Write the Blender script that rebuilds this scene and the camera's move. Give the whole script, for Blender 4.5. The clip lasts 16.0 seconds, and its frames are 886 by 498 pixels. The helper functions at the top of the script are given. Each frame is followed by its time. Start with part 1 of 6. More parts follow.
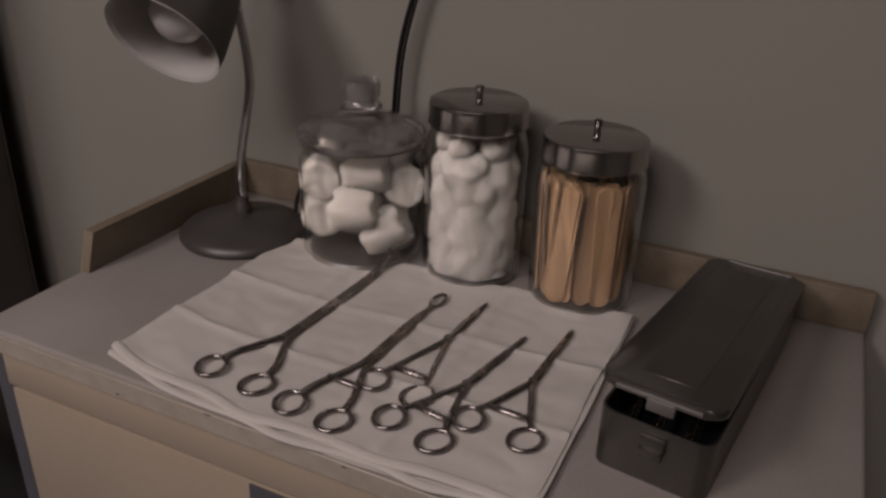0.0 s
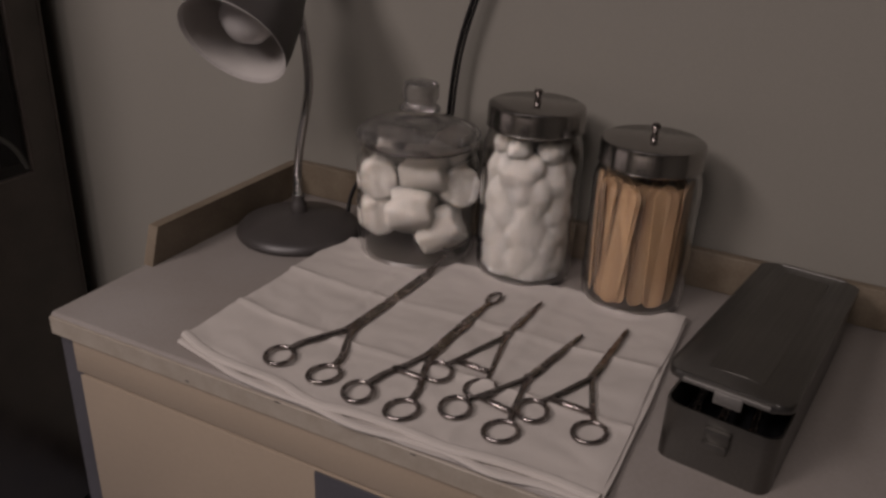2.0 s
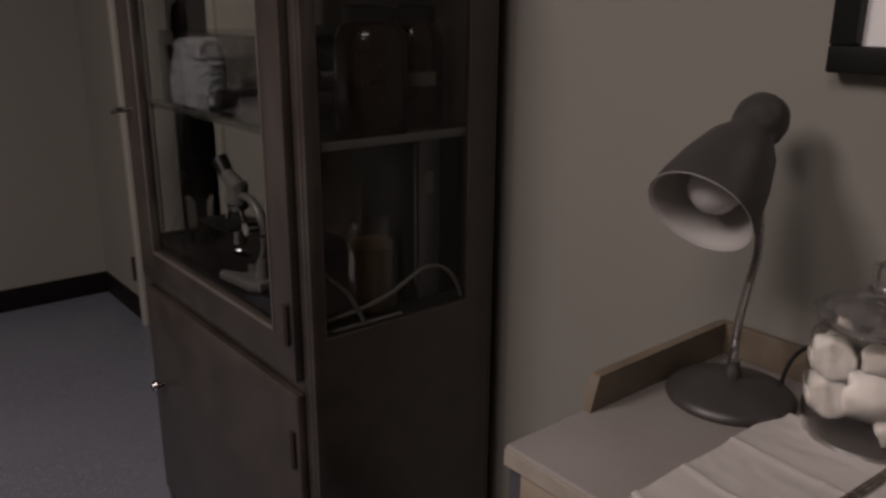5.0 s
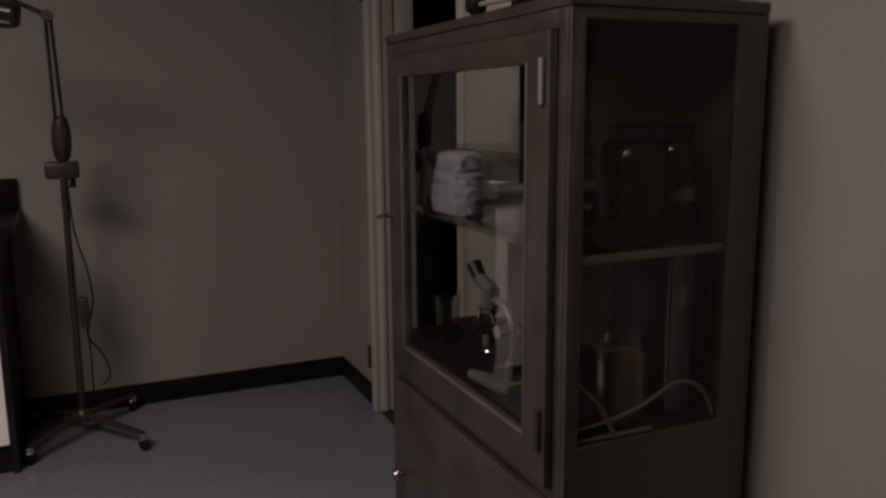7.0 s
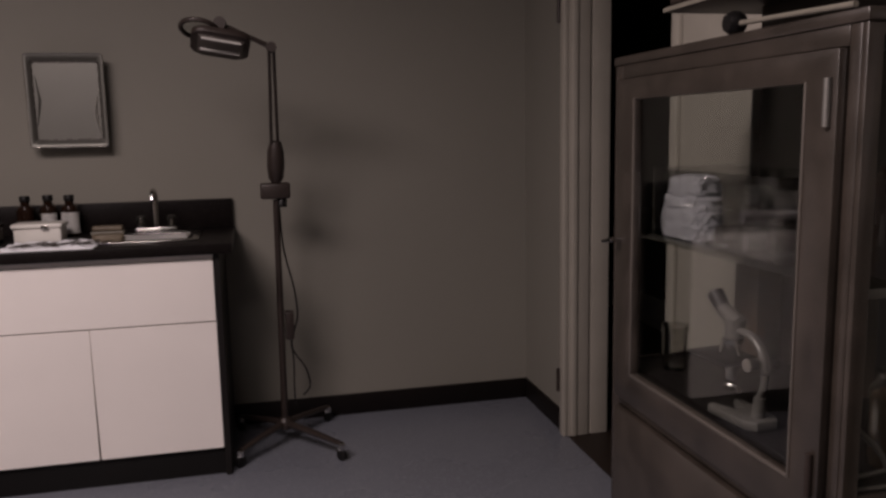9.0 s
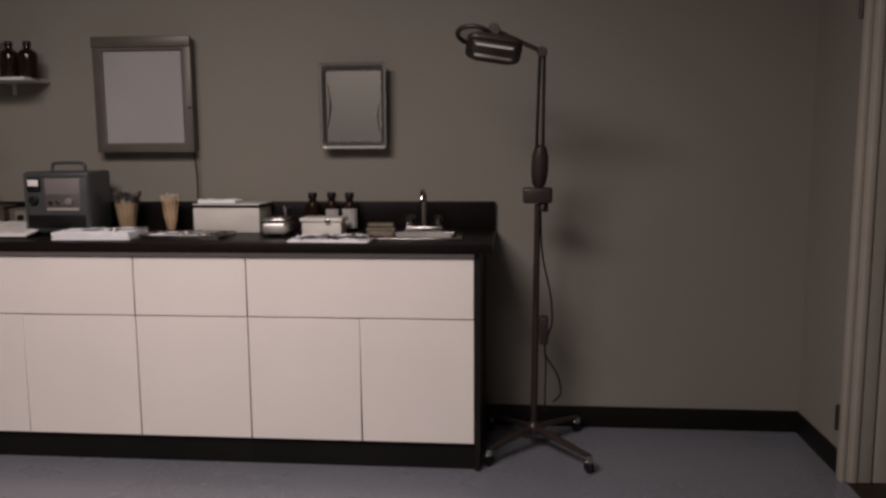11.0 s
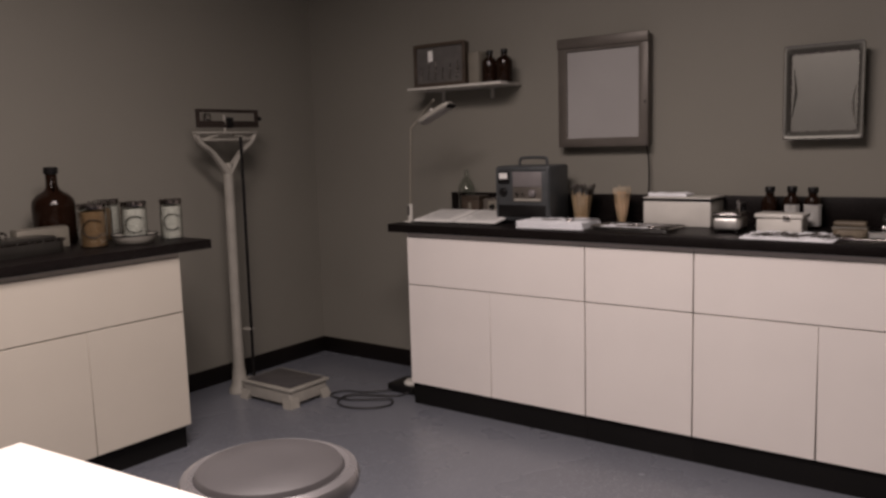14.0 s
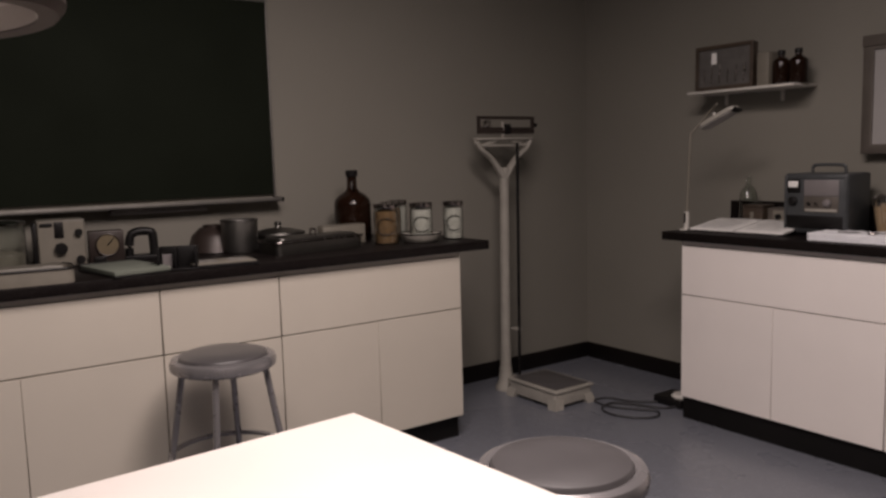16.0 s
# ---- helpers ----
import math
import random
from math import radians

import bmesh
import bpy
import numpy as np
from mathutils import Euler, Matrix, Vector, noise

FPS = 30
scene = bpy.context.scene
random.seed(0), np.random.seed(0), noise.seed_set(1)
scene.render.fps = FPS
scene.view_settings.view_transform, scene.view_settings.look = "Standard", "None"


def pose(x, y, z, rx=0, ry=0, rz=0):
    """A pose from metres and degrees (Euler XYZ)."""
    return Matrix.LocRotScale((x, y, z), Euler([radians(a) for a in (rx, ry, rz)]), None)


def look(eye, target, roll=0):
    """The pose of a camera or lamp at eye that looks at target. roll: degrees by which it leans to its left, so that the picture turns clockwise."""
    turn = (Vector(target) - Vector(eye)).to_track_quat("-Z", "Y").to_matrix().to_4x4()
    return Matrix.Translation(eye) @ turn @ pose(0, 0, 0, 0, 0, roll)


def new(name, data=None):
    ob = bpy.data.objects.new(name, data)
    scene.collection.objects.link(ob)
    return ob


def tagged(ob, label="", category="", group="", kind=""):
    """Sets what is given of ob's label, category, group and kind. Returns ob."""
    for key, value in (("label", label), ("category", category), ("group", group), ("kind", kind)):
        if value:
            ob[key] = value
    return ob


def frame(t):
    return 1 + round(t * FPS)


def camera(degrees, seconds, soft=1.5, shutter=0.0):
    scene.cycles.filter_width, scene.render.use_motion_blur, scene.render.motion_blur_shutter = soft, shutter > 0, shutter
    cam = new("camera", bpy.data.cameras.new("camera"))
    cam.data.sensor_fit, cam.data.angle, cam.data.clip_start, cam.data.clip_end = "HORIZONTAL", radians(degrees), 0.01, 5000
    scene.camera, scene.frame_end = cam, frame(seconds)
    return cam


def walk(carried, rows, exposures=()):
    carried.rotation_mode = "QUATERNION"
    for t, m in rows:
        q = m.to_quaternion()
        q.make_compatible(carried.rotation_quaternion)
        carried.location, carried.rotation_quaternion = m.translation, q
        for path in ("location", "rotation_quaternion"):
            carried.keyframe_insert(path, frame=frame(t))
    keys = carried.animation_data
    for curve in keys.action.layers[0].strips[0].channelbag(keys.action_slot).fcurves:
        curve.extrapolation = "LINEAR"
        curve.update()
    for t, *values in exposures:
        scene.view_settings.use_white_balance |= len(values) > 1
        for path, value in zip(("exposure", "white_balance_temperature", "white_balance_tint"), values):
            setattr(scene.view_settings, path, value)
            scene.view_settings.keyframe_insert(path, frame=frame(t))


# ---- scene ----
cam = camera(58.1, 16.0, soft=2.8)
PATH = [
    (0, (0.451, 0.775, 1.242), (2.089, 1.526, 0.373), 2.1),
    (0.5, (0.445, 0.781, 1.246), (2.085, 1.542, 0.391), 2.1),
    (1, (0.434, 0.789, 1.244), (2.071, 1.563, 0.395), 2.3),
    (1.5, (0.42, 0.799, 1.241), (2.056, 1.582, 0.4), 2.4),
    (2, (0.409, 0.805, 1.235), (2.041, 1.597, 0.394), 2.6),
    (2.5, (0.395, 0.816, 1.235), (2.02, 1.615, 0.386), 2.7),
    (3, (0.374, 0.842, 1.236), (1.948, 1.766, 0.419), 2.2),
    (3.5, (0.358, 0.869, 1.243), (1.849, 1.951, 0.465), 1.4),
    (4, (0.347, 0.885, 1.247), (1.75, 2.102, 0.505), 1.1),
    (4.5, (0.327, 0.902, 1.267), (1.627, 2.259, 0.582), -0.0),
    (4.7, (0.32, 0.905, 1.275), (1.585, 2.316, 0.634), 0.2),
    (6.8, (0.245, 0.907, 1.323), (1.08, 2.688, 0.958), -0.8),
    (7, (0.227, 0.918, 1.321), (1.025, 2.718, 0.972), -0.5),
    (7.5, (0.194, 0.927, 1.322), (0.878, 2.779, 1.005), 0.1),
    (8, (0.156, 0.94, 1.323), (0.756, 2.827, 1.037), 0.3),
    (8.5, (0.111, 0.964, 1.326), (0.624, 2.877, 1.046), 0.0),
    (8.7, (0.088, 0.978, 1.334), (0.575, 2.895, 1.04), -0.5),
    (10.8, (0.031, 1.003, 1.309), (-0.058, 2.983, 1.041), -0.6),
    (11, (0.053, 1.023, 1.31), (-0.131, 2.997, 1.048), -0.4),
    (11.5, (0.054, 1.027, 1.298), (-0.349, 2.969, 1.041), -0.2),
    (12, (0.057, 1.024, 1.298), (-0.534, 2.918, 1.049), -0.7),
    (12.5, (0.053, 1.03, 1.309), (-0.704, 2.865, 1.059), -1.3),
    (13, (0.048, 1.034, 1.299), (-0.884, 2.786, 1.047), -1.4),
    (13.5, (0.052, 1.038, 1.299), (-1.017, 2.71, 1.048), -1.6),
    (14, (0.036, 1.03, 1.307), (-1.151, 2.619, 1.05), -1.7),
    (14.5, (0.025, 1.007, 1.306), (-1.291, 2.494, 1.067), -1.6),
    (15, (0.015, 0.986, 1.306), (-1.413, 2.369, 1.091), -1.6),
    (15.5, (0.0, 0.954, 1.308), (-1.549, 2.2, 1.089), -1.8),
    (16, (-0.007, 0.937, 1.308), (-1.631, 2.082, 1.083), -1.5),
]
EXPOSURES = [(0,-0.41,6350,17),(4.7,-0.52,6350,17),(6.8,-0.6,6500,18),(8.7,-0.3,6500,21),(11,-0.12,6500,16),(13.5,-0.12,6550,16),(15.2,-0.18,6550,16),(16,-0.32,6550,16)]
walk(cam, [(t, look(eye, target, roll)) for t, eye, target, roll in PATH], EXPOSURES)


# ---- light ----
world = bpy.data.worlds.new("world")
scene.world = world
world.use_nodes = True
world.node_tree.nodes["Background"].inputs["Color"].default_value = (0.9, 0.95, 1.0, 1)
world.node_tree.nodes["Background"].inputs["Strength"].default_value = 0.0


def ceiling_lamp(x, y, watts):
    """A long shallow ceiling fitting that runs along x."""
    data = bpy.data.lights.new("ceiling_lamp", "AREA")
    data.shape, data.size, data.size_y, data.energy, data.color = "RECTANGLE", 1.4, 0.7, watts, (1.0, 0.89, 0.83)
    ob = new("lamp", data)
    ob.matrix_world = pose(x, y, 2.655)
    return ob


LAMPS = ((-1.2, 2.12, 80), (-0.85, 0.95, 35))
for lx, ly, watts in LAMPS:
    ceiling_lamp(lx, ly, watts)


# ---- materials ----
def material(name, color, rough=0.5, metal=0.0, spread=0.12, size=0.25, grain=0.004, bump=0.1, tint=None, spec=0.5, coat=0.0):
    """A painted, plastic, metal or cloth surface, uneven at two scales: patches of the given size and a fine grain, in metres."""
    m = bpy.data.materials.new(name)
    m.use_nodes = True
    n, link = m.node_tree.nodes, m.node_tree.links
    b = n["Principled BSDF"]
    where = n.new("ShaderNodeTexCoord")
    patch, fine = n.new("ShaderNodeTexNoise"), n.new("ShaderNodeTexNoise")
    patch.inputs["Scale"].default_value, patch.inputs["Detail"].default_value = 1 / size, 5
    fine.inputs["Scale"].default_value, fine.inputs["Detail"].default_value = 1 / grain, 2
    for t in (patch, fine):
        link.new(where.outputs["Object"], t.inputs["Vector"])
    mix = n.new("ShaderNodeMix")
    mix.data_type = "RGBA"
    other = tint or tuple(c * (1 - 2.2 * spread) for c in color)
    mix.inputs["A"].default_value, mix.inputs["B"].default_value = (*other, 1), (*color, 1)
    ramp = n.new("ShaderNodeValToRGB")
    ramp.color_ramp.elements[0].position, ramp.color_ramp.elements[1].position = 0.32, 0.66
    both = n.new("ShaderNodeMath")
    both.operation = "MULTIPLY_ADD"
    both.inputs[1].default_value = 0.3
    link.new(fine.outputs["Fac"], both.inputs[0])
    scaled = n.new("ShaderNodeMath")
    scaled.operation = "MULTIPLY"
    scaled.inputs[1].default_value = 0.7
    link.new(patch.outputs["Fac"], scaled.inputs[0])
    link.new(scaled.outputs[0], both.inputs[2])
    link.new(both.outputs[0], ramp.inputs["Fac"])
    link.new(ramp.outputs["Color"], mix.inputs["Factor"])
    link.new(mix.outputs["Result"], b.inputs["Base Color"])
    r = n.new("ShaderNodeMapRange")
    r.inputs["To Min"].default_value, r.inputs["To Max"].default_value = max(rough - 0.08, 0.03), min(rough + 0.1, 1)
    link.new(patch.outputs["Fac"], r.inputs["Value"])
    link.new(r.outputs["Result"], b.inputs["Roughness"])
    b.inputs["Metallic"].default_value, b.inputs["Specular IOR Level"].default_value = metal, spec
    b.inputs["Coat Weight"].default_value = coat
    if bump:
        bm = n.new("ShaderNodeBump")
        bm.inputs["Strength"].default_value, bm.inputs["Distance"].default_value = bump, 0.002
        link.new(both.outputs[0], bm.inputs["Height"])
        link.new(bm.outputs["Normal"], b.inputs["Normal"])
    return m


def glass(name, tint=(0.96, 0.98, 0.97), gloss=0.03, ior=1.5, power_=4.0):
    """Clear or tinted glass: it lets light through and mirrors by its angle."""
    m = bpy.data.materials.new(name)
    m.use_nodes = True
    n, link = m.node_tree.nodes, m.node_tree.links
    n.clear()
    out, mix = n.new("ShaderNodeOutputMaterial"), n.new("ShaderNodeMixShader")
    clear, mirror, edge = n.new("ShaderNodeBsdfTransparent"), n.new("ShaderNodeBsdfGlossy"), n.new("ShaderNodeLayerWeight")
    clear.inputs["Color"].default_value = (*tint, 1)
    mirror.inputs["Roughness"].default_value = gloss
    edge.inputs["Blend"].default_value = 0.5
    power, amount = n.new("ShaderNodeMath"), n.new("ShaderNodeMapRange")
    power.operation, power.inputs[1].default_value = "POWER", power_
    f0 = ((ior - 1) / (ior + 1)) ** 2
    amount.inputs["To Min"].default_value, amount.inputs["To Max"].default_value = f0, 1.0
    link.new(edge.outputs["Facing"], power.inputs[0])
    link.new(power.outputs[0], amount.inputs["Value"])
    link.new(amount.outputs["Result"], mix.inputs[0])
    link.new(clear.outputs[0], mix.inputs[1])
    link.new(mirror.outputs[0], mix.inputs[2])
    link.new(mix.outputs[0], out.inputs["Surface"])
    return m


def brushed(name, color, rough, along="X"):
    """Brushed or worn metal with fine streaks along one axis."""
    m = material(name, color, rough, 1.0, 0.1, 0.08, 0.003, 0)
    n, link = m.node_tree.nodes, m.node_tree.links
    where, scale, streak = n.new("ShaderNodeTexCoord"), n.new("ShaderNodeMapping"), n.new("ShaderNodeTexNoise")
    scale.inputs["Scale"].default_value = {"X": (6, 300, 300), "Y": (300, 6, 300), "Z": (300, 300, 6)}[along]
    streak.inputs["Scale"].default_value = 1.0
    link.new(where.outputs["Object"], scale.inputs["Vector"])
    link.new(scale.outputs["Vector"], streak.inputs["Vector"])
    r = n.new("ShaderNodeMapRange")
    r.inputs["To Min"].default_value, r.inputs["To Max"].default_value = rough * 0.7, min(1, rough * 1.5)
    link.new(streak.outputs["Fac"], r.inputs["Value"])
    link.new(r.outputs["Result"], n["Principled BSDF"].inputs["Roughness"])
    return m


def speckled(name, base, dark, light, rough, cell=0.006):
    """Vinyl or stone sheet with small chips in three tones and broad wear."""
    m = material(name, base, rough, 0, 0.1, 0.8, 0.01, 0.06)
    n, link = m.node_tree.nodes, m.node_tree.links
    b = n["Principled BSDF"]
    was = b.inputs["Base Color"].links[0].from_socket
    where, chips = n.new("ShaderNodeTexCoord"), n.new("ShaderNodeTexVoronoi")
    chips.inputs["Scale"].default_value = 1 / cell
    link.new(where.outputs["Object"], chips.inputs["Vector"])
    bits = n.new("ShaderNodeSeparateColor")
    link.new(chips.outputs["Color"], bits.inputs["Color"])
    for k, (tone, edge) in enumerate(((dark, 0.86), (light, 0.86))):
        step, mix = n.new("ShaderNodeMath"), n.new("ShaderNodeMix")
        step.operation, mix.data_type = "GREATER_THAN", "RGBA"
        step.inputs[1].default_value = edge
        mix.inputs["B"].default_value = (*tone, 1)
        link.new(bits.outputs[k], step.inputs[0])
        link.new(step.outputs[0], mix.inputs["Factor"])
        link.new(was, mix.inputs["A"])
        was = mix.outputs["Result"]
    link.new(was, b.inputs["Base Color"])
    return m


def wooden(name, light, dark, rough=0.5, along=(1, 1, 0.08), scale=60):
    m = material(name, light, rough, 0, 0.15, 0.1, 0.003, 0.1, tint=dark)
    n, link = m.node_tree.nodes, m.node_tree.links
    where, stretch, grain = n.new("ShaderNodeTexCoord"), n.new("ShaderNodeMapping"), n.new("ShaderNodeTexNoise")
    info, shift = n.new("ShaderNodeObjectInfo"), n.new("ShaderNodeVectorMath")
    stretch.inputs["Scale"].default_value = along
    grain.inputs["Scale"].default_value, grain.inputs["Detail"].default_value = scale, 4
    link.new(where.outputs["Object"], stretch.inputs["Vector"])
    link.new(stretch.outputs["Vector"], shift.inputs[0])
    link.new(info.outputs["Random"], shift.inputs[1])
    link.new(shift.outputs["Vector"], grain.inputs["Vector"])
    mix, b = n.new("ShaderNodeMix"), n["Principled BSDF"]
    mix.data_type = "RGBA"
    mix.inputs["A"].default_value, mix.inputs["B"].default_value = (*dark, 1), (*light, 1)
    ramp = n.new("ShaderNodeValToRGB")
    ramp.color_ramp.elements[0].position, ramp.color_ramp.elements[1].position = 0.3, 0.6
    link.new(grain.outputs["Fac"], ramp.inputs["Fac"])
    link.new(ramp.outputs["Color"], mix.inputs["Factor"])
    tone = n.new("ShaderNodeHueSaturation")
    val = n.new("ShaderNodeMapRange")
    val.inputs["To Min"].default_value, val.inputs["To Max"].default_value = 0.55, 1.2
    link.new(info.outputs["Random"], val.inputs["Value"])
    link.new(val.outputs["Result"], tone.inputs["Value"])
    link.new(mix.outputs["Result"], tone.inputs["Color"])
    link.new(tone.outputs["Color"], b.inputs["Base Color"])
    return m


WALL = material("wall paint", (0.232, 0.217, 0.185), 0.75, 0, 0.04, 0.7, 0.003, 0.22)
# Ceiling stays out of view; its low colour holds down bounce light.
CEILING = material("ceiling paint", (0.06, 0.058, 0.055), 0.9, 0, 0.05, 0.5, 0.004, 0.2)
FLOOR = speckled("floor vinyl", (0.172, 0.179, 0.207), (0.15, 0.157, 0.184), (0.193, 0.201, 0.231), 0.27)
COVE = material("rubber cove base", (0.009, 0.0062, 0.0055), 0.5, 0, 0.2, 0.3, 0.004, 0.06, spec=0.25)
CREAM = material("cream gloss paint", (0.42, 0.385, 0.33), 0.4, 0, 0.06, 0.15, 0.004, 0.1)
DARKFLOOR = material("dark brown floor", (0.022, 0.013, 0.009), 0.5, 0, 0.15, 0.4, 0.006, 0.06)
# The corridor's lack of light is put into this near-black wall colour.
CORRIDOR = material("corridor paint darkened as unlit", (0.05, 0.05, 0.05), 0.9, 0, 0.1, 0.5, 0.01, 0.1)
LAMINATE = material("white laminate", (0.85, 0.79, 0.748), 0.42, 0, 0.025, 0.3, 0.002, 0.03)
# Real cream hue, lowered further in place of weaker light on that side.
CREAMLAMINATE = material("cream laminate dimmed for weak light", (0.585, 0.532, 0.455), 0.42, 0, 0.025, 0.3, 0.002, 0.03)
CARCASS = material("cabinet edge", (0.07, 0.062, 0.055), 0.6, 0, 0.1, 0.2, 0.004, 0.08)
TOEKICK = material("black toe kick", (0.006, 0.005, 0.0048), 0.6, 0, 0.2, 0.3, 0.004, 0.06, spec=0.25)
DARKPANEL = material("black end panel", (0.010, 0.0078, 0.007), 0.5, 0, 0.2, 0.3, 0.003, 0.06, spec=0.3)
TOP = speckled("black counter laminate", (0.0085, 0.0062, 0.0058), (0.0055, 0.0042, 0.004), (0.0175, 0.0145, 0.0138), 0.42, 0.004)
TOP.node_tree.nodes["Principled BSDF"].inputs["Specular IOR Level"].default_value = 0.12
BOARD = material("green chalkboard slate", (0.0088, 0.0112, 0.0068), 0.8, 0, 0.2, 0.35, 0.004, 0.05, tint=(0.0112, 0.0144, 0.0088), spec=0.12)
ALU = brushed("aluminium trim", (0.27, 0.258, 0.24), 0.55, "Y")
STEEL = brushed("brushed steel", (0.4, 0.38, 0.362), 0.17, "Z")
SHINY = material("polished steel", (0.62, 0.6, 0.58), 0.1, 1, 0.12, 0.03, 0.003, 0.0)
SATIN = material("satin steel", (0.32, 0.308, 0.29), 0.42, 1, 0.08, 0.08, 0.003, 0.02)
# Darker copy of the ivory, for the weak light on the chalkboard counter.
DIMIVORY = material("ivory dimmed for weak light", (0.145, 0.131, 0.107), 0.5, 0, 0.1, 0.05, 0.003, 0.06)
TRAYSTEEL = material("dull tray steel", (0.17, 0.165, 0.148), 0.45, 0.6, 0.03, 0.1, 0.003, 0.0)
SINKSTEEL = material("satin sink steel", (0.74, 0.72, 0.69), 0.42, 1, 0.05, 0.1, 0.003, 0)
CHROME = material("chrome", (0.5, 0.48, 0.46), 0.16, 1, 0.06, 0.05, 0.004, 0)
OLDSTEEL = material("instrument steel", (0.33, 0.295, 0.28), 0.25, 1, 0.22, 0.012, 0.002, 0.08)
GREYSTEEL = material("grey-brown cabinet steel", (0.055, 0.0425, 0.034), 0.33, 0.2, 0.2, 0.07, 0.004, 0.1, tint=(0.027, 0.021, 0.0165), spec=0.95)
STANDBROWN = material("brown lamp stand enamel", (0.041, 0.029, 0.0245), 0.4, 0.2, 0.15, 0.1, 0.003, 0.06)
BLACK = material("black plastic", (0.010, 0.009, 0.009), 0.42, 0, 0.2, 0.1, 0.003, 0.08, spec=0.25)
WHITEPAINT = material("white enamel", (0.66, 0.63, 0.58), 0.35, 0, 0.06, 0.1, 0.004, 0.05)
SCALEPAINT = material("off-white scale enamel", (0.4, 0.375, 0.33), 0.4, 0, 0.1, 0.08, 0.004, 0.08)
GREYPAINT = material("grey enamel", (0.22, 0.2, 0.2), 0.4, 0.1, 0.08, 0.1, 0.003, 0.05)
SCOPEGREY = material("pale microscope enamel", (0.125, 0.118, 0.107), 0.35, 0.1, 0.12, 0.03, 0.003, 0.05)
STOOLGREY = material("grey stool enamel", (0.3, 0.285, 0.29), 0.26, 0.6, 0.05, 0.2, 0.003, 0.015)
VINYL = material("dark vinyl cushion", (0.075, 0.07, 0.0715), 0.34, 0, 0.05, 0.12, 0.002, 0.04, spec=0.7)
TABLE = material("white table laminate", (0.785, 0.727, 0.68), 0.35, 0, 0.02, 0.3, 0.003, 0.02)
CARTTOP = material("worn off-white cart top", (0.24, 0.22, 0.202), 0.46, 0, 0.09, 0.14, 0.003, 0.08, tint=(0.195, 0.17, 0.15))
CARTBODY = material("beige cart enamel", (0.29, 0.232, 0.17), 0.42, 0, 0.06, 0.18, 0.004, 0.06)
CARTEDGE = material("chipped cream edge", (0.31, 0.272, 0.222), 0.5, 0, 0.1, 0.02, 0.003, 0.15, tint=(0.25, 0.214, 0.168))
SPLASH = material("worn tan cart splash", (0.18, 0.145, 0.102), 0.5, 0, 0.14, 0.05, 0.003, 0.12, tint=(0.1, 0.074, 0.048))
CARTLEG = material("blue-grey cart leg", (0.075, 0.072, 0.08), 0.4, 0.3, 0.1, 0.1, 0.003, 0.06)
CLOTH = material("white cotton cloth", (0.445, 0.41, 0.374), 0.95, 0, 0.04, 0.06, 0.0012, 0.5, spec=0.1)
LINEN = material("folded white linen", (0.9, 0.9, 0.93), 0.95, 0, 0.05, 0.05, 0.0015, 0.4, spec=0.1)
COTTON = material("cotton wool", (0.43, 0.414, 0.388), 1.0, 0, 0.05, 0.012, 0.0012, 0.8, spec=0.05)
GAUZE = material("gauze", (0.475, 0.453, 0.418), 1.0, 0, 0.06, 0.01, 0.0014, 0.8, spec=0.05)
STICK = wooden("birch stick", (0.342, 0.22, 0.12), (0.165, 0.094, 0.05), 0.6)
OAK = wooden("brown wood", (0.085, 0.06, 0.042), (0.05, 0.035, 0.025), 0.45, (0.1, 1, 1), 40)
GLASS = glass("jar glass", (0.93, 0.945, 0.93), 0.03, 1.55, 2.6)
SOLIDGLASS = material("thick clear glass", (0.82, 0.81, 0.79), 0.03, 0, 0.02, 0.1, 0.01, 0)
SOLIDGLASS.node_tree.nodes["Principled BSDF"].inputs["Transmission Weight"].default_value = 1.0
PANE = glass("cabinet pane", (0.9, 0.91, 0.9), 0.015, 1.3, 4.5)
LIDGLASS = material("dull clear glass", (0.62, 0.6, 0.575), 0.065, 0, 0.04, 0.03, 0.004, 0.05)
LIDGLASS.node_tree.nodes["Principled BSDF"].inputs["Transmission Weight"].default_value = 0.93
# Dark tint paints in the dim surroundings refracted by the jar bottoms.
BASEGLASS = material("glass base with refraction tint", (0.42, 0.4, 0.375), 0.3, 0, 0.04, 0.03, 0.004, 0.02)
BASEGLASS.node_tree.nodes["Principled BSDF"].inputs["Transmission Weight"].default_value = 0.95
BROWNGLASS = material("brown bottle glass", (0.016, 0.007, 0.004), 0.14, 0, 0.1, 0.1, 0.01, 0, spec=0.3)
PAPER = material("paper", (0.84, 0.82, 0.79), 0.8, 0, 0.03, 0.1, 0.003, 0.05)
INK = material("grey print", (0.3, 0.29, 0.28), 0.8, 0, 0.1, 0.05, 0.003, 0)
LAMPGREY = material("dark grey lamp enamel", (0.052, 0.046, 0.043), 0.42, 0.15, 0.1, 0.05, 0.002, 0.06)
LAMPWHITE = material("white lamp lining", (0.40, 0.375, 0.35), 0.5, 0, 0.04, 0.05, 0.003, 0.04)
BULB = material("frosted bulb", (0.5, 0.475, 0.45), 0.25, 0, 0.02, 0.05, 0.003, 0)
TIN = brushed("dull tin", (0.165, 0.158, 0.146), 0.34, "X")
TINDARK = material("dark tin inside", (0.012, 0.012, 0.014), 0.6, 0.3, 0.2, 0.05, 0.003, 0.05)
VIEWER = material("grey-brown viewer frame", (0.13, 0.112, 0.097), 0.45, 0.3, 0.08, 0.1, 0.003, 0.06)
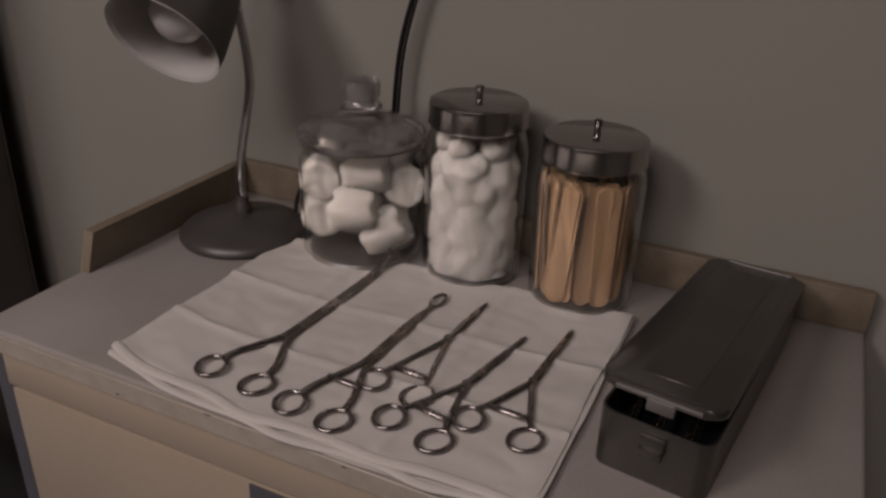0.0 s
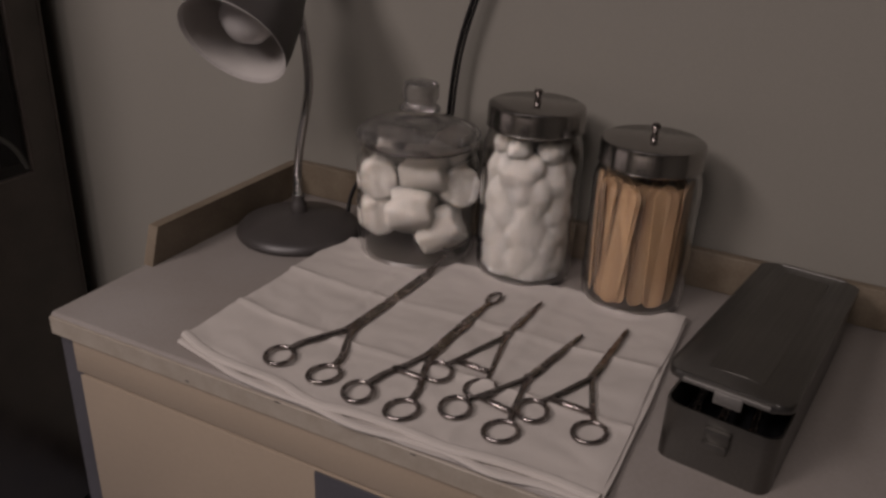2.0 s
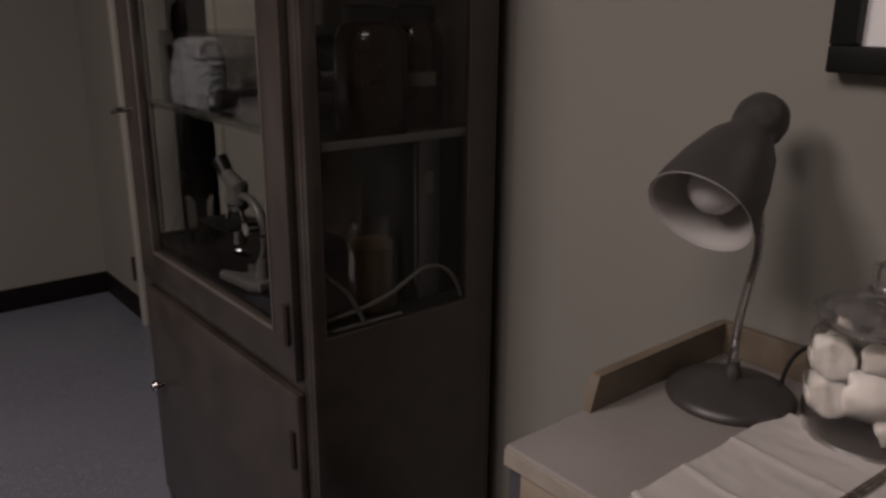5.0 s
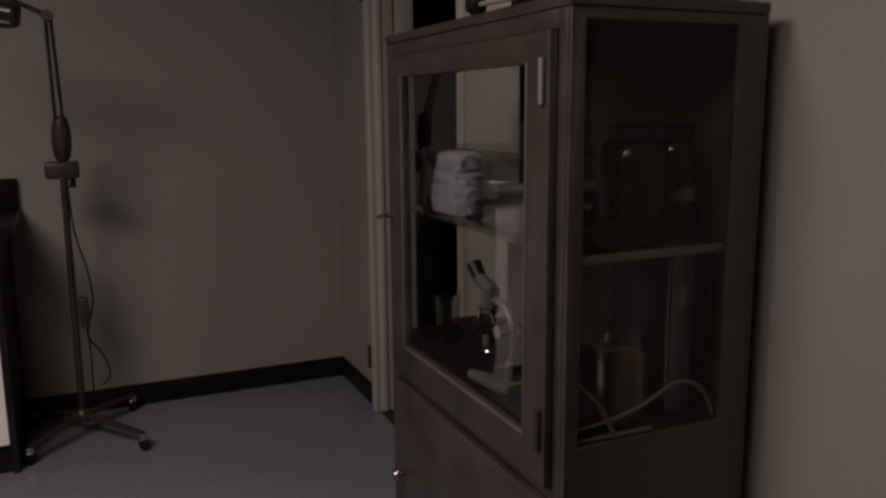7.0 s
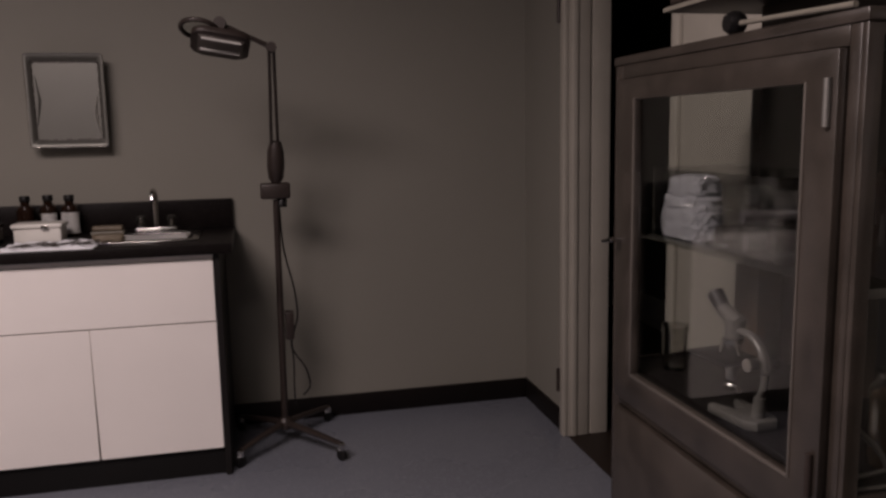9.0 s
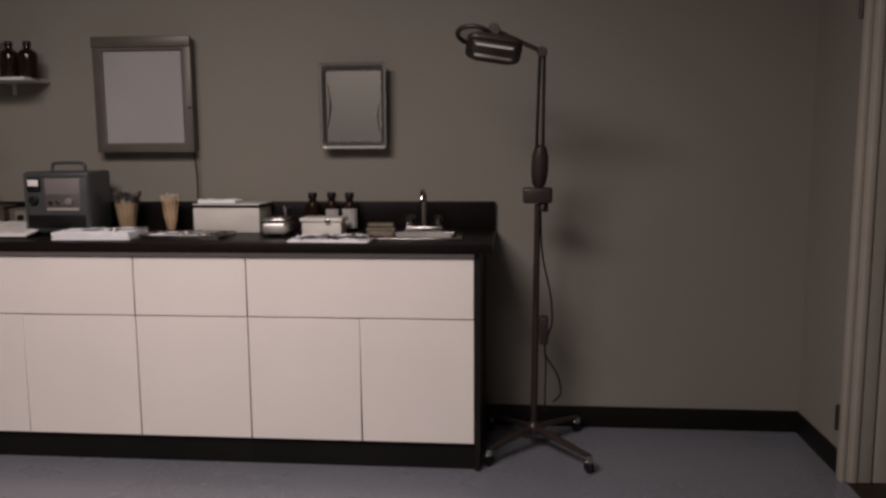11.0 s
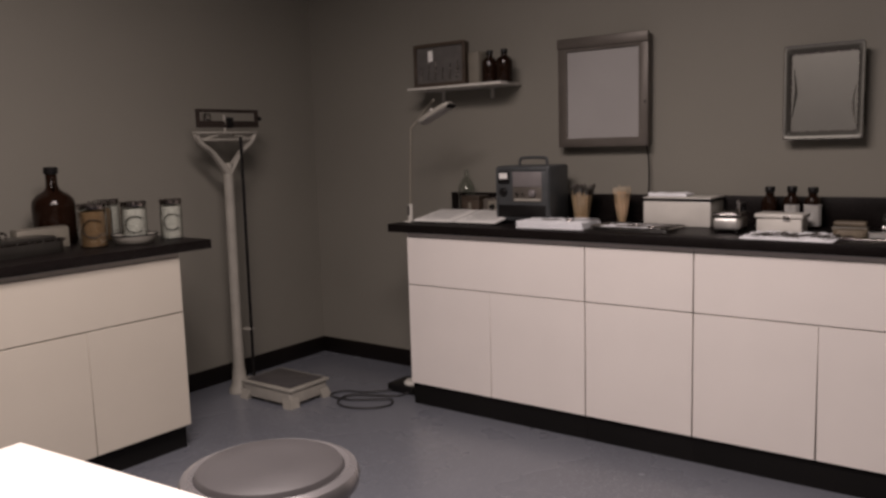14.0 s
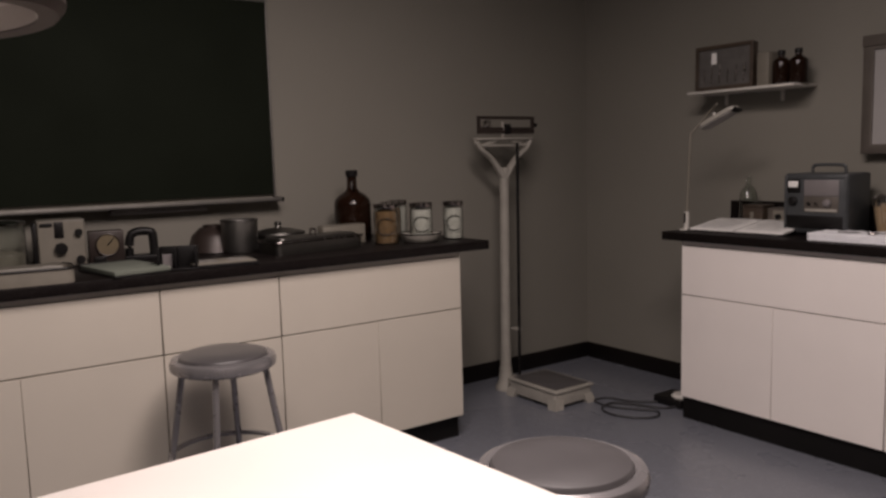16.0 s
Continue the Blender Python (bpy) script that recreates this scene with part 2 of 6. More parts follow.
OPAL = material("opal viewing glass", (0.36, 0.343, 0.335), 0.3, 0, 0.03, 0.2, 0.004, 0.02)
BLUE = material("blue-grey hammered enamel", (0.077, 0.082, 0.086), 0.4, 0.2, 0.12, 0.05, 0.004, 0.25)
IVORY = material("ivory panel", (0.21, 0.19, 0.155), 0.5, 0, 0.08, 0.05, 0.003, 0.05)
LINENTIP = material("ivory cotton tips", (0.5, 0.42, 0.32), 0.95, 0, 0.1, 0.01, 0.002, 0.3, spec=0.1)
TANWARE = material("tan paper cup", (0.6, 0.41, 0.26), 0.7, 0, 0.08, 0.04, 0.003, 0.1)
GREENPAD = material("pale green pad", (0.15, 0.165, 0.135), 0.8, 0, 0.06, 0.08, 0.003, 0.1)
YELLOW = material("aged dial card", (0.15, 0.115, 0.066), 0.6, 0, 0.08, 0.03, 0.003, 0.05)
RUBBER = material("grey rubber cable", (0.035, 0.034, 0.036), 0.55, 0, 0.15, 0.1, 0.003, 0.05)
TUBING = material("pale rubber tubing", (0.13, 0.12, 0.105), 0.5, 0, 0.06, 0.05, 0.003, 0.04)
PLASTICBAG = glass("clear plastic", (0.84, 0.84, 0.84), 0.09, 1.7, 3.0)
SPICE = material("dried brown filling", (0.27, 0.155, 0.075), 0.9, 0, 0.25, 0.008, 0.002, 0.6)
DRIED = material("dull dried matter", (0.1, 0.05, 0.02), 0.9, 0, 0.25, 0.008, 0.002, 0.6)
PILLS = material("white tablets", (0.7, 0.67, 0.62), 0.7, 0, 0.2, 0.01, 0.003, 0.6)
GRATE = material("dark lattice", (0.15, 0.14, 0.132), 0.5, 0.3, 0.15, 0.05, 0.003, 0.1)


# ---- shapes ----
I4 = Matrix.Identity(4)


def moved(bm, verts, m):
    if m is not None:
        bmesh.ops.transform(bm, matrix=m, verts=verts)


def box(bm, x0, x1, y0, y1, z0, z1, bevel=0.003, seg=2, m=None):
    verts = bmesh.ops.create_cube(bm, size=1)["verts"]
    for v in verts:
        v.co = ((x0 + x1) / 2 + v.co.x * (x1 - x0), (y0 + y1) / 2 + v.co.y * (y1 - y0), (z0 + z1) / 2 + v.co.z * (z1 - z0))
    moved(bm, verts, m)
    if bevel:
        edges = list({e for v in verts for e in v.link_edges})
        bmesh.ops.bevel(bm, geom=edges, offset=bevel, segments=seg, profile=0.5, affect="EDGES", clamp_overlap=True)
    return bm


def lathe(bm, profile, seg=32, m=None, closed=False):
    """Turns a profile of (radius, height) round the z axis."""
    rings = []
    for r, z in profile:
        if r < 1e-6:
            rings.append([bm.verts.new((0, 0, z))])
        else:
            rings.append([bm.verts.new((r * math.cos(2 * math.pi * k / seg), r * math.sin(2 * math.pi * k / seg), z)) for k in range(seg)])
    pairs = list(zip(rings, rings[1:])) + ([(rings[-1], rings[0])] if closed else [])
    for a, b in pairs:
        for k in range(seg):
            q = [a[k % len(a)], a[(k + 1) % len(a)], b[(k + 1) % len(b)], b[k % len(b)]]
            q = list(dict.fromkeys(q))
            if len(q) > 2:
                bm.faces.new(q)
    moved(bm, [v for ring in rings for v in ring], m)
    return bm


def tube(bm, points, radius, seg=10, closed=False, flat=1.0, m=None):
    """A round or flattened rod along points; radius may be one number or one for each point."""
    pts = [Vector(p) for p in points]
    n = len(pts)
    radii = radius if isinstance(radius, (list, tuple)) else [radius] * n
    up, rings = Vector((0.013, 0.021, 1)), []
    for k, p in enumerate(pts):
        before, after = pts[k - 1] if k or closed else p, pts[(k + 1) % n] if k < n - 1 or closed else p
        d = (after - before).normalized()
        side = d.cross(up)
        side = (side if side.length > 0.05 else d.cross(Vector((1, 0, 0)))).normalized()
        over = side.cross(d)
        rings.append([bm.verts.new(p + radii[k] * (math.cos(a) * side + flat * math.sin(a) * over)) for a in (2 * math.pi * j / seg for j in range(seg))])
    for a, b in list(zip(rings, rings[1:])) + ([(rings[-1], rings[0])] if closed else []):
        for j in range(seg):
            bm.faces.new((a[j], a[(j + 1) % seg], b[(j + 1) % seg], b[j]))
    if not closed:
        bm.faces.new(rings[0][::-1])
        bm.faces.new(rings[-1])
    moved(bm, [v for ring in rings for v in ring], m)
    return bm


def rod(bm, a, b, r, r2=None, seg=16):
    return tube(bm, [a, b], [r, r if r2 is None else r2], seg)


def slab(bm, outline, z0, z1, bevel=0.0, m=None):
    """An upright prism over a plan outline."""
    low = [bm.verts.new((x, y, z0)) for x, y in outline]
    high = [bm.verts.new((x, y, z1)) for x, y in outline]
    n = len(outline)
    faces = [bm.faces.new(low[::-1]), bm.faces.new(high)]
    faces += [bm.faces.new((low[k], low[(k + 1) % n], high[(k + 1) % n], high[k])) for k in range(n)]
    if bevel:
        edges = list({e for f in faces[:2] for e in f.edges})
        bmesh.ops.bevel(bm, geom=edges, offset=bevel, segments=2, profile=0.5, affect="EDGES")
        return bm
    moved(bm, low + high, m)
    return bm


def curve(points, steps=8, closed=False):
    """A smooth line through points."""
    p = [Vector(q) for q in points]
    n, out = len(p), []
    for k in range(n if closed else n - 1):
        a, b = p[k], p[(k + 1) % n]
        before, after = (p[k - 1] if k or closed else a), (p[(k + 2) % n] if k < n - 2 or closed else b)
        for j in range(steps):
            t = j / steps
            out.append(0.5 * (2 * a + (b - before) * t + (2 * before - 5 * a + 4 * b - after) * t * t + (3 * a - before - 3 * b + after) * t ** 3))
    return out if closed else out + [p[-1]]


def finish(bm, name, mat, sharp=38):
    bmesh.ops.recalc_face_normals(bm, faces=bm.faces)
    for f in bm.faces:
        f.smooth = True
    for e in bm.edges:
        if len(e.link_faces) == 2 and e.calc_face_angle(0) > radians(sharp):
            e.smooth = False
    me = bpy.data.meshes.new(name)
    bm.to_mesh(me)
    bm.free()
    me.materials.append(mat)
    return me


def part(name, bm, mat, parent, label="", at=None):
    ob = new(name, finish(bm, name, mat))
    ob.parent = parent
    if at is not None:
        ob.matrix_basis = at
    return tagged(ob, label)


def thing(name, m, label, category, group="", kind=""):
    ob = new(name)
    ob.empty_display_size = 0.05
    ob.matrix_basis = m
    return tagged(ob, label, category, group, kind)


def single(name, bm, mat, label, category, m=None, group="", kind=""):
    ob = new(name, finish(bm, name, mat))
    if m is not None:
        ob.matrix_basis = m
    return tagged(ob, label, category, group, kind)


def B(*a, **k):
    return box(bmesh.new(), *a, **k)


def L(*a, **k):
    return lathe(bmesh.new(), *a, **k)


def T(*a, **k):
    return tube(bmesh.new(), *a, **k)


def towards(a, b, twist=0.0):
    """A pose at a whose z axis points to b."""
    d = Vector(b) - Vector(a)
    return Matrix.Translation(a) @ d.to_track_quat("Z", "Y").to_matrix().to_4x4() @ pose(0, 0, 0, 0, 0, twist)


for soft_stuff in (COTTON, GAUZE):
    b = soft_stuff.node_tree.nodes["Principled BSDF"]
    b.inputs["Subsurface Weight"].default_value, b.inputs["Subsurface Scale"].default_value = 0.85, 0.025
    b.inputs["Subsurface Radius"].default_value = (1, 0.9, 0.8)


def framed(u0, u1, v0, v1, hu0, hu1, hv0, hv1, d0, d1, across):
    """A plate with one rectangular opening; across turns (u, v, d) into x, y, z."""
    bm = bmesh.new()
    outer, hole = ((u0, v0), (u1, v0), (u1, v1), (u0, v1)), ((hu0, hv0), (hu1, hv0), (hu1, hv1), (hu0, hv1))
    rings = [[bm.verts.new(across(u, v, d)) for u, v in line] for line, d in ((outer, d0), (outer, d1), (hole, d1), (hole, d0))]
    for a, b in zip(rings, rings[1:] + rings[:1]):
        for k in range(4):
            bm.faces.new((a[k], a[(k + 1) % 4], b[(k + 1) % 4], b[k]))
    bmesh.ops.recalc_face_normals(bm, faces=bm.faces)
    sharp = [e for e in bm.edges if e.calc_face_angle(0) > 1]
    bmesh.ops.bevel(bm, geom=sharp, offset=0.0025, segments=2, profile=0.5, affect="EDGES")
    return bm


def rounded(x0, x1, y0, y1, r, seg=5):
    out = []
    for cx, cy, a0 in ((x1 - r, y1 - r, 0), (x0 + r, y1 - r, 90), (x0 + r, y0 + r, 180), (x1 - r, y0 + r, 270)):
        out += [(cx + r * math.cos(radians(a0 + 90 * k / seg)), cy + r * math.sin(radians(a0 + 90 * k / seg))) for k in range(seg + 1)]
    return out


def pan(outer, z0, z1, wall=0.002, floor=0.002):
    """An open-topped pan with a thin wall, over an outline."""
    bm = bmesh.new()
    cx, cy = sum(p[0] for p in outer) / len(outer), sum(p[1] for p in outer) / len(outer)
    wx, wy = max(p[0] for p in outer) - cx, max(p[1] for p in outer) - cy
    inner = [(cx + (x - cx) * (1 - wall / wx), cy + (y - cy) * (1 - wall / wy)) for x, y in outer]
    rings = [[bm.verts.new((x, y, z)) for x, y in line] for line, z in ((outer, z0), (outer, z1), (inner, z1), (inner, z0 + floor))]
    n = len(outer)
    for a, b in zip(rings, rings[1:]):
        for k in range(n):
            bm.faces.new((a[k], a[(k + 1) % n], b[(k + 1) % n], b[k]))
    bm.faces.new(rings[0][::-1])
    bm.faces.new(rings[-1])
    return bm


# ---- setting ----
XW, XE, YN, YS, ZC = -3.65, 1.325, 4.64, -2.2, 2.7
DOOR_S, DOOR_N, DOOR_H, WT = 3.232, 4.09, 2.06, 0.185


def setting(name, bm, mat, label, category):
    return single(name, bm, mat, label, category, kind="structure")


setting("floor", B(XW - 0.12, XE, YS - 0.12, YN + 0.12, -0.1, 0, 0), FLOOR, "blue-grey speckled vinyl floor, faintly worn", "floor")
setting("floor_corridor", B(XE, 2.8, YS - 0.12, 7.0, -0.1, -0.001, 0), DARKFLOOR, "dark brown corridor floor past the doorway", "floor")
setting("ceiling", B(XW - 0.12, 2.8, YS - 0.12, 7.0, ZC, ZC + 0.1, 0), CEILING, "unseen ceiling over the room, dark to hold down bounce light", "ceiling")
setting("wall_north", B(XW - 0.12, XE + WT, YN, YN + 0.12, 0, ZC, 0), WALL, "greenish-grey painted plaster wall behind the sink counter", "wall")
setting("wall_west", B(XW - 0.12, XW, YS, YN, 0, ZC, 0), WALL, "greenish-grey painted plaster wall with the chalkboard", "wall")
setting("wall_south", B(XW - 0.12, XE + WT, YS - 0.12, YS, 0, ZC, 0), WALL, "plain grey painted wall closing the room", "wall")
east = bmesh.new()
box(east, XE, XE + WT, YS, DOOR_S - 0.03, 0, ZC, 0)
box(east, XE, XE + WT, DOOR_N + 0.03, YN, 0, ZC, 0)
box(east, XE, XE + WT, DOOR_S - 0.03, DOOR_N + 0.03, DOOR_H + 0.03, ZC, 0)
setting("wall_east", east, WALL, "grey painted plaster wall with a narrow doorway", "wall")
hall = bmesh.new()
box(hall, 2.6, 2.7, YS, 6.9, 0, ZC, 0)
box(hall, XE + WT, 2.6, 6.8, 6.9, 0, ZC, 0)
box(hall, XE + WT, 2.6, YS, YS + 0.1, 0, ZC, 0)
setting("wall_corridor", hall, CORRIDOR, "walls of the unlit corridor past the doorway, gloom put into their colour", "wall")


def cove(name, x0, x1, y0, y1, label):
    setting(name, B(x0, x1, y0, y1, 0, 0.1, 0.003), COVE, label, "baseboard")


cove("baseboard_north", XW + 0.008, XE - 0.008, YN - 0.008, YN, "dark brown rubber cove base along the wall")
cove("baseboard_west", XW, XW + 0.008, YS, YN, "dark brown rubber cove base along the wall")
cove("baseboard_east", XE - 0.008, XE, DOOR_N + 0.048, YN, "dark brown rubber cove base beside the doorway")
cove("baseboard_east_long", XE - 0.008, XE, YS, DOOR_S - 0.05, "dark brown rubber cove base behind the steel cabinet")
cove("baseboard_south", XW + 0.008, XE - 0.008, YS, YS + 0.008, "dark brown rubber cove base along the wall")

# doorway: a pressed frame that stands proud of the wall, with the hinges of a missing leaf
setting("baseboard_corridor", B(2.585, 2.6, YS + 0.1, 6.8, 0, 0.2, 0.004), WHITEPAINT, "pale skirting in the unlit corridor", "baseboard")
door = thing("door_1", pose(XE, DOOR_N, 0), "cream painted door frame round a dark open doorway", "doorway", kind="structure")
SPAN = DOOR_S - DOOR_N


def frame_side(y, s):
    """One upright of the frame; s is 1 where the frame lies north of its face, -1 where south."""
    bm = bmesh.new()

    def bar(x0, x1, d0, d1, bevel):
        y0, y1 = sorted((y + s * d0, y + s * d1))
        box(bm, x0, x1, y0, y1, 0, DOOR_H, bevel)

    bar(-0.024, 0.0, 0.0, 0.045, 0.006)
    bar(0.0, 0.092, 0.0, 0.029, 0.003)
    bar(0.012, 0.038, -0.009, 0.004, 0.006)
    bar(0.102, WT - 0.002, 0.004, 0.029, 0.003)
    bar(0.092, 0.102, 0.016, 0.029, 0)
    return bm


part("jamb", frame_side(0, 1), CREAM, door)
part("jamb", frame_side(SPAN, -1), CREAM, door)
head = bmesh.new()
box(head, -0.024, 0.0, SPAN - 0.045, 0.045, DOOR_H + 0.001, DOOR_H + 0.046, 0.006)
box(head, 0.0, WT - 0.002, SPAN - 0.029, 0.029, DOOR_H + 0.001, DOOR_H + 0.029, 0.003)
part("head_jamb", head, CREAM, door)
part("side_board", B(-0.011, 0.0, SPAN - 0.5, SPAN - 0.047, 0.1, DOOR_H, 0.002), CREAM, door, "cream board beside the frame")
for hz in (0.245, 1.80):
    bm = rod(bmesh.new(), (-0.028, 0.047, hz - 0.05), (-0.028, 0.047, hz + 0.05), 0.0085)
    box(bm, -0.03, -0.002, 0.045, 0.052, hz - 0.05, hz + 0.05, 0.001)
    part("hinge", bm, STANDBROWN, door, "dark old steel hinge")

# ceiling lamps that light the room
for lx, ly, watts in LAMPS:
    fix = thing("ceiling_light", pose(lx, ly, ZC), "long white ceiling light fitting, switched on", "ceiling light", "ceiling lights")
    part("housing", framed(-0.74, 0.74, -0.38, 0.38, -0.702, 0.702, -0.352, 0.352, -0.055, -0.006, lambda u, v, d: (u, v, d)), WHITEPAINT, fix)
    part("back_plate", B(-0.74, 0.74, -0.38, 0.38, -0.006, 0.0, 0), WHITEPAINT, fix)

# ---- counters ----
ZT, ZB, TOE = 0.926, 0.886, 0.112


def panel_row(unit, cells, face, gap=0.005):
    """Drawer fronts and doors on the front of a unit; cells are x0, x1, z0, z1, name. The front is at y = 0."""
    for x0, x1, z0, z1, name in cells:
        part(name, B(x0 + gap / 2, x1 - gap / 2, 0, 0.018, z0 + gap / 2, z1 - gap / 2, 0.0012, 1), face, unit)


def base_unit(m, width, depth, doors, label, toe=0.02, dark_end=False, face=LAMINATE, sag=0.0012):
    unit = thing("base_cabinet", m, label, "cabinet", "counter cabinets")
    part("carcass", B(0.002, width - 0.002, 0.02, depth, TOE, ZB - 0.001, 0.001, 1), CARCASS, unit)
    part("top_rail", B(0.001, width - 0.001, 0.006, 0.02, 0.864, ZB - 0.001, 0.001, 1), face, unit)
    part("plinth", B(0, width, toe, depth, 0, TOE, 0.001, 1), TOEKICK, unit, "black recessed plinth")
    cells = [(0, width, 0.622, 0.863, "drawer_front")]
    edges = [0] + [d for d in doors] + [width]
    panel_row(unit, cells, face)
    for k, (a, b) in enumerate(zip(edges, edges[1:])):
        pair = len(edges) > 2
        x0, x1 = a + (0.0009 if k and pair else 0.0025), b - (0.0009 if pair and not k else 0.0025)
        panel = part("cabinet_door", B(x0, x1, 0, 0.018, TOE + 0.0025, 0.6195, 0.0012, 1), face, unit)
        for v in panel.data.vertices:
            if k and pair and v.co.x < (x0 + x1) / 2:
                v.co.x += sag * max(0.0, 0.45 - v.co.z) / 0.35
    if dark_end:
        part("end_panel", B(width, width + 0.022, -0.002, depth, 0.0, ZB - 0.001, 0.001, 1), DARKPANEL, unit, "black laminated end panel")
    return unit


YF = 4.09
base_unit(pose(-2.475, YF, 0), 0.977, 0.54, [0.487], "white laminate base cabinet with drawer front and two doors")
base_unit(pose(-1.498, YF, 0), 0.471, 0.54, [], "narrow white laminate base cabinet with drawer and door")
base_unit(pose(-1.027, YF, 0), 0.916, 0.54, [0.458], "white laminate sink cabinet with black end panel", dark_end=True, sag=0.004)
XF = -2.925
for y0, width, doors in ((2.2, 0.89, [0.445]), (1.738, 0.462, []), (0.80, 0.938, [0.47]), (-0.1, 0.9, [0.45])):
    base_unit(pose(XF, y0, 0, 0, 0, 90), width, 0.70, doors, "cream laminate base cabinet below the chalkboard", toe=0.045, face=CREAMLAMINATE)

# countertops; the sink counter has an opening for the basin
SX0, SX1, SY0, SY1 = -0.50, -0.20, 4.20, 4.44
top = framed(-2.57, -0.04, YF - 0.032, YN - 0.002, SX0, SX1, SY0, SY1, ZB, ZT, lambda u, v, d: (u, v, d))
counter = thing("countertop", I4, "black speckled laminate countertop with low backsplash", "countertop")
part("worktop", top, TOP, counter)
part("backsplash", B(-2.57, -0.045, YN - 0.03, YN - 0.002, ZT, 1.05, 0.003), TOP, counter)
counter = thing("countertop", I4, "black laminate countertop crowded with instruments", "countertop")
part("worktop", B(XW + 0.002, XF + 0.026, -0.12, 3.229, ZB, ZT, 0.003), TOP, counter)
part("edge_strip", B(XF + 0.0262, XF + 0.032, -0.12, 3.235, ZB, ZT, 0.002), TOP, counter)
part("edge_strip", B(XW + 0.002, XF + 0.026, 3.2292, 3.235, ZB, ZT, 0.002), TOP, counter)

# ---- table and stools ----
table = thing("table", pose(-0.78, 0.982, 0, 0, 0, 4.8), "plain white laminate table under the room light", "table")
part("tabletop", B(-0.405, 0.405, -0.655, 0.655, 0.832, 0.861, 0.004), TABLE, table)
for sx in (-1, 1):
    for sy in (-1, 1):
        part("leg", B(sx * 0.36 - 0.02, sx * 0.36 + 0.02, sy * 0.6 - 0.02, sy * 0.6 + 0.02, 0, 0.832, 0.003), GREYPAINT, table)


def stool(m, height, label):
    st = thing("stool", m, label, "stool", "round stools")
    h = height
    part("seat_ring", L([(0.13, h - 0.045), (0.168, h - 0.045), (0.178, h - 0.038), (0.18, h - 0.02), (0.174, h - 0.006), (0.16, h), (0.15, h - 0.004), (0.15, h - 0.03), (0.13, h - 0.035)], 48, closed=True), STOOLGREY, st, "grey enamelled steel seat ring")
    part("cushion", L([(0, h - 0.03), (0.148, h - 0.03), (0.149, h - 0.004), (0.143, h + 0.006), (0.12, h + 0.013), (0.07, h + 0.017), (0, h + 0.018)], 48), VINYL, st, "dark vinyl round cushion")
    for k in range(4):
        a = radians(45 + 90 * k)
        c, s = math.cos(a), math.sin(a)
        bm = rod(bmesh.new(), (0.14 * c, 0.14 * s, h - 0.04), (0.24 * c, 0.24 * s, 0.012), 0.0115)
        leg = part("leg", bm, STOOLGREY, st)
        part("rubber_foot", rod(bmesh.new(), (0.237 * c, 0.237 * s, 0.03), (0.242 * c, 0.242 * s, 0), 0.0145), BLACK, leg)
    ring = [(0.192 * math.cos(2 * math.pi * k / 40), 0.192 * math.sin(2 * math.pi * k / 40), 0.31) for k in range(40)]
    part("foot_ring", T(ring, 0.009, 10, True), STOOLGREY, st)
    return st


stool(pose(-1.174, 2.046, 0, 0, 0, 12), 0.675, "grey steel stool with dark vinyl cushion beside the white table")
stool(pose(-2.66, 1.865, 0, 0, 0, 14), 0.655, "grey steel stool with dark vinyl cushion against the cabinets")

# ---- chalkboard ----
board = thing("chalkboard", pose(XW, 2.512, 0), "dark green chalkboard in a thin aluminium frame", "chalkboard")
part("slate", B(0.003, 0.02, -2.19, -0.012, 1.16, 2.06, 0.001), BOARD, board)
part("frame", B(0.002, 0.024, -0.012, -0.002, 1.13, 2.075, 0.003), ALU, board)
part("frame", B(0.002, 0.026, -2.21, -2.19, 1.13, 2.075, 0.003), ALU, board)
part("frame", B(0.002, 0.026, -2.19, -0.012, 2.06, 2.075, 0.003), ALU, board)
bm = box(bmesh.new(), 0.002, 0.092, -2.205, 0.0, 1.128, 1.134, 0.002)
box(bm, 0.087, 0.094, -2.205, 0.0, 1.129, 1.146, 0.003)
part("chalk_ledge", bm, ALU, board)
part("ledge_cap", B(0.002, 0.096, 0.0, 0.009, 1.125, 1.147, 0.003), BLACK, board)
part("rail", B(0.003, 0.05, -0.77, -0.35, 1.102, 1.126, 0.004), GREYPAINT, board, "dark rail below the chalk ledge")


# ---- instrument cart ----
CZ = 0.806
cart = thing("instrument_cart", pose(0, 0, 0), "beige enamelled steel instrument cart with worn off-white top", "cart")
part("top", B(0.8815, 1.322, 0.668, 1.492, CZ - 0.026, CZ, 0.005, 3), CARTTOP, cart, "worn off-white cart top")
part("edge_band", B(0.8787, 0.882, 0.671, 1.489, CZ - 0.0245, CZ - 0.0035, 0.001, 1), CARTEDGE, cart, "chipped cream edge band")
part("body", B(0.897, 1.318, 0.69, 1.468, 0.1, CZ - 0.026, 0.004), CARTBODY, cart)
part("apron", B(0.884, 0.897, 0.69, 1.466, 0.739, CZ - 0.0265, 0.0015), CARTBODY, cart)
for z0, z1 in ((0.52, 0.735), (0.31, 0.515), (0.11, 0.305)):
    drawer = part("drawer", B(0.886, 0.8965, 0.692, 1.466, z0, z1, 0.003), CARTBODY, cart)
    part("pull", B(0.8835, 0.8865, 0.985, 1.158, z1 - 0.075, z1 - 0.002, 0.003), CARTLEG, drawer, "blue-grey recessed drawer pull")
    part("label_card", B(0.8815, 0.8837, 1.025, 1.12, z1 - 0.06, z1 - 0.02, 0.0008, 1), PAPER, drawer, "white card in the pull")
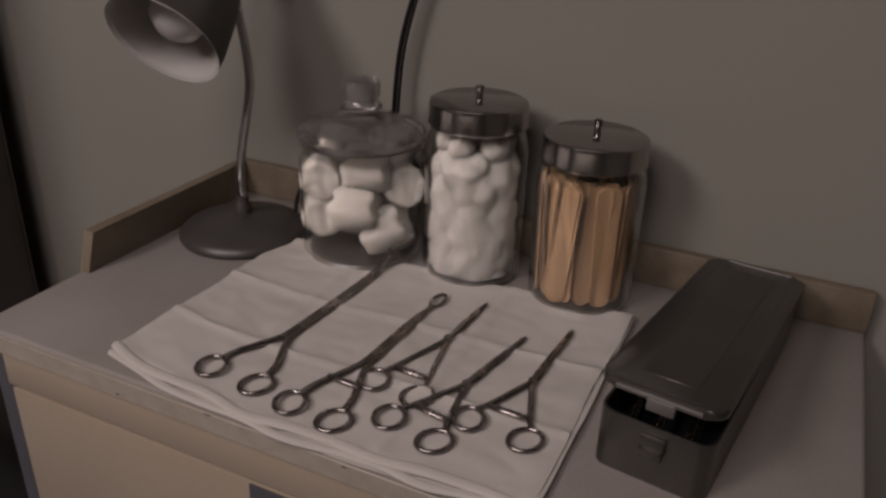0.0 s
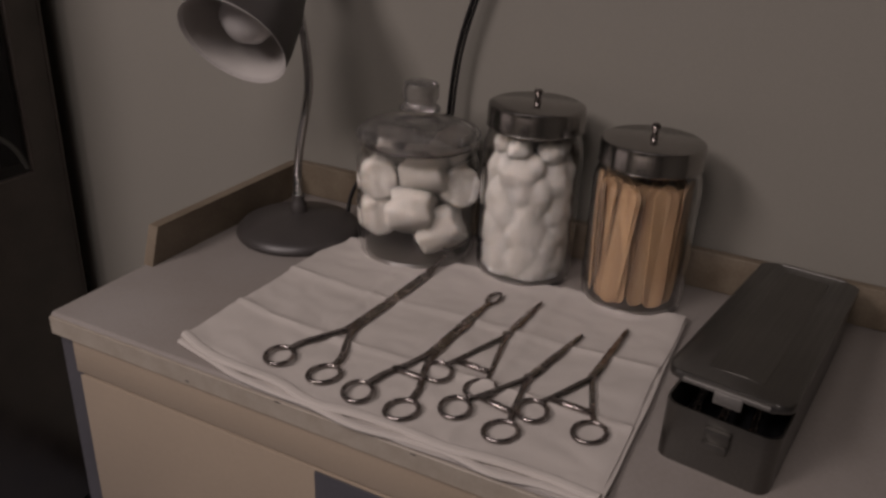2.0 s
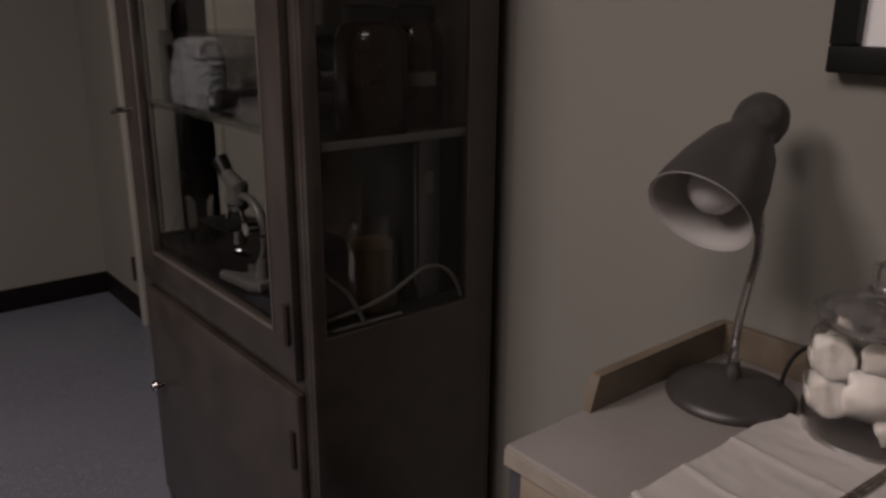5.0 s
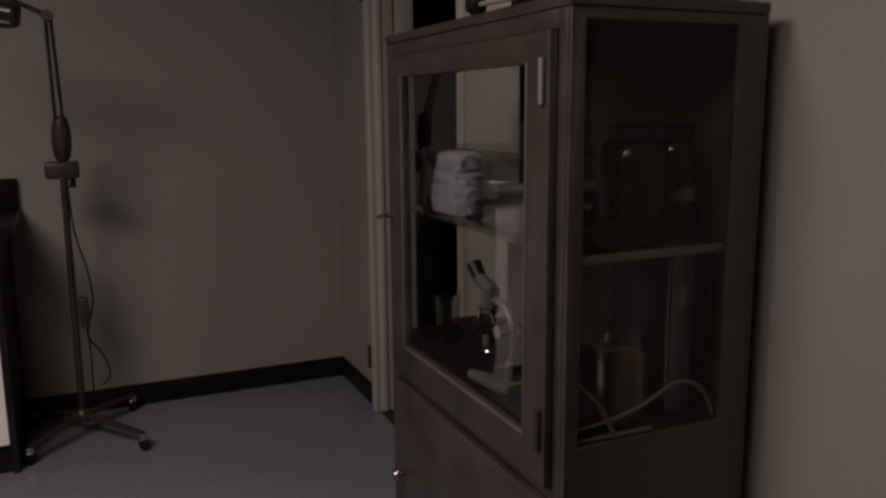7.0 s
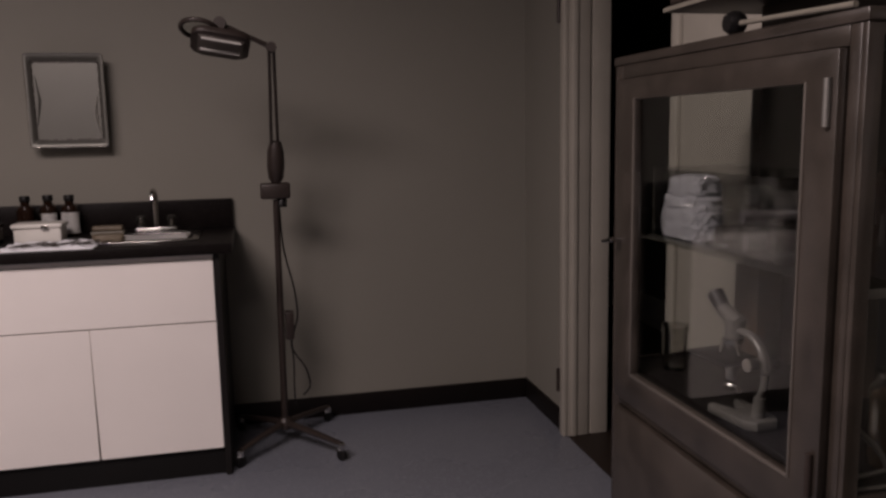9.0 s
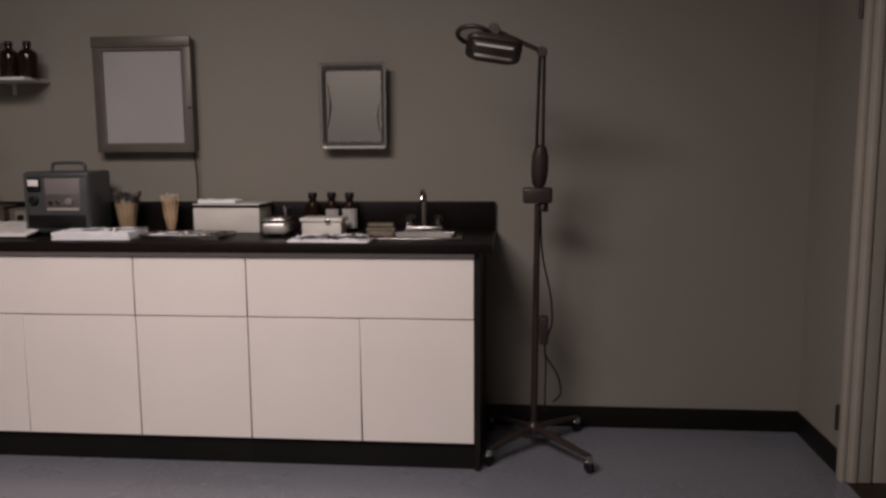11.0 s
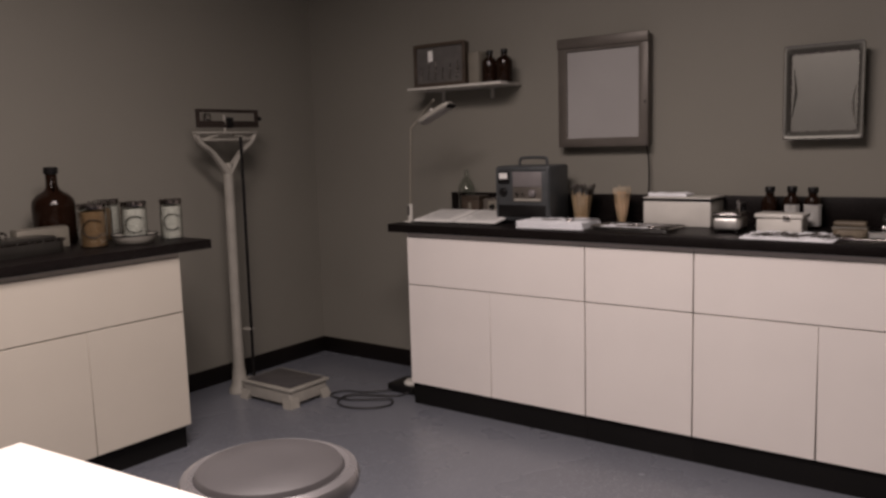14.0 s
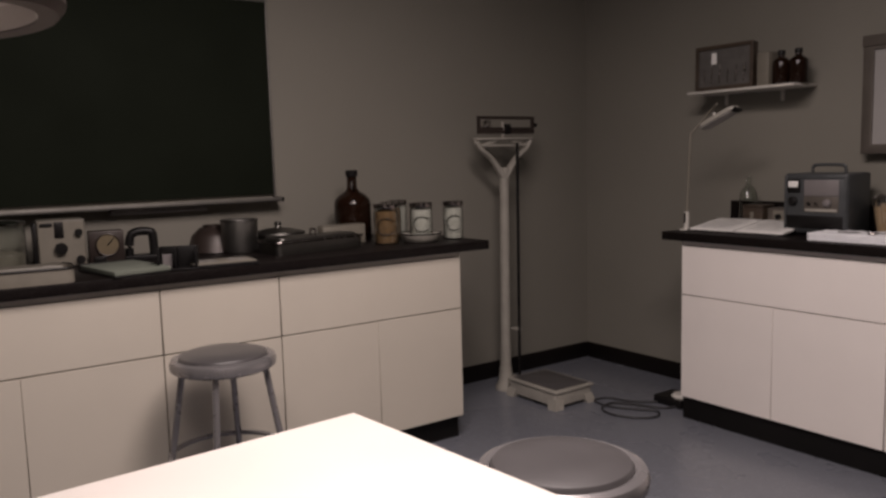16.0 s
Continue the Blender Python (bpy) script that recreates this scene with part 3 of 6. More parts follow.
for lx, ly in ((0.905, 0.69), (0.905, 1.465), (1.30, 0.69), (1.30, 1.465)):
    part("leg", B(lx - 0.018, lx + 0.018, ly - 0.018 + 0.012 * (ly > 1), ly + 0.018 + 0.006 * (ly > 1), 0.0, CZ - 0.03, 0.004), CARTLEG, cart, "blue-grey steel corner post")
part("back_splash", B(1.304, 1.319, 0.668, 1.492, CZ, 0.854, 0.003), SPLASH, cart, "tan splash rail, chipped and stained")


def side_splash(y):
    bm = slab(bmesh.new(), [(1.014, CZ), (1.029, 0.852), (1.304, 0.854), (1.304, CZ)], 0, 0.014)
    for v in bm.verts:
        x, z, d = v.co
        v.co = (x, y + d, z)
    return bm


part("side_splash", side_splash(1.478), SPLASH, cart, "tan side rail, chipped and stained")
for y, z, w in ((1.192, CZ - 0.004, 0.007), (1.052, CZ - 0.006, 0.005), (1.30, CZ - 0.019, 0.004), (0.93, CZ - 0.005, 0.006)):
    part("chip", B(0.8781, 0.8789, y - 0.55 * w, y + 0.55 * w, z - 0.0015, z, 0.0004, 1), STANDBROWN, cart, "dark chip in the edge band")

# cloth: two soft layers with pressed creases and a thick front hem
def cloth(x0, x1, y0, y1, z, thick, seed, creases_x=(), creases_y=(), wave=0.0016, nx=44, ny=60, skew=0.0, skew_far=None, bow=0.0):
    bm = bmesh.new()
    rows = []
    for side in (0, 1):
        grid = []
        for i in range(nx + 1):
            line = []
            for j in range(ny + 1):
                u, v = i / nx, j / ny
                x, y = x0 + (x1 - x0) * u, y0 + (y1 - y0) * v
                edge = min(u, 1 - u, v, 1 - v)
                ripple = noise.noise(Vector((x * 14 + seed, y * 14, seed))) * wave + noise.noise(Vector((x * 45, y * 30, seed + 5))) * wave * 0.5
                fold = sum(0.0026 * math.exp(-(((x - c - 0.05 * (y - y0) * noise.noise(Vector((c, y * 4, seed)))) / 0.0045) ** 2)) for c in creases_x) + sum(0.0016 * math.exp(-(((y - c) / 0.006) ** 2)) for c in creases_y)
                hem = 0.001 * math.exp(-((edge / 0.03) ** 2))
                wob = 0.004 * noise.noise(Vector((x * 9, y * 9, seed + 9)))
                zz = z + (thick + abs(ripple) * 1.6 + fold + hem if side else 0.0005)
                if edge < 0.02:
                    zz -= side * thick * 0.45 * (1 - edge / 0.02) ** 2
                lean = skew + u * ((skew if skew_far is None else skew_far) - skew)
                line.append(bm.verts.new((x + wob + lean * (y - y0) - bow * (1 - u) * math.sin(math.pi * v ** 1.5), y + wob * 0.8, zz)))
            grid.append(line)
        rows.append(grid)
    for s, g in enumerate(rows):
        for i in range(nx):
            for j in range(ny):
                q = (g[i][j], g[i + 1][j], g[i + 1][j + 1], g[i][j + 1])
                bm.faces.new(q if s else q[::-1])
    a, b = rows
    rim = [(i, 0) for i in range(nx)] + [(nx, j) for j in range(ny)] + [(i, ny) for i in range(nx, 0, -1)] + [(0, j) for j in range(ny, 0, -1)]
    for (i, j), (k, l) in zip(rim, rim[1:] + rim[:1]):
        bm.faces.new((a[i][j], a[k][l], b[k][l], b[i][j]))
    return bm


drape = thing("towel", I4, "creased white cotton towel folded on the cart top", "towel")
SLANT = 0.042
part("under_layer", cloth(0.882, 1.196, 0.897, 1.325, CZ, 0.0028, 3.3, (), (), 0.0022, skew=SLANT, skew_far=-0.02, bow=0.014), CLOTH, drape)
part("middle_layer", cloth(0.886, 1.205, 0.893, 1.316, CZ + 0.003, 0.0022, 13.7, (), (), 0.0022, skew=SLANT, skew_far=-0.03, bow=0.016), CLOTH, drape)
part("upper_layer", cloth(0.889, 1.211, 0.897, 1.328, CZ + 0.0052, 0.0022, 7.1, (0.985, 1.088), (1.03, 1.215), 0.0017, 70, 100, skew=SLANT, skew_far=-0.038, bow=0.017), CLOTH, drape)
for depth, lift, size, seed in ((0.8835, 0.0038, 0.0042, 0.4), (0.8895, 0.0076, 0.0052, 2.2)):
    hem = curve([(depth + SLANT * 0.0432 * (10 - k) - 0.016 * math.sin(math.pi * (1 - k / 10) ** 1.5) + 0.003 * math.sin(2.1 * k + seed), 1.328 - 0.0432 * k, CZ + lift + 0.0012 * math.sin(3.7 * k + seed)) for k in range(11)], 4)
    part("hem", T(hem, size, 8, flat=0.8), CLOTH, drape, "thick stitched front hem")
TZ = CZ + 0.0085

# ring-handled instruments
def ring(center, rx, ry, turn):
    c, s = math.cos(turn), math.sin(turn)
    return [(center[0] + rx * math.cos(a) * c - ry * math.sin(a) * s, center[1] + rx * math.cos(a) * s + ry * math.sin(a) * c, center[2]) for a in (2 * math.pi * k / 28 for k in range(28))]


def forceps(label, base, tip, spread, pivot, jaw, bend=0.0, loop=False, thick=0.0028, rx=0.0158, ry=0.0132, ratchet=0.2, parallel=False, lock=None):
    """Two shanks that cross at the pivot: rings at the base, jaws at the tip. Local x runs from rings to tip."""
    a, b = Vector((*base, 0)), Vector((*tip, 0))
    length = (b - a).length
    f = thing("forceps", Matrix.Translation((*base, TZ)) @ pose(0, 0, 0, 0, 0, math.degrees(math.atan2(b.y - a.y, b.x - a.x))), label, "forceps", "forceps on the towel")
    for s in (-1, 1):
        z = thick + (0.0012 if s > 0 else 0.0)
        h = s * spread / 2
        near = pivot * length
        start = (rx * 0.95, h * 0.98, z)
        if parallel:
            line = [start, (near * 0.5, h * 0.86, z), (near * 0.8, h * 0.52, z), (near * 1.08, h * 0.16 + s * thick * 0.6, z), (near * 1.4, s * thick * 0.8, z), (length * 0.7, s * thick * 0.8, z)]
        else:
            line = [start, (near * 0.35, h * 0.72, z), (near * 0.7, h * 0.32, z), (near, 0, z), (near + 0.015, -s * thick * 0.6, z)]
        jaw_start = length - jaw
        if loop:
            line += [(jaw_start, -s * thick * 0.5, z + bend * 0.55)]
        else:
            line += [(jaw_start, -s * thick * 0.8, z), (length - 0.004, -s * thick * 0.35, z + bend)]
        path = curve(line, 6)
        n = len(path)
        radii = [thick * (1.05 if k / n < 0.6 else 1.05 - 0.45 * (k / n - 0.6) / 0.4) for k in range(n)]
        part("shank", T(path, radii, 10, flat=0.75), OLDSTEEL, f)
        part("finger_ring", T(ring((0, h, z), rx, ry, s * 0.35), 0.0021, 10, True), OLDSTEEL, f, "worn bright finger ring")
    if loop:
        part("jaw", T(ring((length - jaw / 2, 0, thick + bend), jaw / 2, 0.0062, 0), 0.0019, 8, True), OLDSTEEL, f, "open ring jaw")
    else:
        part("jaw", T([(length - jaw, 0, thick), (length - jaw * 0.5, 0, thick + bend * 0.5), (length, 0, thick + bend)], [0.0042, 0.0036, 0.0016], 10, flat=0.7), OLDSTEEL, f, "ridged slender jaw")
    part("pivot_screw", L([(0, 0.0), (0.0042, 0), (0.0042, 0.0056), (0.003, 0.0064), (0, 0.0066)], 16), OLDSTEEL, f, at=pose((lock or pivot) * length, 0, 0))
    if ratchet:
        k = ratchet * length
        w = spread / 2 * 0.75
        part("ratchet", B(k - 0.003, k + 0.003, -w, w, thick, thick + 0.004, 0.0008, 1), OLDSTEEL, f, "bright ratchet catch")
    return f


forceps("long curved steel forceps lying on the white towel", (0.919, 1.1945), (1.236, 1.177), 0.053, 0.2, 0.05, 0.017, True, 0.0030, ratchet=0, parallel=True, lock=0.73)
forceps("steel ring-jawed sponge forceps lying on the towel", (0.9075, 1.1025), (1.148, 1.091), 0.046, 0.28, 0.028, 0.0, True, 0.0029, ratchet=0.2, parallel=True, lock=0.66)
forceps("slim steel needle holder lying on the white towel", (0.972, 1.056), (1.154, 1.043), 0.046, 0.53, 0.06, 0.0, False, 0.0023, ratchet=0.14)
forceps("steel haemostat lying on the white towel", (0.927, 1.0165), (1.109, 0.982), 0.048, 0.44, 0.09, 0.0, False, 0.0026, ratchet=0.14)
forceps("steel artery clamp lying near the metal box", (0.960, 0.9535), (1.144, 0.944), 0.053, 0.43, 0.09, 0.0, False, 0.0026, ratchet=0.13)

# ---- jars on the cart ----
def jar_shell(profile, wall=0.003):
    """A glass wall with an inside and an outside, from its outer profile."""
    inner = [(max(r - wall, 0.0), z + (wall * 2.4 if k == 0 else 0)) for k, (r, z) in enumerate(profile)]
    inner[0] = (0.0, profile[0][1] + wall * 2.6)
    return [(0, profile[0][1])] + profile + [(r, z) for r, z in inner[:0:-1]] + [(profile[1][0] - wall, profile[0][1] + wall * 2.6), (0, profile[0][1] + wall * 2.6)]


J1, J2, J3 = (1.219, 1.236), (1.236, 1.098), (1.237, 0.9655)
j1 = thing("glass_jar", pose(*J1, CZ + 0.001), "clear glass jar with knobbed glass lid, holding gauze rolls", "jar", "jars on the cart")
glass_wall = part("jar", L(jar_shell([(0.058, 0.0004), (0.067, 0.003), (0.072, 0.011), (0.074, 0.03), (0.0745, 0.08), (0.0748, 0.112), (0.074, 0.122), (0.0695, 0.130), (0.068, 0.134), (0.0705, 0.138), (0.0705, 0.1455)], 0.0035), 56), SOLIDGLASS, j1)
glass_wall.visible_shadow = False
part("base", L([(0, 0.0), (0.057, 0.0), (0.064, 0.003), (0.0665, 0.008), (0.064, 0.0115), (0.05, 0.0105), (0, 0.0108)], 48), BASEGLASS, j1, "thick glass base")
lid = part("lid", L([(0, 0.170), (0.0145, 0.169), (0.03, 0.166), (0.05, 0.161), (0.0595, 0.156), (0.0615, 0.150), (0.0617, 0.1435), (0.063, 0.1425), (0.0645, 0.144), (0.0647, 0.1472), (0.0725, 0.1474), (0.0745, 0.151), (0.0745, 0.155), (0.069, 0.1605), (0.05, 0.168), (0.03, 0.174), (0.018, 0.178), (0.0155, 0.181), (0, 0.181)], 56), LIDGLASS, j1, "domed clear glass lid")
# Thin dark brown ring where the lid meets the jar.
part("rim_line", T([(0.0712 * math.cos(2 * math.pi * k / 56), 0.0712 * math.sin(2 * math.pi * k / 56), 0.1462) for k in range(56)], 0.0011, 6, True), STANDBROWN, j1, "thin dark brown line under the lid")
part("knob", L([(0, 0.1815), (0.0235, 0.1818), (0.0245, 0.184), (0.0195, 0.189), (0.0185, 0.193), (0.0215, 0.197), (0.022, 0.209), (0.020, 0.2135), (0.0135, 0.2158), (0, 0.2162)], 14), LIDGLASS, lid, "faceted glass knob")


def steel_lid_jar(m, label, height, r, knob):
    j = thing("glass_jar", m, label, "jar", "jars on the cart")
    h = height
    glass_wall = part("jar", L(jar_shell([(r * 0.86, 0), (r * 0.96, 0.004), (r, 0.014), (r, h * 0.74), (r * 0.97, h * 0.79), (r * 0.9, h * 0.84), (r * 0.89, h * 0.88), (r * 0.89, h - 0.004)], 0.0032), 56), SOLIDGLASS, j)
    glass_wall.visible_shadow = False
    part("base", L([(0, 0.0), (r * 0.84, 0.0), (r * 0.93, 0.0035), (r * 0.935, 0.007), (r * 0.88, 0.0095), (0, 0.0092)], 48), BASEGLASS, j, "thick glass base")
    lr = r * 0.95
    cap = part("lid", L([(0, h), (lr - 0.005, h), (lr - 0.001, h - 0.002), (lr, h - 0.006), (lr, h - 0.024), (lr + 0.0008, h - 0.026), (lr - 0.0015, h - 0.028), (lr - 0.003, h - 0.026), (lr - 0.003, h - 0.004), (0, h - 0.003)], 56), STEEL, j, "brushed steel slip-on lid")
    part("knob", L([(0, h - 0.001), (0.004, h), (0.0035, h + 0.004), (0.003, h + 0.008), (0.0045, h + 0.011), (0.0048, h + 0.014), (0.003, h + knob), (0, h + knob)], 16), OLDSTEEL, cap, "small steel pin knob")
    return j


steel_lid_jar(pose(*J2, CZ + 0.001), "tall glass jar with steel lid, packed with cotton balls", 0.208, 0.0575, 0.013)
steel_lid_jar(pose(*J3, CZ + 0.001), "glass jar with steel lid, holding wooden tongue depressors", 0.19, 0.058, 0.016)

# gauze rolls in the first jar
roll = bmesh.new()
lathe(roll, [(0, -0.0235), (0.004, -0.0225), (0.008, -0.025), (0.013, -0.0235), (0.018, -0.0255), (0.0215, -0.024), (0.0235, -0.020), (0.024, 0.0), (0.0235, 0.020), (0.0215, 0.024), (0.018, 0.0255), (0.013, 0.0235), (0.008, 0.025), (0.004, 0.0225), (0, 0.0235)], 32)
for v in roll.verts:
    v.co *= 1 + 0.2 * noise.noise(v.co * 60) + 0.07 * noise.noise(v.co * 240) + 0.03 * noise.noise(v.co * 700)
roll_mesh = finish(roll, "gauze_roll", GAUZE, 80)
# across, towards the room, height, tilt and turn of each roll in the jar
ROLLS = ((-0.047, 0.006, 0.036, 88, -58), (-0.047, 0.004, 0.086, 87, -62), (-0.004, 0.040, 0.056, 86, 20), (0.012, 0.026, 0.104, 84, 8), (0.046, 0.010, 0.080, 76, -48), (0.030, 0.032, 0.026, 62, 26),
         (-0.02, -0.034, 0.028, 85, -20), (0.024, -0.036, 0.03, 80, 30), (-0.012, -0.040, 0.078, 40, 0), (0.028, -0.034, 0.08, 70, 80), (-0.026, -0.012, 0.122, 88, 20), (0.040, -0.010, 0.122, 60, 70), (0.0, -0.004, 0.028, 88, 10))
for across, near, up, tilt, turn in ROLLS:
    ob = new("gauze_roll", roll_mesh)
    ob.matrix_basis = pose(J1[0] + 0.407 * across - 0.913 * near, J1[1] - 0.913 * across - 0.407 * near, CZ + 0.023 + 0.9 * up, tilt, 0, turn) @ Matrix.Scale(1.02, 4)
    tagged(ob, "white rolled gauze bandage inside the glass jar", "gauze roll", "gauze rolls in the jar")

# cotton wool pressed against the glass, with loose balls on top
rng = random.Random(4)
tufts = []
for layer in range(8):
    for k in range(9):
        tufts.append((2 * math.pi * (k + 0.5 * (layer % 2) + rng.uniform(-0.3, 0.3)) / 9, 0.008 + layer * 0.0205 + rng.uniform(-0.006, 0.006), rng.uniform(0.0, 0.0022)))


def tuft_depth(a, z):
    """How far the packed wool stands back from the glass, in soft round tufts."""
    total = 0.0
    for ta, tz, back in tufts:
        across = 0.052 * ((a - ta + math.pi) % (2 * math.pi) - math.pi)
        d2 = (across * across + (z - tz) ** 2) / 0.0165 ** 2
        total += math.exp(-5.0 * (0.62 * d2 + back * 60))
    return -0.0062 * math.log(total + 1e-4) / 5.0


core = bmesh.new()
lathe(core, [(0, 0.0112), (0.03, 0.0112), (0.046, 0.0114)] + [(0.0526, 0.0125 + 0.0018 * k) for k in range(70)] + [(0.0518, 0.1395), (0.0503, 0.143), (0.048, 0.147), (0.045, 0.1505), (0.041, 0.154), (0.034, 0.157), (0.02, 0.159), (0, 0.16)], 180)
for v in core.verts:
    q = v.co.copy()
    r = math.hypot(q.x, q.y)
    if r > 0.032:
        a = math.atan2(q.y, q.x)
        deep = tuft_depth(a, q.z) * (1.0 + 0.9 * max(0.0, (q.z - 0.07) / 0.08))
        fluff = 0.0009 * noise.noise(q * 130) + 0.0006 * noise.noise(q * 310) + 0.00035 * noise.noise(q * 700)
        keep = min(1.0, (r - 0.0012 - max(0.0, deep) + fluff) / r)
        v.co.x, v.co.y = q.x * keep, q.y * keep
    elif q.z > 0.1:
        v.co.z += 0.004 * noise.noise(q * 70)
single("cotton_wad", core, COTTON, "packed fluffy white cotton wool inside the tall jar", "cotton wool", pose(*J2, CZ))
for k in range(7):
    a, size = 2 * math.pi * (k + rng.uniform(-0.2, 0.2)) / 6, rng.uniform(0.013, 0.0155)
    centre = Vector((0.0325 * math.cos(a), 0.0325 * math.sin(a), 0.162 + rng.uniform(-0.002, 0.002))) if k < 6 else Vector((0, 0, 0.166))
    ball = bmesh.new()
    bmesh.ops.create_icosphere(ball, subdivisions=4, radius=1)
    for v in ball.verts:
        q = v.co + Vector((3.1 * k, 0, 0))
        v.co *= size * (1 + 0.16 * noise.noise(q * 1.3) + 0.06 * noise.noise(q * 5) + 0.04 * noise.noise(q * 13))
    single("cotton_ball", ball, COTTON, "loose fluffy white cotton ball on the packed wool", "cotton ball", Matrix.Translation(Vector((*J2, CZ)) + centre), "cotton balls in the jar")

# tongue depressors
stick = bmesh.new()
half, w = 0.0675, 0.0088
line = [(w * math.sin(a), half - w + w * math.cos(a)) for a in (radians(-90 + 22.5 * k) for k in range(9))]
line += [(-x, -y) for x, y in line]
slab(stick, line, -0.0009, 0.0009)
stick_mesh = finish(stick, "tongue_depressor", STICK)
for v in stick_mesh.vertices:
    x, y, z = v.co
    v.co = (x, z, y)
for k in range(64):
    a = rng.uniform(0, 2 * math.pi) if k < 26 else radians(rng.uniform(100, 285))
    r = rng.uniform(0.03, 0.0485) if k >= 14 else rng.uniform(0.0, 0.03)
    lean = rng.uniform(-7, 7)
    face = math.degrees(a) + 90 + rng.uniform(-22, 22)
    ob = new("tongue_depressor", stick_mesh)
    ob.matrix_basis = pose(J3[0] + r * math.cos(a), J3[1] + r * math.sin(a), CZ + 0.0112 + half + rng.uniform(0, 0.007), rng.uniform(-3, 3), lean, face)
    tagged(ob, "plain birch tongue depressor standing in the jar", "tongue depressor", "tongue depressors in the jar")

# ---- tin instrument box ----
tin = thing("instrument_box", pose(0.968, 0.829, CZ, 0, 0, -8.0), "long dull metal instrument box, hinged lid ajar", "metal box")
TL, TW, TH = 0.303, 0.092, 0.054


part("tray", pan(rounded(0, TL, -TW / 2, TW / 2, 0.012), 0, TH), TIN, tin)
part("lining", B(0.004, TL - 0.004, -TW / 2 + 0.004, TW / 2 - 0.004, 0.0025, 0.012, 0.001, 1), TINDARK, tin, "black felt lining in the box")
tilt = pose(TL + 0.002, 0, TH + 0.002, 0, 4.0, 0)
lidm = slab(bmesh.new(), rounded(-TL - 0.004, 0.004, -TW / 2 - 0.003, TW / 2 + 0.003, 0.013), 0, 0.0085, 0.003)
lid = part("lid", lidm, TIN, tin, "dull metal lid, raised at the front", tilt)
part("raised_strip", B(-TL + 0.02, -0.02, -0.022, 0.022, 0.0082, 0.0089, 0.0003, 1), TIN, lid)
part("edge_bead", B(-TL - 0.0062, -TL - 0.003, -TW / 2 + 0.012, TW / 2 - 0.012, 0.001, 0.0055, 0.0012), ALU, lid, "bright worn front bead")
part("edge_bead", B(0.0, 0.006, -TW / 2 + 0.012, TW / 2 - 0.016, 0.0065, 0.0098, 0.0012), ALU, lid, "bright worn back bead")
part("latch", B(-TL - 0.008, -TL - 0.0045, -0.014, 0.008, -0.007, 0.004, 0.001), ALU, lid, "small bright latch plate")
bm = box(bmesh.new(), -0.005, 0.0, -0.011, 0.009, TH - 0.02, TH - 0.008, 0.001)
box(bm, -0.008, -0.003, -0.011, 0.009, TH - 0.026, TH - 0.019, 0.001)
part("catch", bm, TIN, tin, "small folded metal catch")

for k, (y, tip_) in enumerate(((-0.022, 0.09), (0.004, 0.12), (0.026, 0.10))):
    part("packed_tool", rod(bmesh.new(), (0.016, y, 0.022 + 0.004 * k), (tip_, y + 0.008, 0.03), 0.0045, 0.003), OLDSTEEL, tin, "dark steel tool inside the box")

# ---- desk lamp ----
lamp = thing("desk_lamp", pose(1.19, 1.395, CZ), "dark grey gooseneck desk lamp, switched off", "desk lamp")
part("base", L([(0, 0), (0.079, 0), (0.081, 0.004), (0.080, 0.008), (0.074, 0.014), (0.05, 0.022), (0.025, 0.027), (0.012, 0.03), (0, 0.03)], 48), LAMPGREY, lamp)
part("collar", L([(0, 0.028), (0.011, 0.028), (0.011, 0.04), (0.008, 0.044), (0.008, 0.052), (0, 0.052)], 20), LAMPGREY, lamp)
neck = curve([(0, 0, 0.04), (0.002, 0.002, 0.07), (0.016, 0.008, 0.105), (0.036, 0.012, 0.148), (0.043, 0.010, 0.186), (0.045, 0.014, 0.23), (0.044, 0.021, 0.275), (0.042, 0.024, 0.33)], 26)
part("gooseneck", T(neck, [0.0050 if k % 2 else 0.0061 for k in range(len(neck))], 12), SHINY, lamp, "ribbed chrome gooseneck")
cap, mouth = Vector((0.040, 0.026, 0.350)), Vector((-0.087, 0.016, 0.257))
at = towards(cap, mouth)
long = (mouth - cap).length
part("shade", L([(0, -0.032), (0.016, -0.030), (0.028, -0.021), (0.033, -0.006), (0.032, 0.010), (0.0285, 0.022), (0.031, 0.032), (0.044, 0.055), (0.056, long * 0.62), (0.0625, long * 0.86), (0.064, long), (0.0625, long), (0.061, long * 0.86), (0.0545, long * 0.62), (0.042, 0.057), (0.026, 0.033), (0, 0.033)], 44), LAMPGREY, lamp, "bell-shaped dark grey shade", at)
part("lining", L([(0.0245, 0.034), (0.0408, 0.058), (0.0532, long * 0.62), (0.0597, long * 0.86), (0.0606, long - 0.004), (0.0643, long + 0.0006), (0.0641, long + 0.0014), (0.0600, long - 0.0025), (0.0593, long * 0.86), (0.0528, long * 0.62), (0.0404, 0.058), (0.024, 0.035)], 44, closed=True), LAMPWHITE, lamp, "white inside of the shade", at)
part("bulb", L([(0, 0.03), (0.014, 0.034), (0.017, 0.06), (0.030, 0.095), (0.0335, 0.115), (0.028, 0.134), (0.015, 0.145), (0, 0.148)], 28), BULB, lamp, "unlit frosted bulb", at)
wire = curve([(0.062, -0.035, 0.012), (0.068, -0.036, 0.034), (0.078, -0.042, 0.054), (0.092, -0.056, 0.066), (0.104, -0.085, 0.058), (0.108, -0.11, 0.03), (0.108, -0.13, 0.004)], 8)
part("cord", T(wire, 0.0028, 8), BLACK, lamp, "black flex")

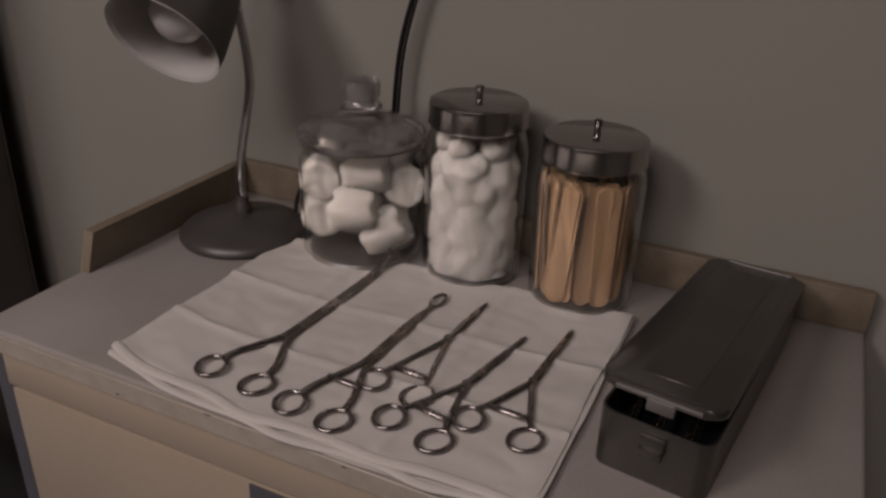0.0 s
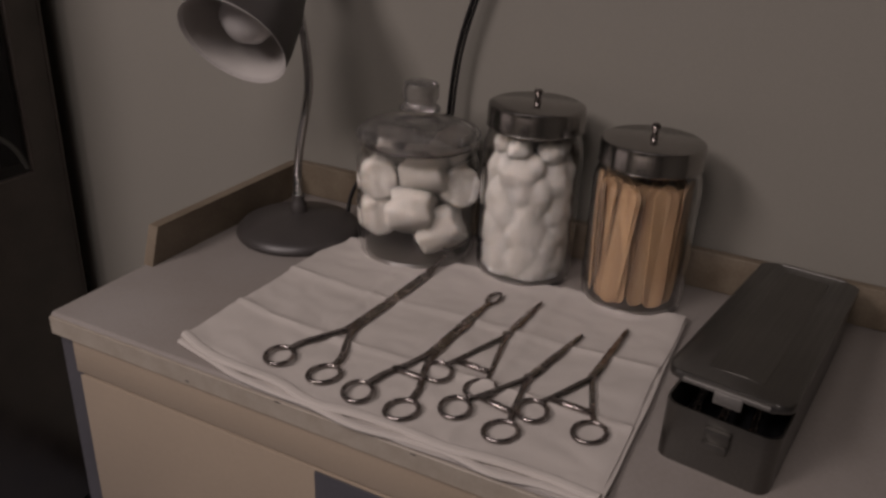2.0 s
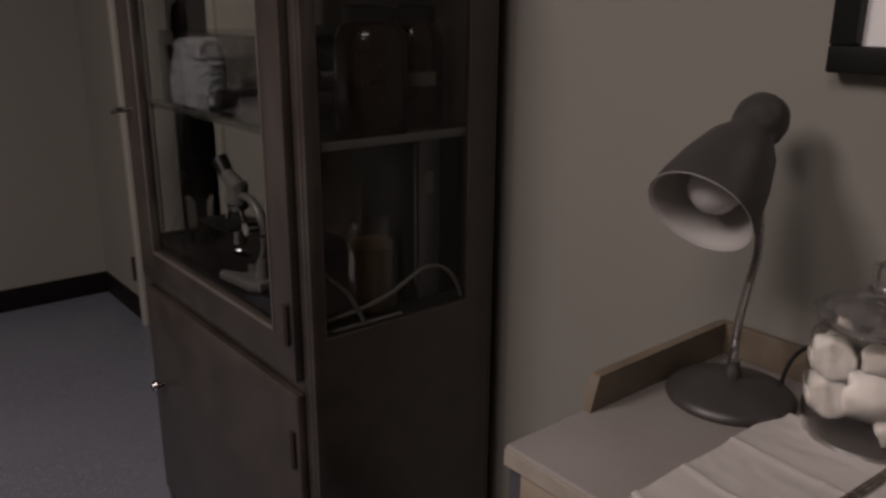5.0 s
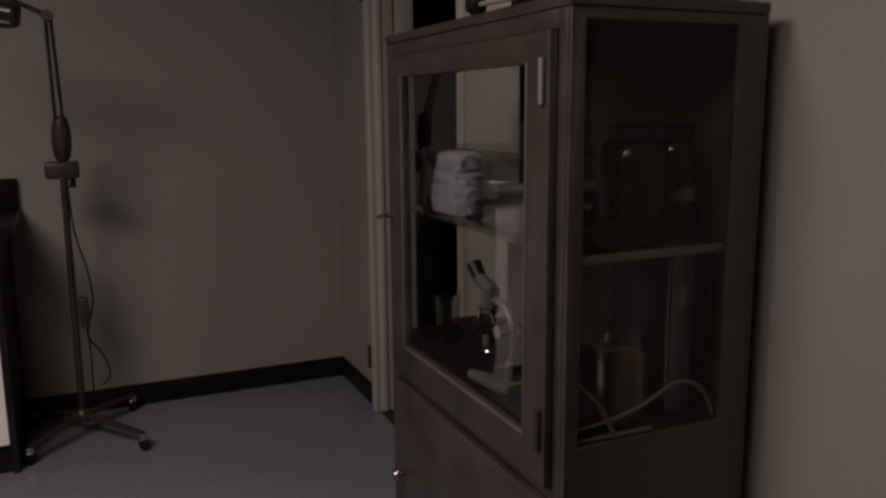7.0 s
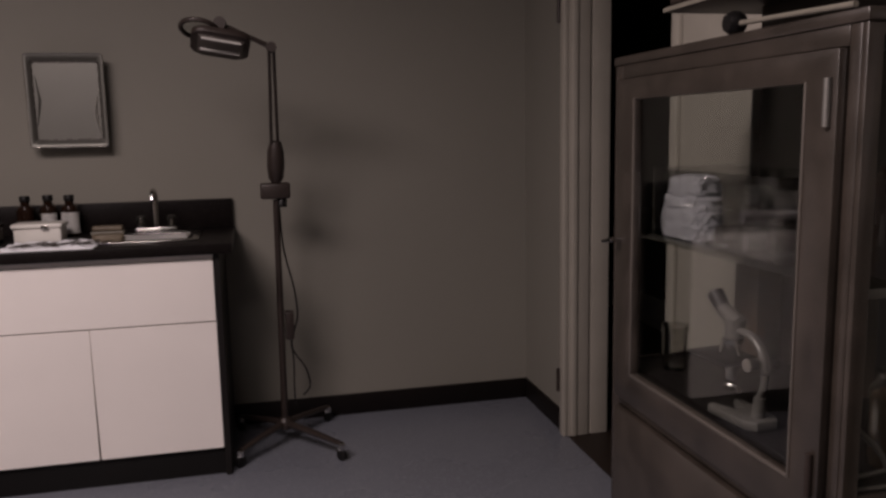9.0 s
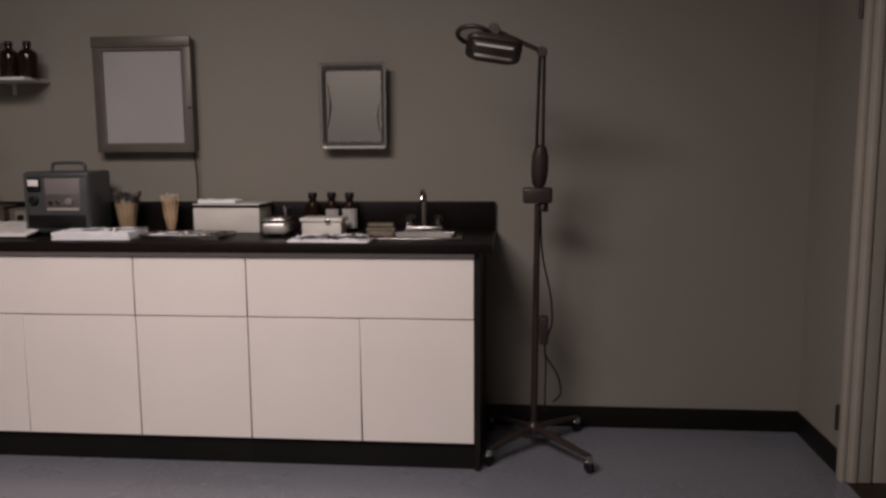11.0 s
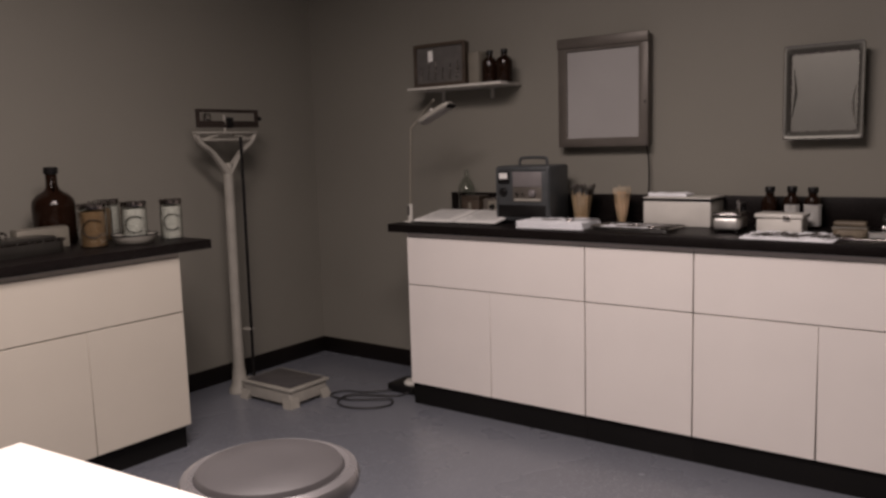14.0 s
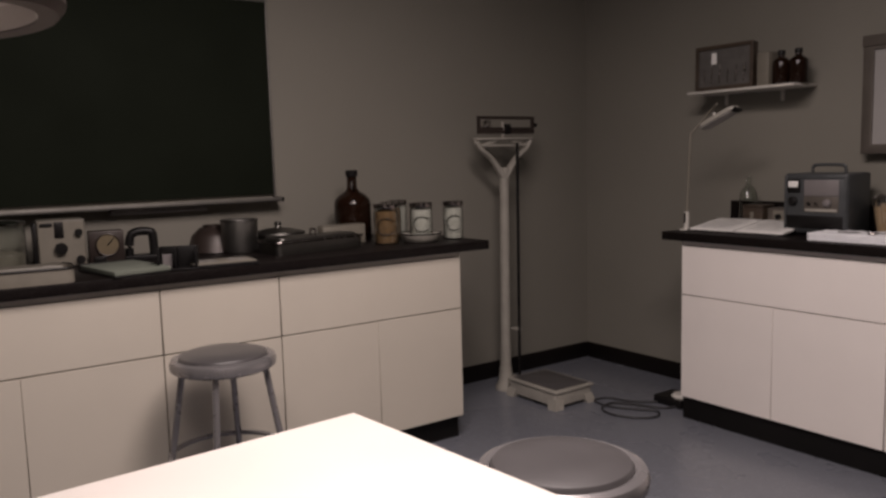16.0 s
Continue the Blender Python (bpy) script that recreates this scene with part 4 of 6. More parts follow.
# framed print above the cart with its flex
frame_ = thing("framed_print", pose(XE, 1.383, 1.214), "black framed print with white mount hung above the cart", "picture frame")
part("frame", B(-0.03, -0.002, -0.62, 0, 0, 0.032, 0.003), BLACK, frame_)
part("frame", B(-0.03, -0.002, -0.62, 0, 0.448, 0.48, 0.003), BLACK, frame_)
part("frame", B(-0.03, -0.002, -0.032, 0, 0.032, 0.448, 0.003), BLACK, frame_)
part("frame", B(-0.03, -0.002, -0.62, -0.588, 0.032, 0.448, 0.003), BLACK, frame_)
part("mount", B(-0.012, -0.004, -0.588, -0.032, 0.032, 0.448, 0), PAPER, frame_, "white mount behind glass")
flex = curve([(1.305, 1.165, 1.24), (1.302, 1.185, 1.18), (1.300, 1.208, 1.12), (1.299, 1.228, 1.05), (1.298, 1.236, 0.98), (1.297, 1.238, 0.90), (1.296, 1.236, CZ + 0.004)], 10)
bm = T(flex, 0.0031, 8)
tube(bm, [p + Vector((0.001, -0.0052, 0)) for p in flex], 0.002, 8)
single("hanging_flex", bm, BLACK, "black twin flex hanging down the wall behind the jars", "cable")


# ---- glazed steel cabinet ----
GX0, GX1, GY0, GY1, GZ = 0.894, 1.28, 1.948, 2.742, 1.488
GB, GS = 0.764, 1.085
case = thing("instrument_cabinet", pose(0, 0, 0), "grey-brown steel instrument cabinet with glass sides", "cabinet")
part("roof", B(GX0 - 0.004, GX1, GY0 - 0.004, GY1 + 0.004, GZ - 0.02, GZ, 0.005), GREYSTEEL, case)
part("floor_plate", B(GX0 + 0.03, GX1 - 0.006, GY0 + 0.006, GY1 - 0.006, GB - 0.016, GB, 0.001), DARKPANEL, case)
part("bottom", B(GX0 + 0.03, GX1 - 0.006, GY0 + 0.006, GY1 - 0.006, 0.115, 0.13, 0.001), GREYSTEEL, case)
part("back_panel", B(GX1 - 0.006, GX1, GY0, GY1, 0.1, GZ - 0.02, 0.001), GREYSTEEL, case)


for y, back in ((GY0, 1.219), (GY1 - 0.012, 1.252)):
    part("side_panel", framed(GX0, GX1 - 0.006, 0.1, GZ - 0.02, 0.921, back, 0.771, 1.45, y, y + 0.012, lambda u, v, d: (u, d, v)), GREYSTEEL, case)
for y, back in ((GY0 + 0.005, 1.222), (GY1 - 0.009, 1.255)):
    pane = part("side_pane", B(0.918, back, y, y + 0.004, 0.768, 1.453, 0), PANE, case, "clear glass side pane")
    pane.visible_shadow = False
part("front_post", B(GX0, GX0 + 0.03, GY0 + 0.012, GY0 + 0.036, 0.1, GZ - 0.02, 0.003), GREYSTEEL, case)
part("front_post", B(GX0, GX0 + 0.03, GY1 - 0.036, GY1 - 0.012, 0.1, GZ - 0.02, 0.003), GREYSTEEL, case)
part("front_rail", B(GX0, GX0 + 0.03, GY0 + 0.036, GY1 - 0.036, GZ - 0.05, GZ - 0.02, 0.003), GREYSTEEL, case)
part("front_rail", B(GX0, GX0 + 0.03, GY0 + 0.036, GY1 - 0.036, 0.668, 0.69, 0.003), GREYSTEEL, case)
# upper glazed door
DY0, DY1, DZ0, DZ1 = GY0 + 0.038, GY1 - 0.038, 0.692, GZ - 0.052
xf = GX0 - 0.014
gate = part("glazed_door", framed(DY0, DY1, DZ0, DZ1, 2.057, 2.617, 0.766, 1.389, xf, GX0 + 0.006, lambda u, v, d: (d, u, v)), GREYSTEEL, case)
pane = part("pane", B(GX0 - 0.003, GX0 + 0.001, 2.053, 2.621, 0.763, 1.392, 0), PANE, gate, "clear glass door pane")
pane.visible_shadow = False
# Bead is paler than the door to carry the highlight along the pane.
bead = bmesh.new()
box(bead, xf - 0.002, xf + 0.004, 2.052, 2.0575, 0.762, 1.392, 0.001)
box(bead, xf - 0.002, xf + 0.004, 2.6165, 2.622, 0.762, 1.392, 0.001)
box(bead, xf - 0.002, xf + 0.004, 2.0575, 2.6165, 0.7605, 0.7665, 0.001)
part("glazing_bead", bead, VIEWER, gate, "glazing bead, pale for the highlight along it")
handle = rod(bmesh.new(), (xf, 2.678, 1.072), (xf - 0.03, 2.678, 1.072), 0.006)
rod(handle, (xf - 0.022, 2.665, 1.074), (xf - 0.025, 2.718, 1.064), 0.006, 0.0045)
part("handle", handle, SHINY, gate, "small steel turn handle")
for hz in (1.36, 0.79):
    part("hinge", rod(bmesh.new(), (xf - 0.004, 2.002, hz - 0.035), (xf - 0.004, 2.002, hz + 0.035), 0.006), ALU if hz > 1 else STANDBROWN, gate, "barrel hinge")
# lower sheet door
low = part("lower_door", B(xf, GX0 + 0.006, DY0, DY1, 0.125, 0.666, 0.005), GREYSTEEL, case, "plain steel lower door")
knob = rod(bmesh.new(), (xf, 2.64, 0.435), (xf - 0.018, 2.64, 0.435), 0.006)
lathe(knob, [(0, 0), (0.012, 0), (0.014, 0.005), (0.01, 0.012), (0, 0.013)], 18, pose(xf - 0.016, 2.64, 0.435, 0, -90, 0))
part("knob", knob, OLDSTEEL, low, "small bright knob")
for hz in (0.56, 0.22):
    part("hinge", rod(bmesh.new(), (xf - 0.004, 2.002, hz - 0.035), (xf - 0.004, 2.002, hz + 0.035), 0.006), STANDBROWN, low)
for x, y in ((GX0 + 0.022, GY0 + 0.022), (GX0 + 0.022, GY1 - 0.022), (GX1 - 0.03, GY0 + 0.022), (GX1 - 0.03, GY1 - 0.022)):
    bm = bmesh.new()
    tube(bm, [(x, y, 0.118), (x, y, 0.0)], [0.026, 0.016], 4)
    part("leg", bm, GREYSTEEL, case)
shelf = part("shelf", B(GX0 + 0.03, GX1 - 0.01, GY0 + 0.016, GY1 - 0.016, GS - 0.008, GS, 0.001), PANE, case, "clear glass shelf")
part("shelf_edge", B(0.93, 1.268, GY0 + 0.013, GY0 + 0.018, GS - 0.012, GS + 0.002, 0.001), ALU, case)


def bottle(m, label, r, h, neck=0.38, mat=BROWNGLASS, tag=None, cap=BLACK, group="brown bottles", name="bottle", wide=1.0, tagmat=PAPER):
    b = thing(name, m, label, "bottle", group)
    s = h * (1 - neck)
    part("body", L([(0, 0), (r * 0.94, 0), (r, r * 0.08), (r, s * 0.92), (r * 0.93, s * 1.02), (r * min(0.62 * wide, 0.85), s + h * 0.08), (r * 0.36 * wide, s + h * 0.13), (r * 0.33 * wide, h * 0.9), (0, h * 0.9)], 32), mat, b)
    part("cap", L([(0, h * 0.86), (r * 0.4 * wide, h * 0.86), (r * 0.42 * wide, h * 0.88), (r * 0.42 * wide, h * 0.985), (r * 0.38 * wide, h), (0, h)], 24), cap, b, "black screw cap")
    if tag:
        z0, z1, half = tag
        bm = bmesh.new()
        rows = [[bm.verts.new((rr * math.cos(a), rr * math.sin(a), z)) for a in (math.radians(-half + 2 * half * k / 12) for k in range(13))] for rr, z in ((r + 0.0006, z0), (r + 0.0006, z1))]
        for k in range(12):
            bm.faces.new((rows[0][k], rows[0][k + 1], rows[1][k + 1], rows[1][k]))
        bmesh.ops.solidify(bm, geom=bm.faces[:], thickness=0.0004)
        part("label", bm, tagmat, b, "blank white paper label")
    return b


# on the cabinet's glass shelf
bottle(pose(1.075, 2.035, GS, 0, 0, 200), "large dark brown bottle on the cabinet's glass shelf", 0.062, 0.205, 0.24, wide=1.7, group="bottles in the steel cabinet")
bottle(pose(1.185, 2.06, GS, 0, 0, 235), "dark brown bottle with white label on the glass shelf", 0.05, 0.205, 0.24, wide=1.7, tagmat=IVORY, tag=(0.072, 0.095, 42), group="bottles in the steel cabinet")
pack = thing("plastic_box", pose(1.04, 2.45, GS) @ Matrix.Diagonal((1, 1.08, 1.1, 1)), "clear plastic box holding a stack of white wadding", "plastic box")
for k, (x, y, z, sx, sy, sz) in enumerate(((-0.052, 0.090, 0.017, 0.036, 0.084, 0.020), (-0.052, 0.098, 0.045, 0.035, 0.076, 0.020), (-0.05, 0.097, 0.073, 0.036, 0.070, 0.020), (-0.05, 0.091, 0.104, 0.034, 0.062, 0.022))):
    wad = bmesh.new()
    bmesh.ops.create_icosphere(wad, subdivisions=4, radius=1)
    for v in wad.verts:
        q = v.co * 1.6 + Vector((4 * k, 0, 0))
        v.co = [math.copysign(abs(c) ** 0.55, c) for c in v.co]
        v.co *= 1 + 0.16 * noise.noise(q) + 0.16 * abs(noise.noise(q * 2.6)) + 0.1 * noise.noise(q * 7) + 0.05 * noise.noise(q * 15)
        v.co = (x + v.co.x * sx, y + v.co.y * sy, max(z + v.co.z * sz, 0.003))
    part("wadding", wad, LINEN, pack)
for k, (y, z, r) in enumerate(((-0.03, 0.02, 0.018), (-0.10, 0.016, 0.014), (-0.16, 0.02, 0.018), (-0.06, 0.055, 0.013))):
    part("glass_tube", rod(bmesh.new(), (-0.07 + 0.01 * k, y, z + 0.002), (0.08, y - 0.02, z + 0.002), r), GREYPAINT if k % 2 else STANDBROWN, pack, "dim rolled item")
wrap = pan(rounded(-0.097, 0.1, -0.25, 0.19, 0.014, 4), 0.0008, 0.136, 0.0015, 0.0012)
slab(wrap, rounded(-0.099, 0.102, -0.252, 0.192, 0.014, 4), 0.1365, 0.139)
part("wrap", wrap, PLASTICBAG, pack, "clear plastic box with lid")
# on the cabinet's floor
mi = thing("microscope", pose(0.958, 2.335, GB, 0, 0, 94), "grey enamelled microscope with black eyepiece in the cabinet", "microscope")
foot = bmesh.new()
slab(foot, [(-0.105, -0.022), (-0.085, -0.036), (0.02, -0.04), (0.026, -0.026), (-0.03, -0.016), (-0.03, 0.016), (0.026, 0.026), (0.02, 0.04), (-0.085, 0.036), (-0.105, 0.022)], 0, 0.02, 0.005)
part("foot", foot, SCOPEGREY, mi)
part("pillar", rod(bmesh.new(), (-0.078, 0, 0.018), (-0.082, 0, 0.06), 0.013, 0.011), SCOPEGREY, mi)
arm = curve([(-0.076, 0, 0.05), (-0.09, 0, 0.08), (-0.092, 0, 0.115), (-0.08, 0, 0.15), (-0.05, 0, 0.17), (-0.015, 0, 0.172)], 8)
part("arm", T(arm, [0.0075] * 12 + [0.009] * (len(arm) - 12), 12, flat=0.8), SCOPEGREY, mi)
part("stage", B(-0.035, 0.085, -0.045, 0.045, 0.108, 0.115, 0.002), BLACK, mi)
part("stage_clip", B(0.0, 0.06, -0.03, -0.024, 0.1155, 0.1185, 0.001, 1), SHINY, mi)
part("tube", rod(bmesh.new(), (0.0, 0, 0.152), (-0.004, 0, 0.196), 0.019), SCOPEGREY, mi)
part("head", rod(bmesh.new(), (-0.014, 0, 0.184), (0.036, 0, 0.205), 0.017, 0.015), SCOPEGREY, mi)
part("eyepiece", rod(bmesh.new(), (0.03, 0, 0.2), (0.062, 0, 0.232), 0.0135, 0.017), BLACK, mi, "black angled eyepiece")
part("nosepiece", L([(0, 0.132), (0.007, 0.132), (0.009, 0.14), (0.02, 0.144), (0.022, 0.152), (0.016, 0.157), (0, 0.157)], 20), CHROME, mi)
for dx, dy in ((0.012, 0.010), (0.012, -0.010), (-0.012, 0)):
    part("objective", rod(bmesh.new(), (dx, dy, 0.146), (dx * 1.5, dy * 1.5, 0.122), 0.0058, 0.0046), CHROME, mi)
for s in (-1, 1):
    part("focus_knob", rod(bmesh.new(), (-0.083, s * 0.012, 0.125), (-0.083, s * 0.034, 0.125), 0.013), CHROME, mi)
part("condenser", rod(bmesh.new(), (0.0, 0, 0.072), (0.0, 0, 0.107), 0.014), CHROME, mi)
part("mirror", L([(0, 0), (0.019, 0), (0.019, 0.004), (0, 0.004)], 20), CHROME, mi, at=pose(0.0, 0, 0.05, 30, 20, 0))
crate = thing("specimen_box", pose(1.238, 2.665, GB), "tall dark wooden specimen box at the cabinet's back", "box")
part("body", B(-0.035, 0.03, -0.05, 0.045, 0, 0.27, 0.003), OAK, crate)
part("lid", B(-0.037, 0.032, -0.052, 0.047, 0.2705, 0.305, 0.003), OAK, crate)
beak = thing("glass_beaker", pose(1.0, 2.635, GB), "empty clear glass beaker on the cabinet floor", "beaker")
part("beaker", L(jar_shell([(0.022, 0), (0.026, 0.003), (0.027, 0.02), (0.029, 0.095), (0.033, 0.105)], 0.0025), 32), SOLIDGLASS, beak)
brush = thing("glass_vial", pose(1.2, 2.55, GB), "slim clear glass vial on the cabinet floor", "vial")
part("vial", L(jar_shell([(0.014, 0), (0.016, 0.003), (0.017, 0.02), (0.017, 0.10), (0.019, 0.104)], 0.0015), 24), GLASS, brush)
pot = thing("preserve_jar", pose(1.068, 2.035, GB), "clear jar of brown dried matter in the cabinet", "jar")
part("jar", L(jar_shell([(0.04, 0), (0.045, 0.004), (0.046, 0.02), (0.046, 0.135), (0.036, 0.150), (0.036, 0.165)], 0.0025), 32), GLASS, pot)
part("filling", L([(0, 0.006), (0.04, 0.006), (0.043, 0.02), (0.043, 0.122), (0.03, 0.13), (0, 0.126)], 24), DRIED, pot, "brown dried filling")
for x, w_, lab, mt in ((1.143, 0.029, "dark upright binder with a pale page edge", BLACK), (1.186, 0.05, "tall dark book with a pale spine label", VINYL), (1.235, 0.041, "tall dark book standing in the cabinet", BLACK)):
    bk = thing("book", pose(x, 2.075, GB), lab, "book", "books in the cabinet")
    part("cover", B(-w_ / 2, w_ / 2, -0.055, 0.085, 0, 0.305, 0.003), mt, bk)
    part("pages", B(-w_ / 2 + 0.003, w_ / 2 - 0.003, 0.083, 0.0865, 0.004, 0.3, 0.001, 1), PAPER, bk)
    if w_ > 0.045:
        part("spine_label", B(-0.006, 0.008, -0.0562, -0.0548, 0.2, 0.24, 0), IVORY, bk, "plain pale spine label")
    if w_ < 0.03:
        part("spine_edge", B(0.008, 0.0125, -0.0575, -0.0548, 0.03, 0.295, 0.001, 1), TUBING, bk, "pale worn spine edge")
for points, size, lab in (([(0.930, GB + 0.112), (0.941, GB + 0.099), (0.974, GB + 0.068), (0.994, GB + 0.035), (1.006, GB + 0.012), (1.012, GB + 0.004)], 0.0042, "pale rubber tube curving down to the cabinet floor"),
                          ([(0.925, GB + 0.022), (0.939, GB + 0.025), (1.004, GB + 0.031), (1.066, GB + 0.045), (1.095, GB + 0.058), (1.142, GB + 0.077), (1.183, GB + 0.07), (1.212, GB + 0.042), (1.228, GB + 0.006)], 0.0038, "pale looped rubber tube lying in the cabinet"),
                          ([(0.928, GB + 0.006), (0.97, GB + 0.006), (1.03, GB + 0.006), (1.085, GB + 0.006)], 0.0042, "short pale rubber tube on the cabinet floor")):
    hose = curve([(x, 1.977 - 0.006 * (size > 0.004), z) for x, z in points], 10)
    single("rubber_tube", T(hose, size, 10), TUBING, lab, "tube", group="rubber tubes in the cabinet")

# on the cabinet's roof
pile = thing("tray_stand", pose(1.1, 2.37, GZ + 0.0), "brown board with white front edge on low blocks", "board")
part("board", B(-0.197, 0.19, -0.24, 0.165, 0.072, 0.084, 0.002), STANDBROWN, pile)
part("edge_strip", B(-0.2005, -0.1972, -0.24, 0.165, 0.0725, 0.0815, 0.001, 1), IVORY, pile, "white front edge")
part("block", B(-0.05, 0.16, -0.2, 0.05, 0, 0.072, 0.003), STANDBROWN, pile)
grip = thing("carrying_case", pose(1.1, 2.36, GZ + 0.0845), "dark leather-covered case on the raised board", "case")
part("case_body", B(-0.19, 0.17, -0.3, 0.17, 0, 0.075, 0.008, 3), STANDBROWN, grip)
part("case_lid", B(-0.192, 0.172, -0.302, 0.172, 0.078, 0.11, 0.008, 3), STANDBROWN, grip)
part("clasp", B(-0.198, -0.19, -0.06, -0.03, 0.06, 0.095, 0.002), SHINY, grip, "small bright clasp")
mal = thing("percussion_hammer", pose(0.90, 2.27, GZ + 0.019, 0, 0, -92), "pale rod with round black rubber tip on the cabinet", "hammer")
part("shaft", T([(0, 0, -0.002), (0.12, 0.002, -0.006), (0.30, 0, -0.0135)], [0.0048, 0.0045, 0.0048], 12), IVORY, mal)
part("head", L([(0, -0.018), (0.015, -0.016), (0.021, -0.005), (0.021, 0.005), (0.015, 0.016), (0, 0.018)], 24), BLACK, mal, "round black rubber head", pose(-0.008, 0, 0, 90, 0, 0))


# ---- on the north wall ----
viewer = thing("x_ray_viewer", pose(0, YN, 0), "unlit x-ray light box in a grey-brown frame", "light box")
VX0, VX1, VZ0, VZ1, VY = -1.872, -1.412, 1.28, 1.796, -0.075
part("housing", B(VX0 + 0.006, VX1 - 0.006, VY + 0.02, -0.002, VZ0 + 0.006, VZ1 - 0.006, 0.004), VIEWER, viewer)
part("front_frame", framed(VX0, VX1, VZ0, VZ1, VX0 + 0.046, VX1 - 0.045, VZ0 + 0.042, VZ1 - 0.06, VY, VY + 0.022, lambda u, v, d: (u, d, v)), VIEWER, viewer)
part("clip_ledge", B(VX0 - 0.002, VX1 + 0.002, VY - 0.008, VY + 0.01, VZ1 - 0.045, VZ1 + 0.003, 0.004), VIEWER, viewer, "film clip ledge along the top")
part("opal_glass", B(VX0 + 0.038, VX1 - 0.02, VY + 0.012, VY + 0.0195, VZ0 + 0.038, VZ1 - 0.055, 0), OPAL, viewer, "unlit whitish opal glass")
part("switch", rod(bmesh.new(), (VX1 - 0.012, VY - 0.006, VZ0 + 0.2), (VX1 - 0.012, VY + 0.002, VZ0 + 0.2), 0.005), BLACK, viewer)
flex = curve([(VX1 - 0.012, -0.06, VZ0 + 0.01), (VX1 - 0.01, -0.04, VZ0 - 0.06), (VX1 - 0.008, -0.036, VZ0 - 0.15), (VX1 - 0.012, -0.036, VZ0 - 0.236)], 8)
part("cord", T(flex, 0.0035, 8), BLACK, viewer, "black flex down to the counter")

hung = thing("hung_tray", pose(-0.675, YN, 1.478), "deep stainless steel tray hung upright on the wall", "tray")
bm = bmesh.new()
# flanged rim, sloping inner wall and a flat floor
steps = ((-0.150, 0.188, 0.012, 0.068), (-0.151, 0.189, 0.012, 0.073), (-0.149, 0.187, 0.012, 0.076), (-0.140, 0.178, 0.01, 0.0755), (-0.136, 0.174, 0.01, 0.073), (-0.129, 0.161, 0.01, 0.056), (-0.125, 0.156, 0.01, 0.0500))
rings = [[bm.verts.new((x, -d, z)) for x, z in rounded(a, -a, -h, h, r)] for a, h, r, d in steps]
back = [[bm.verts.new((x, -d, z)) for x, z in rounded(a, -a, -h, h, r)] for a, h, r, d in ((-0.118, 0.156, 0.03, 0.003), (-0.13, 0.168, 0.034, 0.03), (-0.136, 0.174, 0.03, 0.066))]
chain = back + rings
for a, b_ in zip(chain, chain[1:]):
    for k in range(len(a)):
        bm.faces.new((a[k], a[(k + 1) % len(a)], b_[(k + 1) % len(a)], b_[k]))
bm.faces.new(chain[0])
bm.faces.new(chain[-1][::-1])
part("tray", bm, TRAYSTEEL, hung)
part("rim", T([(x, -0.0757, z) for x, z in rounded(-0.1497, 0.1497, -0.1877, 0.1877, 0.012)], 0.0021, 8, True), SHINY, hung, "rolled steel rim")
part("inner_bead", T([(x, -0.0535, z) for x, z in rounded(-0.126, 0.126, -0.157, 0.157, 0.01)], 0.0017, 8, True), OLDSTEEL, hung, "pressed line round the tray floor")
# Added bowed strips imitate crescent reflections in the steel, the right one brighter.
for s, low, high in ((-1, -0.10, 0.10), (1, -0.135, 0.02)):
    mid = 0.5 * (low + high)
    crescent = curve([(s * 0.121, -0.0515, low), (s * 0.110, -0.0515, mid - 0.03), (s * 0.107, -0.0515, mid), (s * 0.109, -0.0515, mid + 0.03), (s * 0.117, -0.0515, high)], 6)
    part("raised_strip", T(crescent, [0.002 + 0.0085 * math.sin(math.pi * k / (len(crescent) - 1)) for k in range(len(crescent))], 12, flat=0.45), SINKSTEEL if s > 0 else TRAYSTEEL, hung, "bowed strip shaped and toned as a crescent reflection")
part("hook", B(-0.015, 0.015, -0.06, -0.002, 0.172, 0.18, 0.002), TRAYSTEEL, hung)

rack = thing("wall_shelf", pose(0, YN, 0), "white painted shelf on brackets holding a case and bottles", "shelf")
part("board", B(-2.715, -2.12, -0.21, -0.002, 1.603, 1.616, 0.003), WHITEPAINT, rack)
for x in (-2.62, -2.3):
    bm = box(bmesh.new(), x - 0.007, x + 0.007, -0.16, -0.002, 1.598, 1.603, 0.001)
    box(bm, x - 0.01, x + 0.01, -0.006, -0.002, 1.55, 1.602, 0.001)
    part("bracket", bm, WHITEPAINT, rack)
SZ = 1.6165
kit = thing("display_case", pose(-2.505, 4.44, SZ), "dark wooden case with glass front and old instruments", "display case")
part("carcass", B(-0.162, 0.162, 0.012, 0.05, 0.002, 0.218, 0.003), OAK, kit)
part("front_frame", framed(-0.166, 0.166, 0, 0.222, -0.148, 0.148, 0.018, 0.204, 0, 0.012, lambda u, v, d: (u, d, v)), OAK, kit)
part("card", B(-0.15, 0.15, 0.0105, 0.0118, 0.016, 0.206, 0), GRATE, kit, "dim grey backing card")
part("name_plate", B(-0.075, -0.045, 0.0085, 0.0102, 0.13, 0.185, 0), PAPER, kit, "small pale card")
for k in range(6):
    part("instrument", rod(bmesh.new(), (-0.12 + 0.046 * k, 0.008, 0.035), (-0.115 + 0.046 * k, 0.008, 0.10 + 0.012 * (k % 3)), 0.003), OLDSTEEL, kit)
part("knob", rod(bmesh.new(), (0.125, 0.0, 0.09), (0.125, -0.01, 0.09), 0.006), SHINY, kit)
car = thing("carton", pose(-2.292, 4.452, SZ), "small yellowed card carton on the shelf", "carton")
